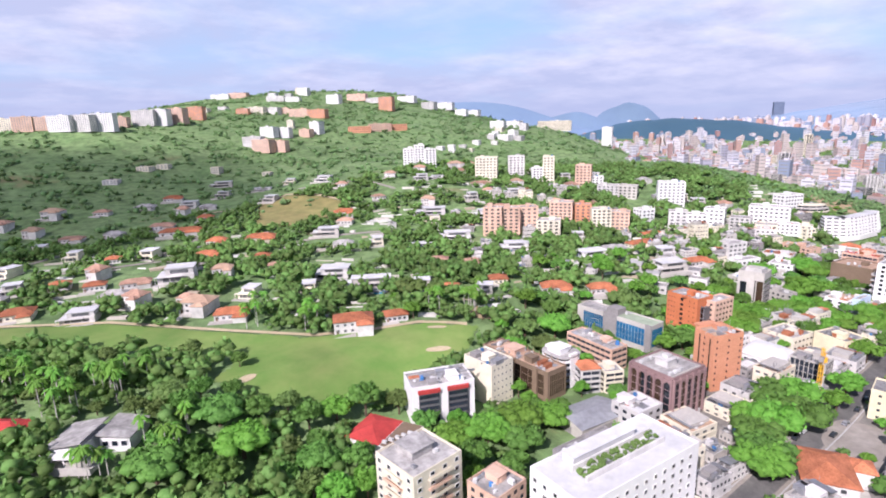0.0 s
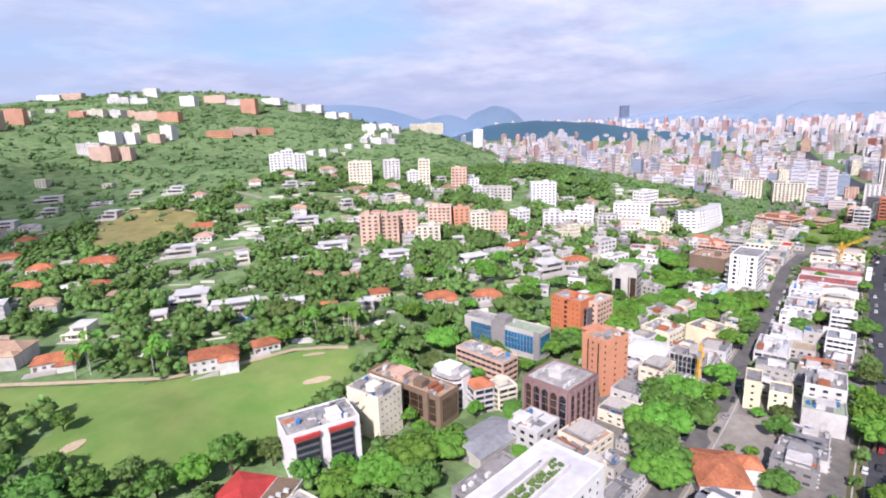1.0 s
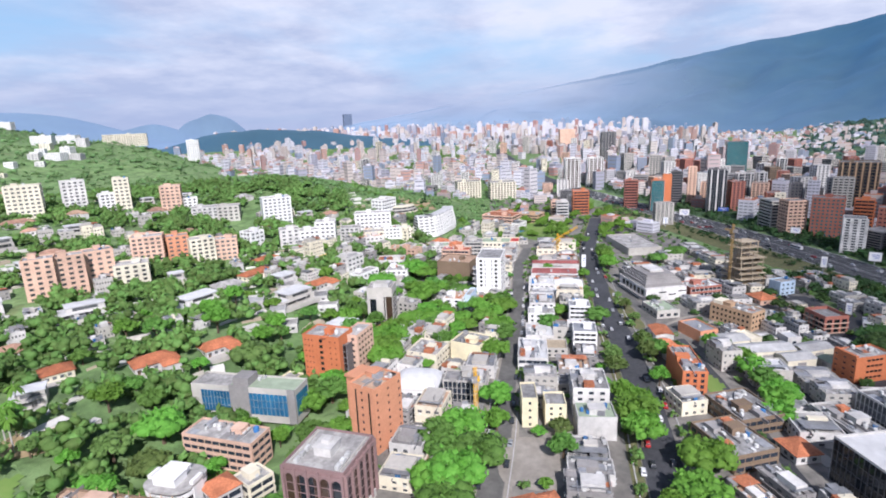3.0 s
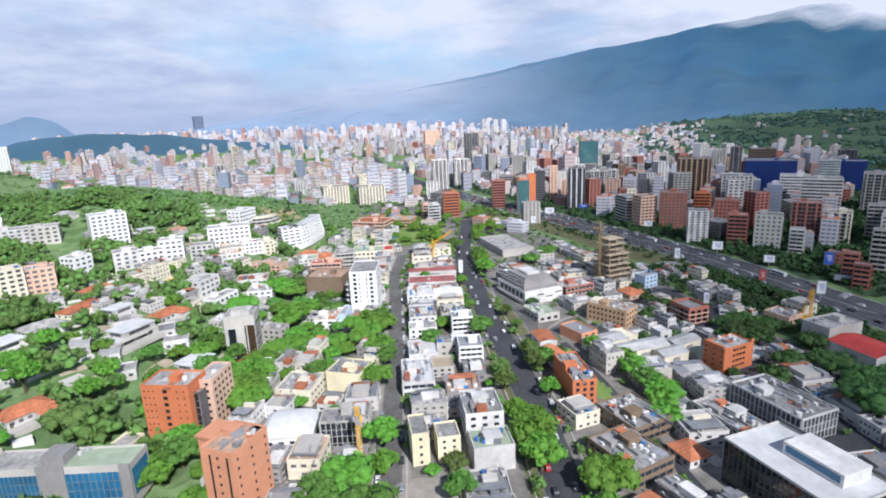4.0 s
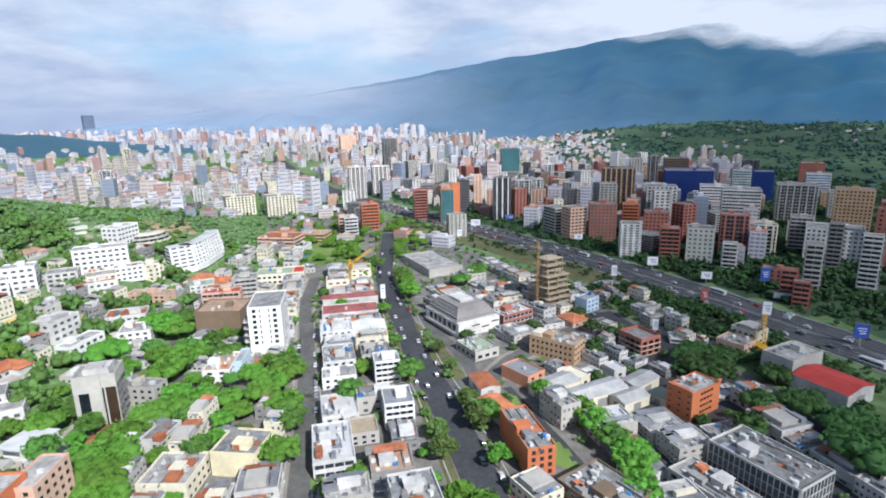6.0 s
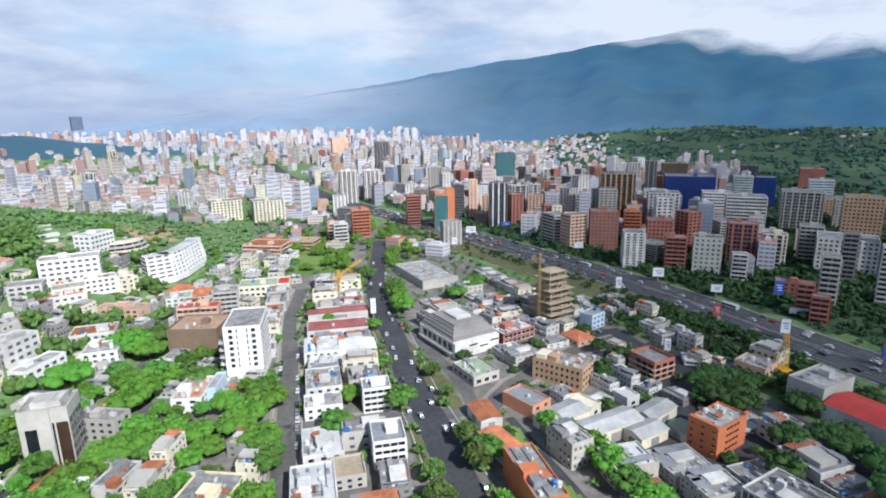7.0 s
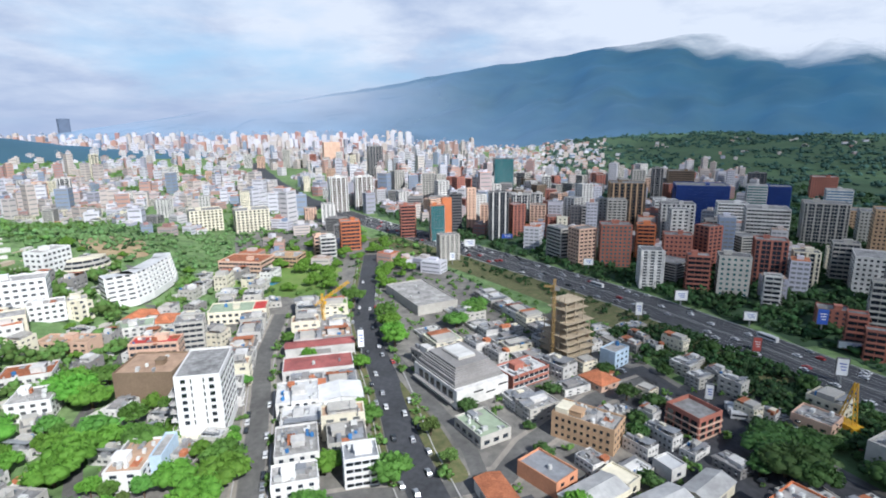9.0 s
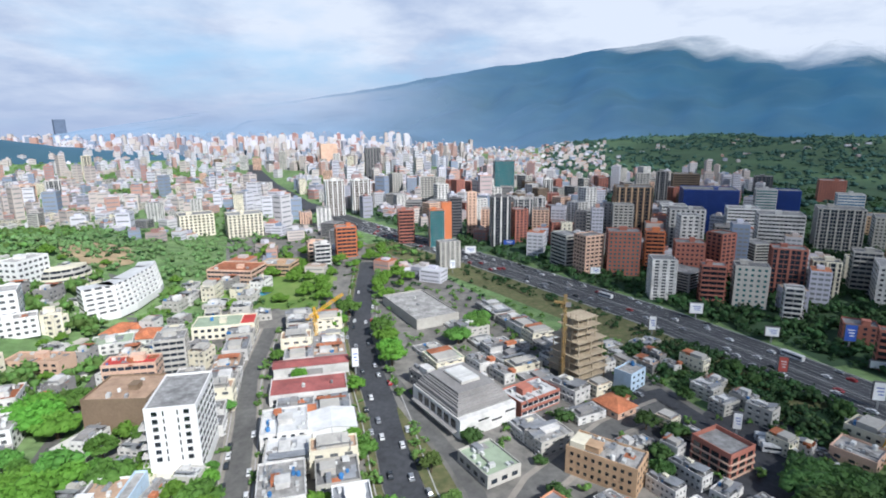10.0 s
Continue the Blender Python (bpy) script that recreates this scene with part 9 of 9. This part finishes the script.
# ---- signs and cranes ----
def billboard(x, y, rot, w, h, z, face, label="tall roadside billboard with a plain panel"):
    ob = thing("billboard", label, "billboard", x, y, rot, None, "billboards")
    bm = bmesh.new()
    add_box(bm, -0.35, -0.35, -1, 0.35, 0.35, z + h * 0.6)
    part("post", bm, METAL, ob)
    bm = bmesh.new()
    add_box(bm, -0.45, -w / 2, z, 0.45, w / 2, z + h)
    part("panel", bm, face, ob)
    bm = bmesh.new()
    o = [(-w / 2 - 0.25, z - 0.25), (w / 2 + 0.25, z - 0.25), (w / 2 + 0.25, z + h + 0.25), (-w / 2 - 0.25, z + h + 0.25)]
    i = [(-w / 2, z), (w / 2, z), (w / 2, z + h), (-w / 2, z + h)]
    rows = [[bm.verts.new((x0, u, v)) for u, v in q] for q, x0 in ((i, -0.55), (o, -0.55), (o, 0.55), (i, 0.55))]
    for lo, hi in zip(rows, rows[1:]):
        for k in range(4):
            bm.faces.new((lo[k], lo[(k + 1) % 4], hi[(k + 1) % 4], hi[k]))
    part("frame", bm, DARKWALL, ob)
    bm = bmesh.new()
    for k in range(3):
        add_box(bm, -0.5, -w * 0.32, z + h * (0.3 + 0.18 * k), -0.46, w * (0.1 + 0.1 * k), z + h * (0.36 + 0.18 * k))
    part("print", bm, SIGN_BLUE if face is SIGN_WHITE else SIGN_WHITE, ob, "printed bars")


for x, y, r, w, h, z, f in ((486, -130, -20, 5, 11, 3, SIGN_WHITE), (503, -169, -20, 10, 9, 4, SIGN_WHITE), (425, -160, -28, 5, 10, 3, SIGN_RED), (392, -176, -30, 6, 11, 4, SIGN_WHITE),
                            (688, -72, -12, 13, 9, 4, SIGN_WHITE), (462, -186, -25, 9, 7, 4, SIGN_WHITE), (640, -46, -10, 6, 9, 4, SIGN_WHITE), (720, -118, -12, 14, 6, 3, SIGN_BLUE),
                            (600, -150, -15, 10, 7, 4, SIGN_WHITE), (444, -216, -25, 7, 12, 6, SIGN_BLUE), (418, -214, -28, 26, 5, 2, SIGN_WHITE), (352, -196, -30, 8, 10, 5, SIGN_BLUE),
                            (384, -104, -30, 4, 9, 4, SIGN_WHITE), (468, 36, 0, 4, 13, 4, SIGN_WHITE)):
    billboard(x, y, r, w * 0.75, h * 0.72, z, f)


def lattice(bm, a, b, size, bays):
    """Four chords and zigzag bracing between two points."""
    a, b = Vector(a), Vector(b)
    d = (b - a).normalized()
    s = d.orthogonal().normalized()
    t = d.cross(s)

    def rod(p, q, r=0.09):
        e = (q - p).normalized()
        u = e.orthogonal().normalized() * r
        v = e.cross(u.normalized()) * r
        lo = [bm.verts.new(p + m) for m in (u, v, -u, -v)]
        hi = [bm.verts.new(q + m) for m in (u, v, -u, -v)]
        for k in range(4):
            bm.faces.new((lo[k], lo[(k + 1) % 4], hi[(k + 1) % 4], hi[k]))

    corners = [(s * i + t * j) * size / 2 for i, j in ((1, 1), (1, -1), (-1, -1), (-1, 1))]
    for c in corners:
        rod(a + c, b + c, 0.14)
    for k in range(bays):
        p, q = a.lerp(b, k / bays), a.lerp(b, (k + 1) / bays)
        for i in range(4):
            rod(p + corners[i], q + corners[(i + 1) % 4])


def tower_crane(x, y, rot, tall, jib, label, raised=0.0, paint=CRANE, wide=1.5):
    ob = thing("tower_crane", label, "crane", x, y, rot)
    bm = bmesh.new()
    lattice(bm, (0, 0, -0.5), (0, 0, tall), wide, int(tall / 2))
    part("mast", bm, paint, ob)
    bm = bmesh.new()
    lattice(bm, (-jib * 0.3, 0, tall + 1 - raised * 0.3), (jib, 0, tall + 1 + raised), wide * 0.72, max(3, int(jib / 1.6)))
    part("jib", bm, paint, ob)
    bm = bmesh.new()
    lattice(bm, (0, 0, tall), (0, 0, tall + 5), 0.9, 3)
    part("apex", bm, paint, ob)
    bm = bmesh.new()
    add_box(bm, -jib * 0.3 - 1, -0.8, tall - 0.6, -jib * 0.3 + 1.2, 0.8, tall + 1.4)
    part("counterweight", bm, GREY, ob)
    bm = bmesh.new()
    add_box(bm, 0.6, -1.6, tall - 1.6, 2.0, -0.3, tall + 0.4)
    part("cab", bm, paint, ob)


tower_crane(520, 57, -72, 13, 17, "yellow luffing tower crane over a building site", 9, wide=1.7)
tower_crane(439, -57, 60, 38, 5, "slim tan tower crane beside the unfinished frame", paint=CRANE_TAN, wide=1.1)
tower_crane(249, 79, 10, 18, 5, "slim yellow lattice crane between low buildings", wide=1.1)
ob = thing("crane_boom", "yellow lattice boom crane near the motorway", "crane", 357, -147, 0)
bm = bmesh.new()
lattice(bm, (0, 0, 0), (4, -2, 18), 1.3, 9)
lattice(bm, (6, 2, 0), (4, -2, 18), 1.0, 9)
part("boom", bm, CRANE, ob)
bm = bmesh.new()
add_box(bm, -2, -2, 0, 7, 3, 2.4)
part("base", bm, CRANE, ob)


# ---- palms, pools ----
def palm(x, y, tall):
    ob = thing("palm_tree", "tall palm with a thin trunk and drooping fronds", "palm", x, y, (x * 31) % 360, None, "palms")
    ob.scale = (1, 1, tall / 11)
    shared_part("palm_trunk", lambda b: add_prism(b, round_outline(0.22, 7), -0.5, 11.0, top=0.7), "trunk", PALE, ob, 0, 0, 0)

    def fronds(b):
        for k in range(13):
            a = k * 2.4
            d, n = Vector((math.cos(a), math.sin(a), 0)), Vector((-math.sin(a), math.cos(a), 0))
            up = 0.9 if k % 2 else 0.3
            pts = [Vector((0, 0, 10.9)) + d * q * 3.4 + Vector((0, 0, up * 2.2 * q - 3.2 * q * q)) for q in (0, 0.3, 0.6, 0.85, 1.0)]
            wid = (0.15, 0.55, 0.6, 0.4, 0.05)
            l = [b.verts.new(p + n * w - Vector((0, 0, w * 0.5))) for p, w in zip(pts, wid)]
            m = [b.verts.new(p) for p in pts]
            r = [b.verts.new(p - n * w - Vector((0, 0, w * 0.5))) for p, w in zip(pts, wid)]
            for i in range(4):
                b.faces.new((l[i], l[i + 1], m[i + 1], m[i]))
                b.faces.new((m[i], m[i + 1], r[i + 1], r[i]))
    shared_part("palm_crown", fronds, "frond_crown", LEAF[1], ob, 0, 0, 0)


rp = random.Random(2)
for x, y, n, spread in ((20, 196, 7, 8), (-5, 235, 14, 16), (-20, 262, 14, 14), (12, 252, 8, 10), (98, 262, 7, 6), (80, 290, 7, 10), (190, 232, 9, 9), (165, 246, 7, 8), (-2, 196, 5, 6)):
    for k in range(n):
        px, py = x + rp.uniform(-spread, spread), y + rp.uniform(-spread, spread)
        if clear(px, py, 1.0) and not in_golf(px, py):
            palm(px, py, rp.uniform(11, 16))
ribbon("driveway", [(-36, 190), (-20, 208), (-12, 224)], 3.5, 0.3, LOT, label="pale concrete driveway between gardens", category="driveway", every=3)
for x, y, a in ((9, 193, 3.6), (157, 287, 4.0), (112, 300, 3.5), (615, 98, 7)):
    sheet("pool_water", [(x + a * 1.3 * math.cos(q), y + a * 0.8 * math.sin(q)) for q in (0, 1.05, 2.1, 3.14, 4.2, 5.2)], 0.5, WATER, "turquoise swimming pool water", "pool", cell=2)
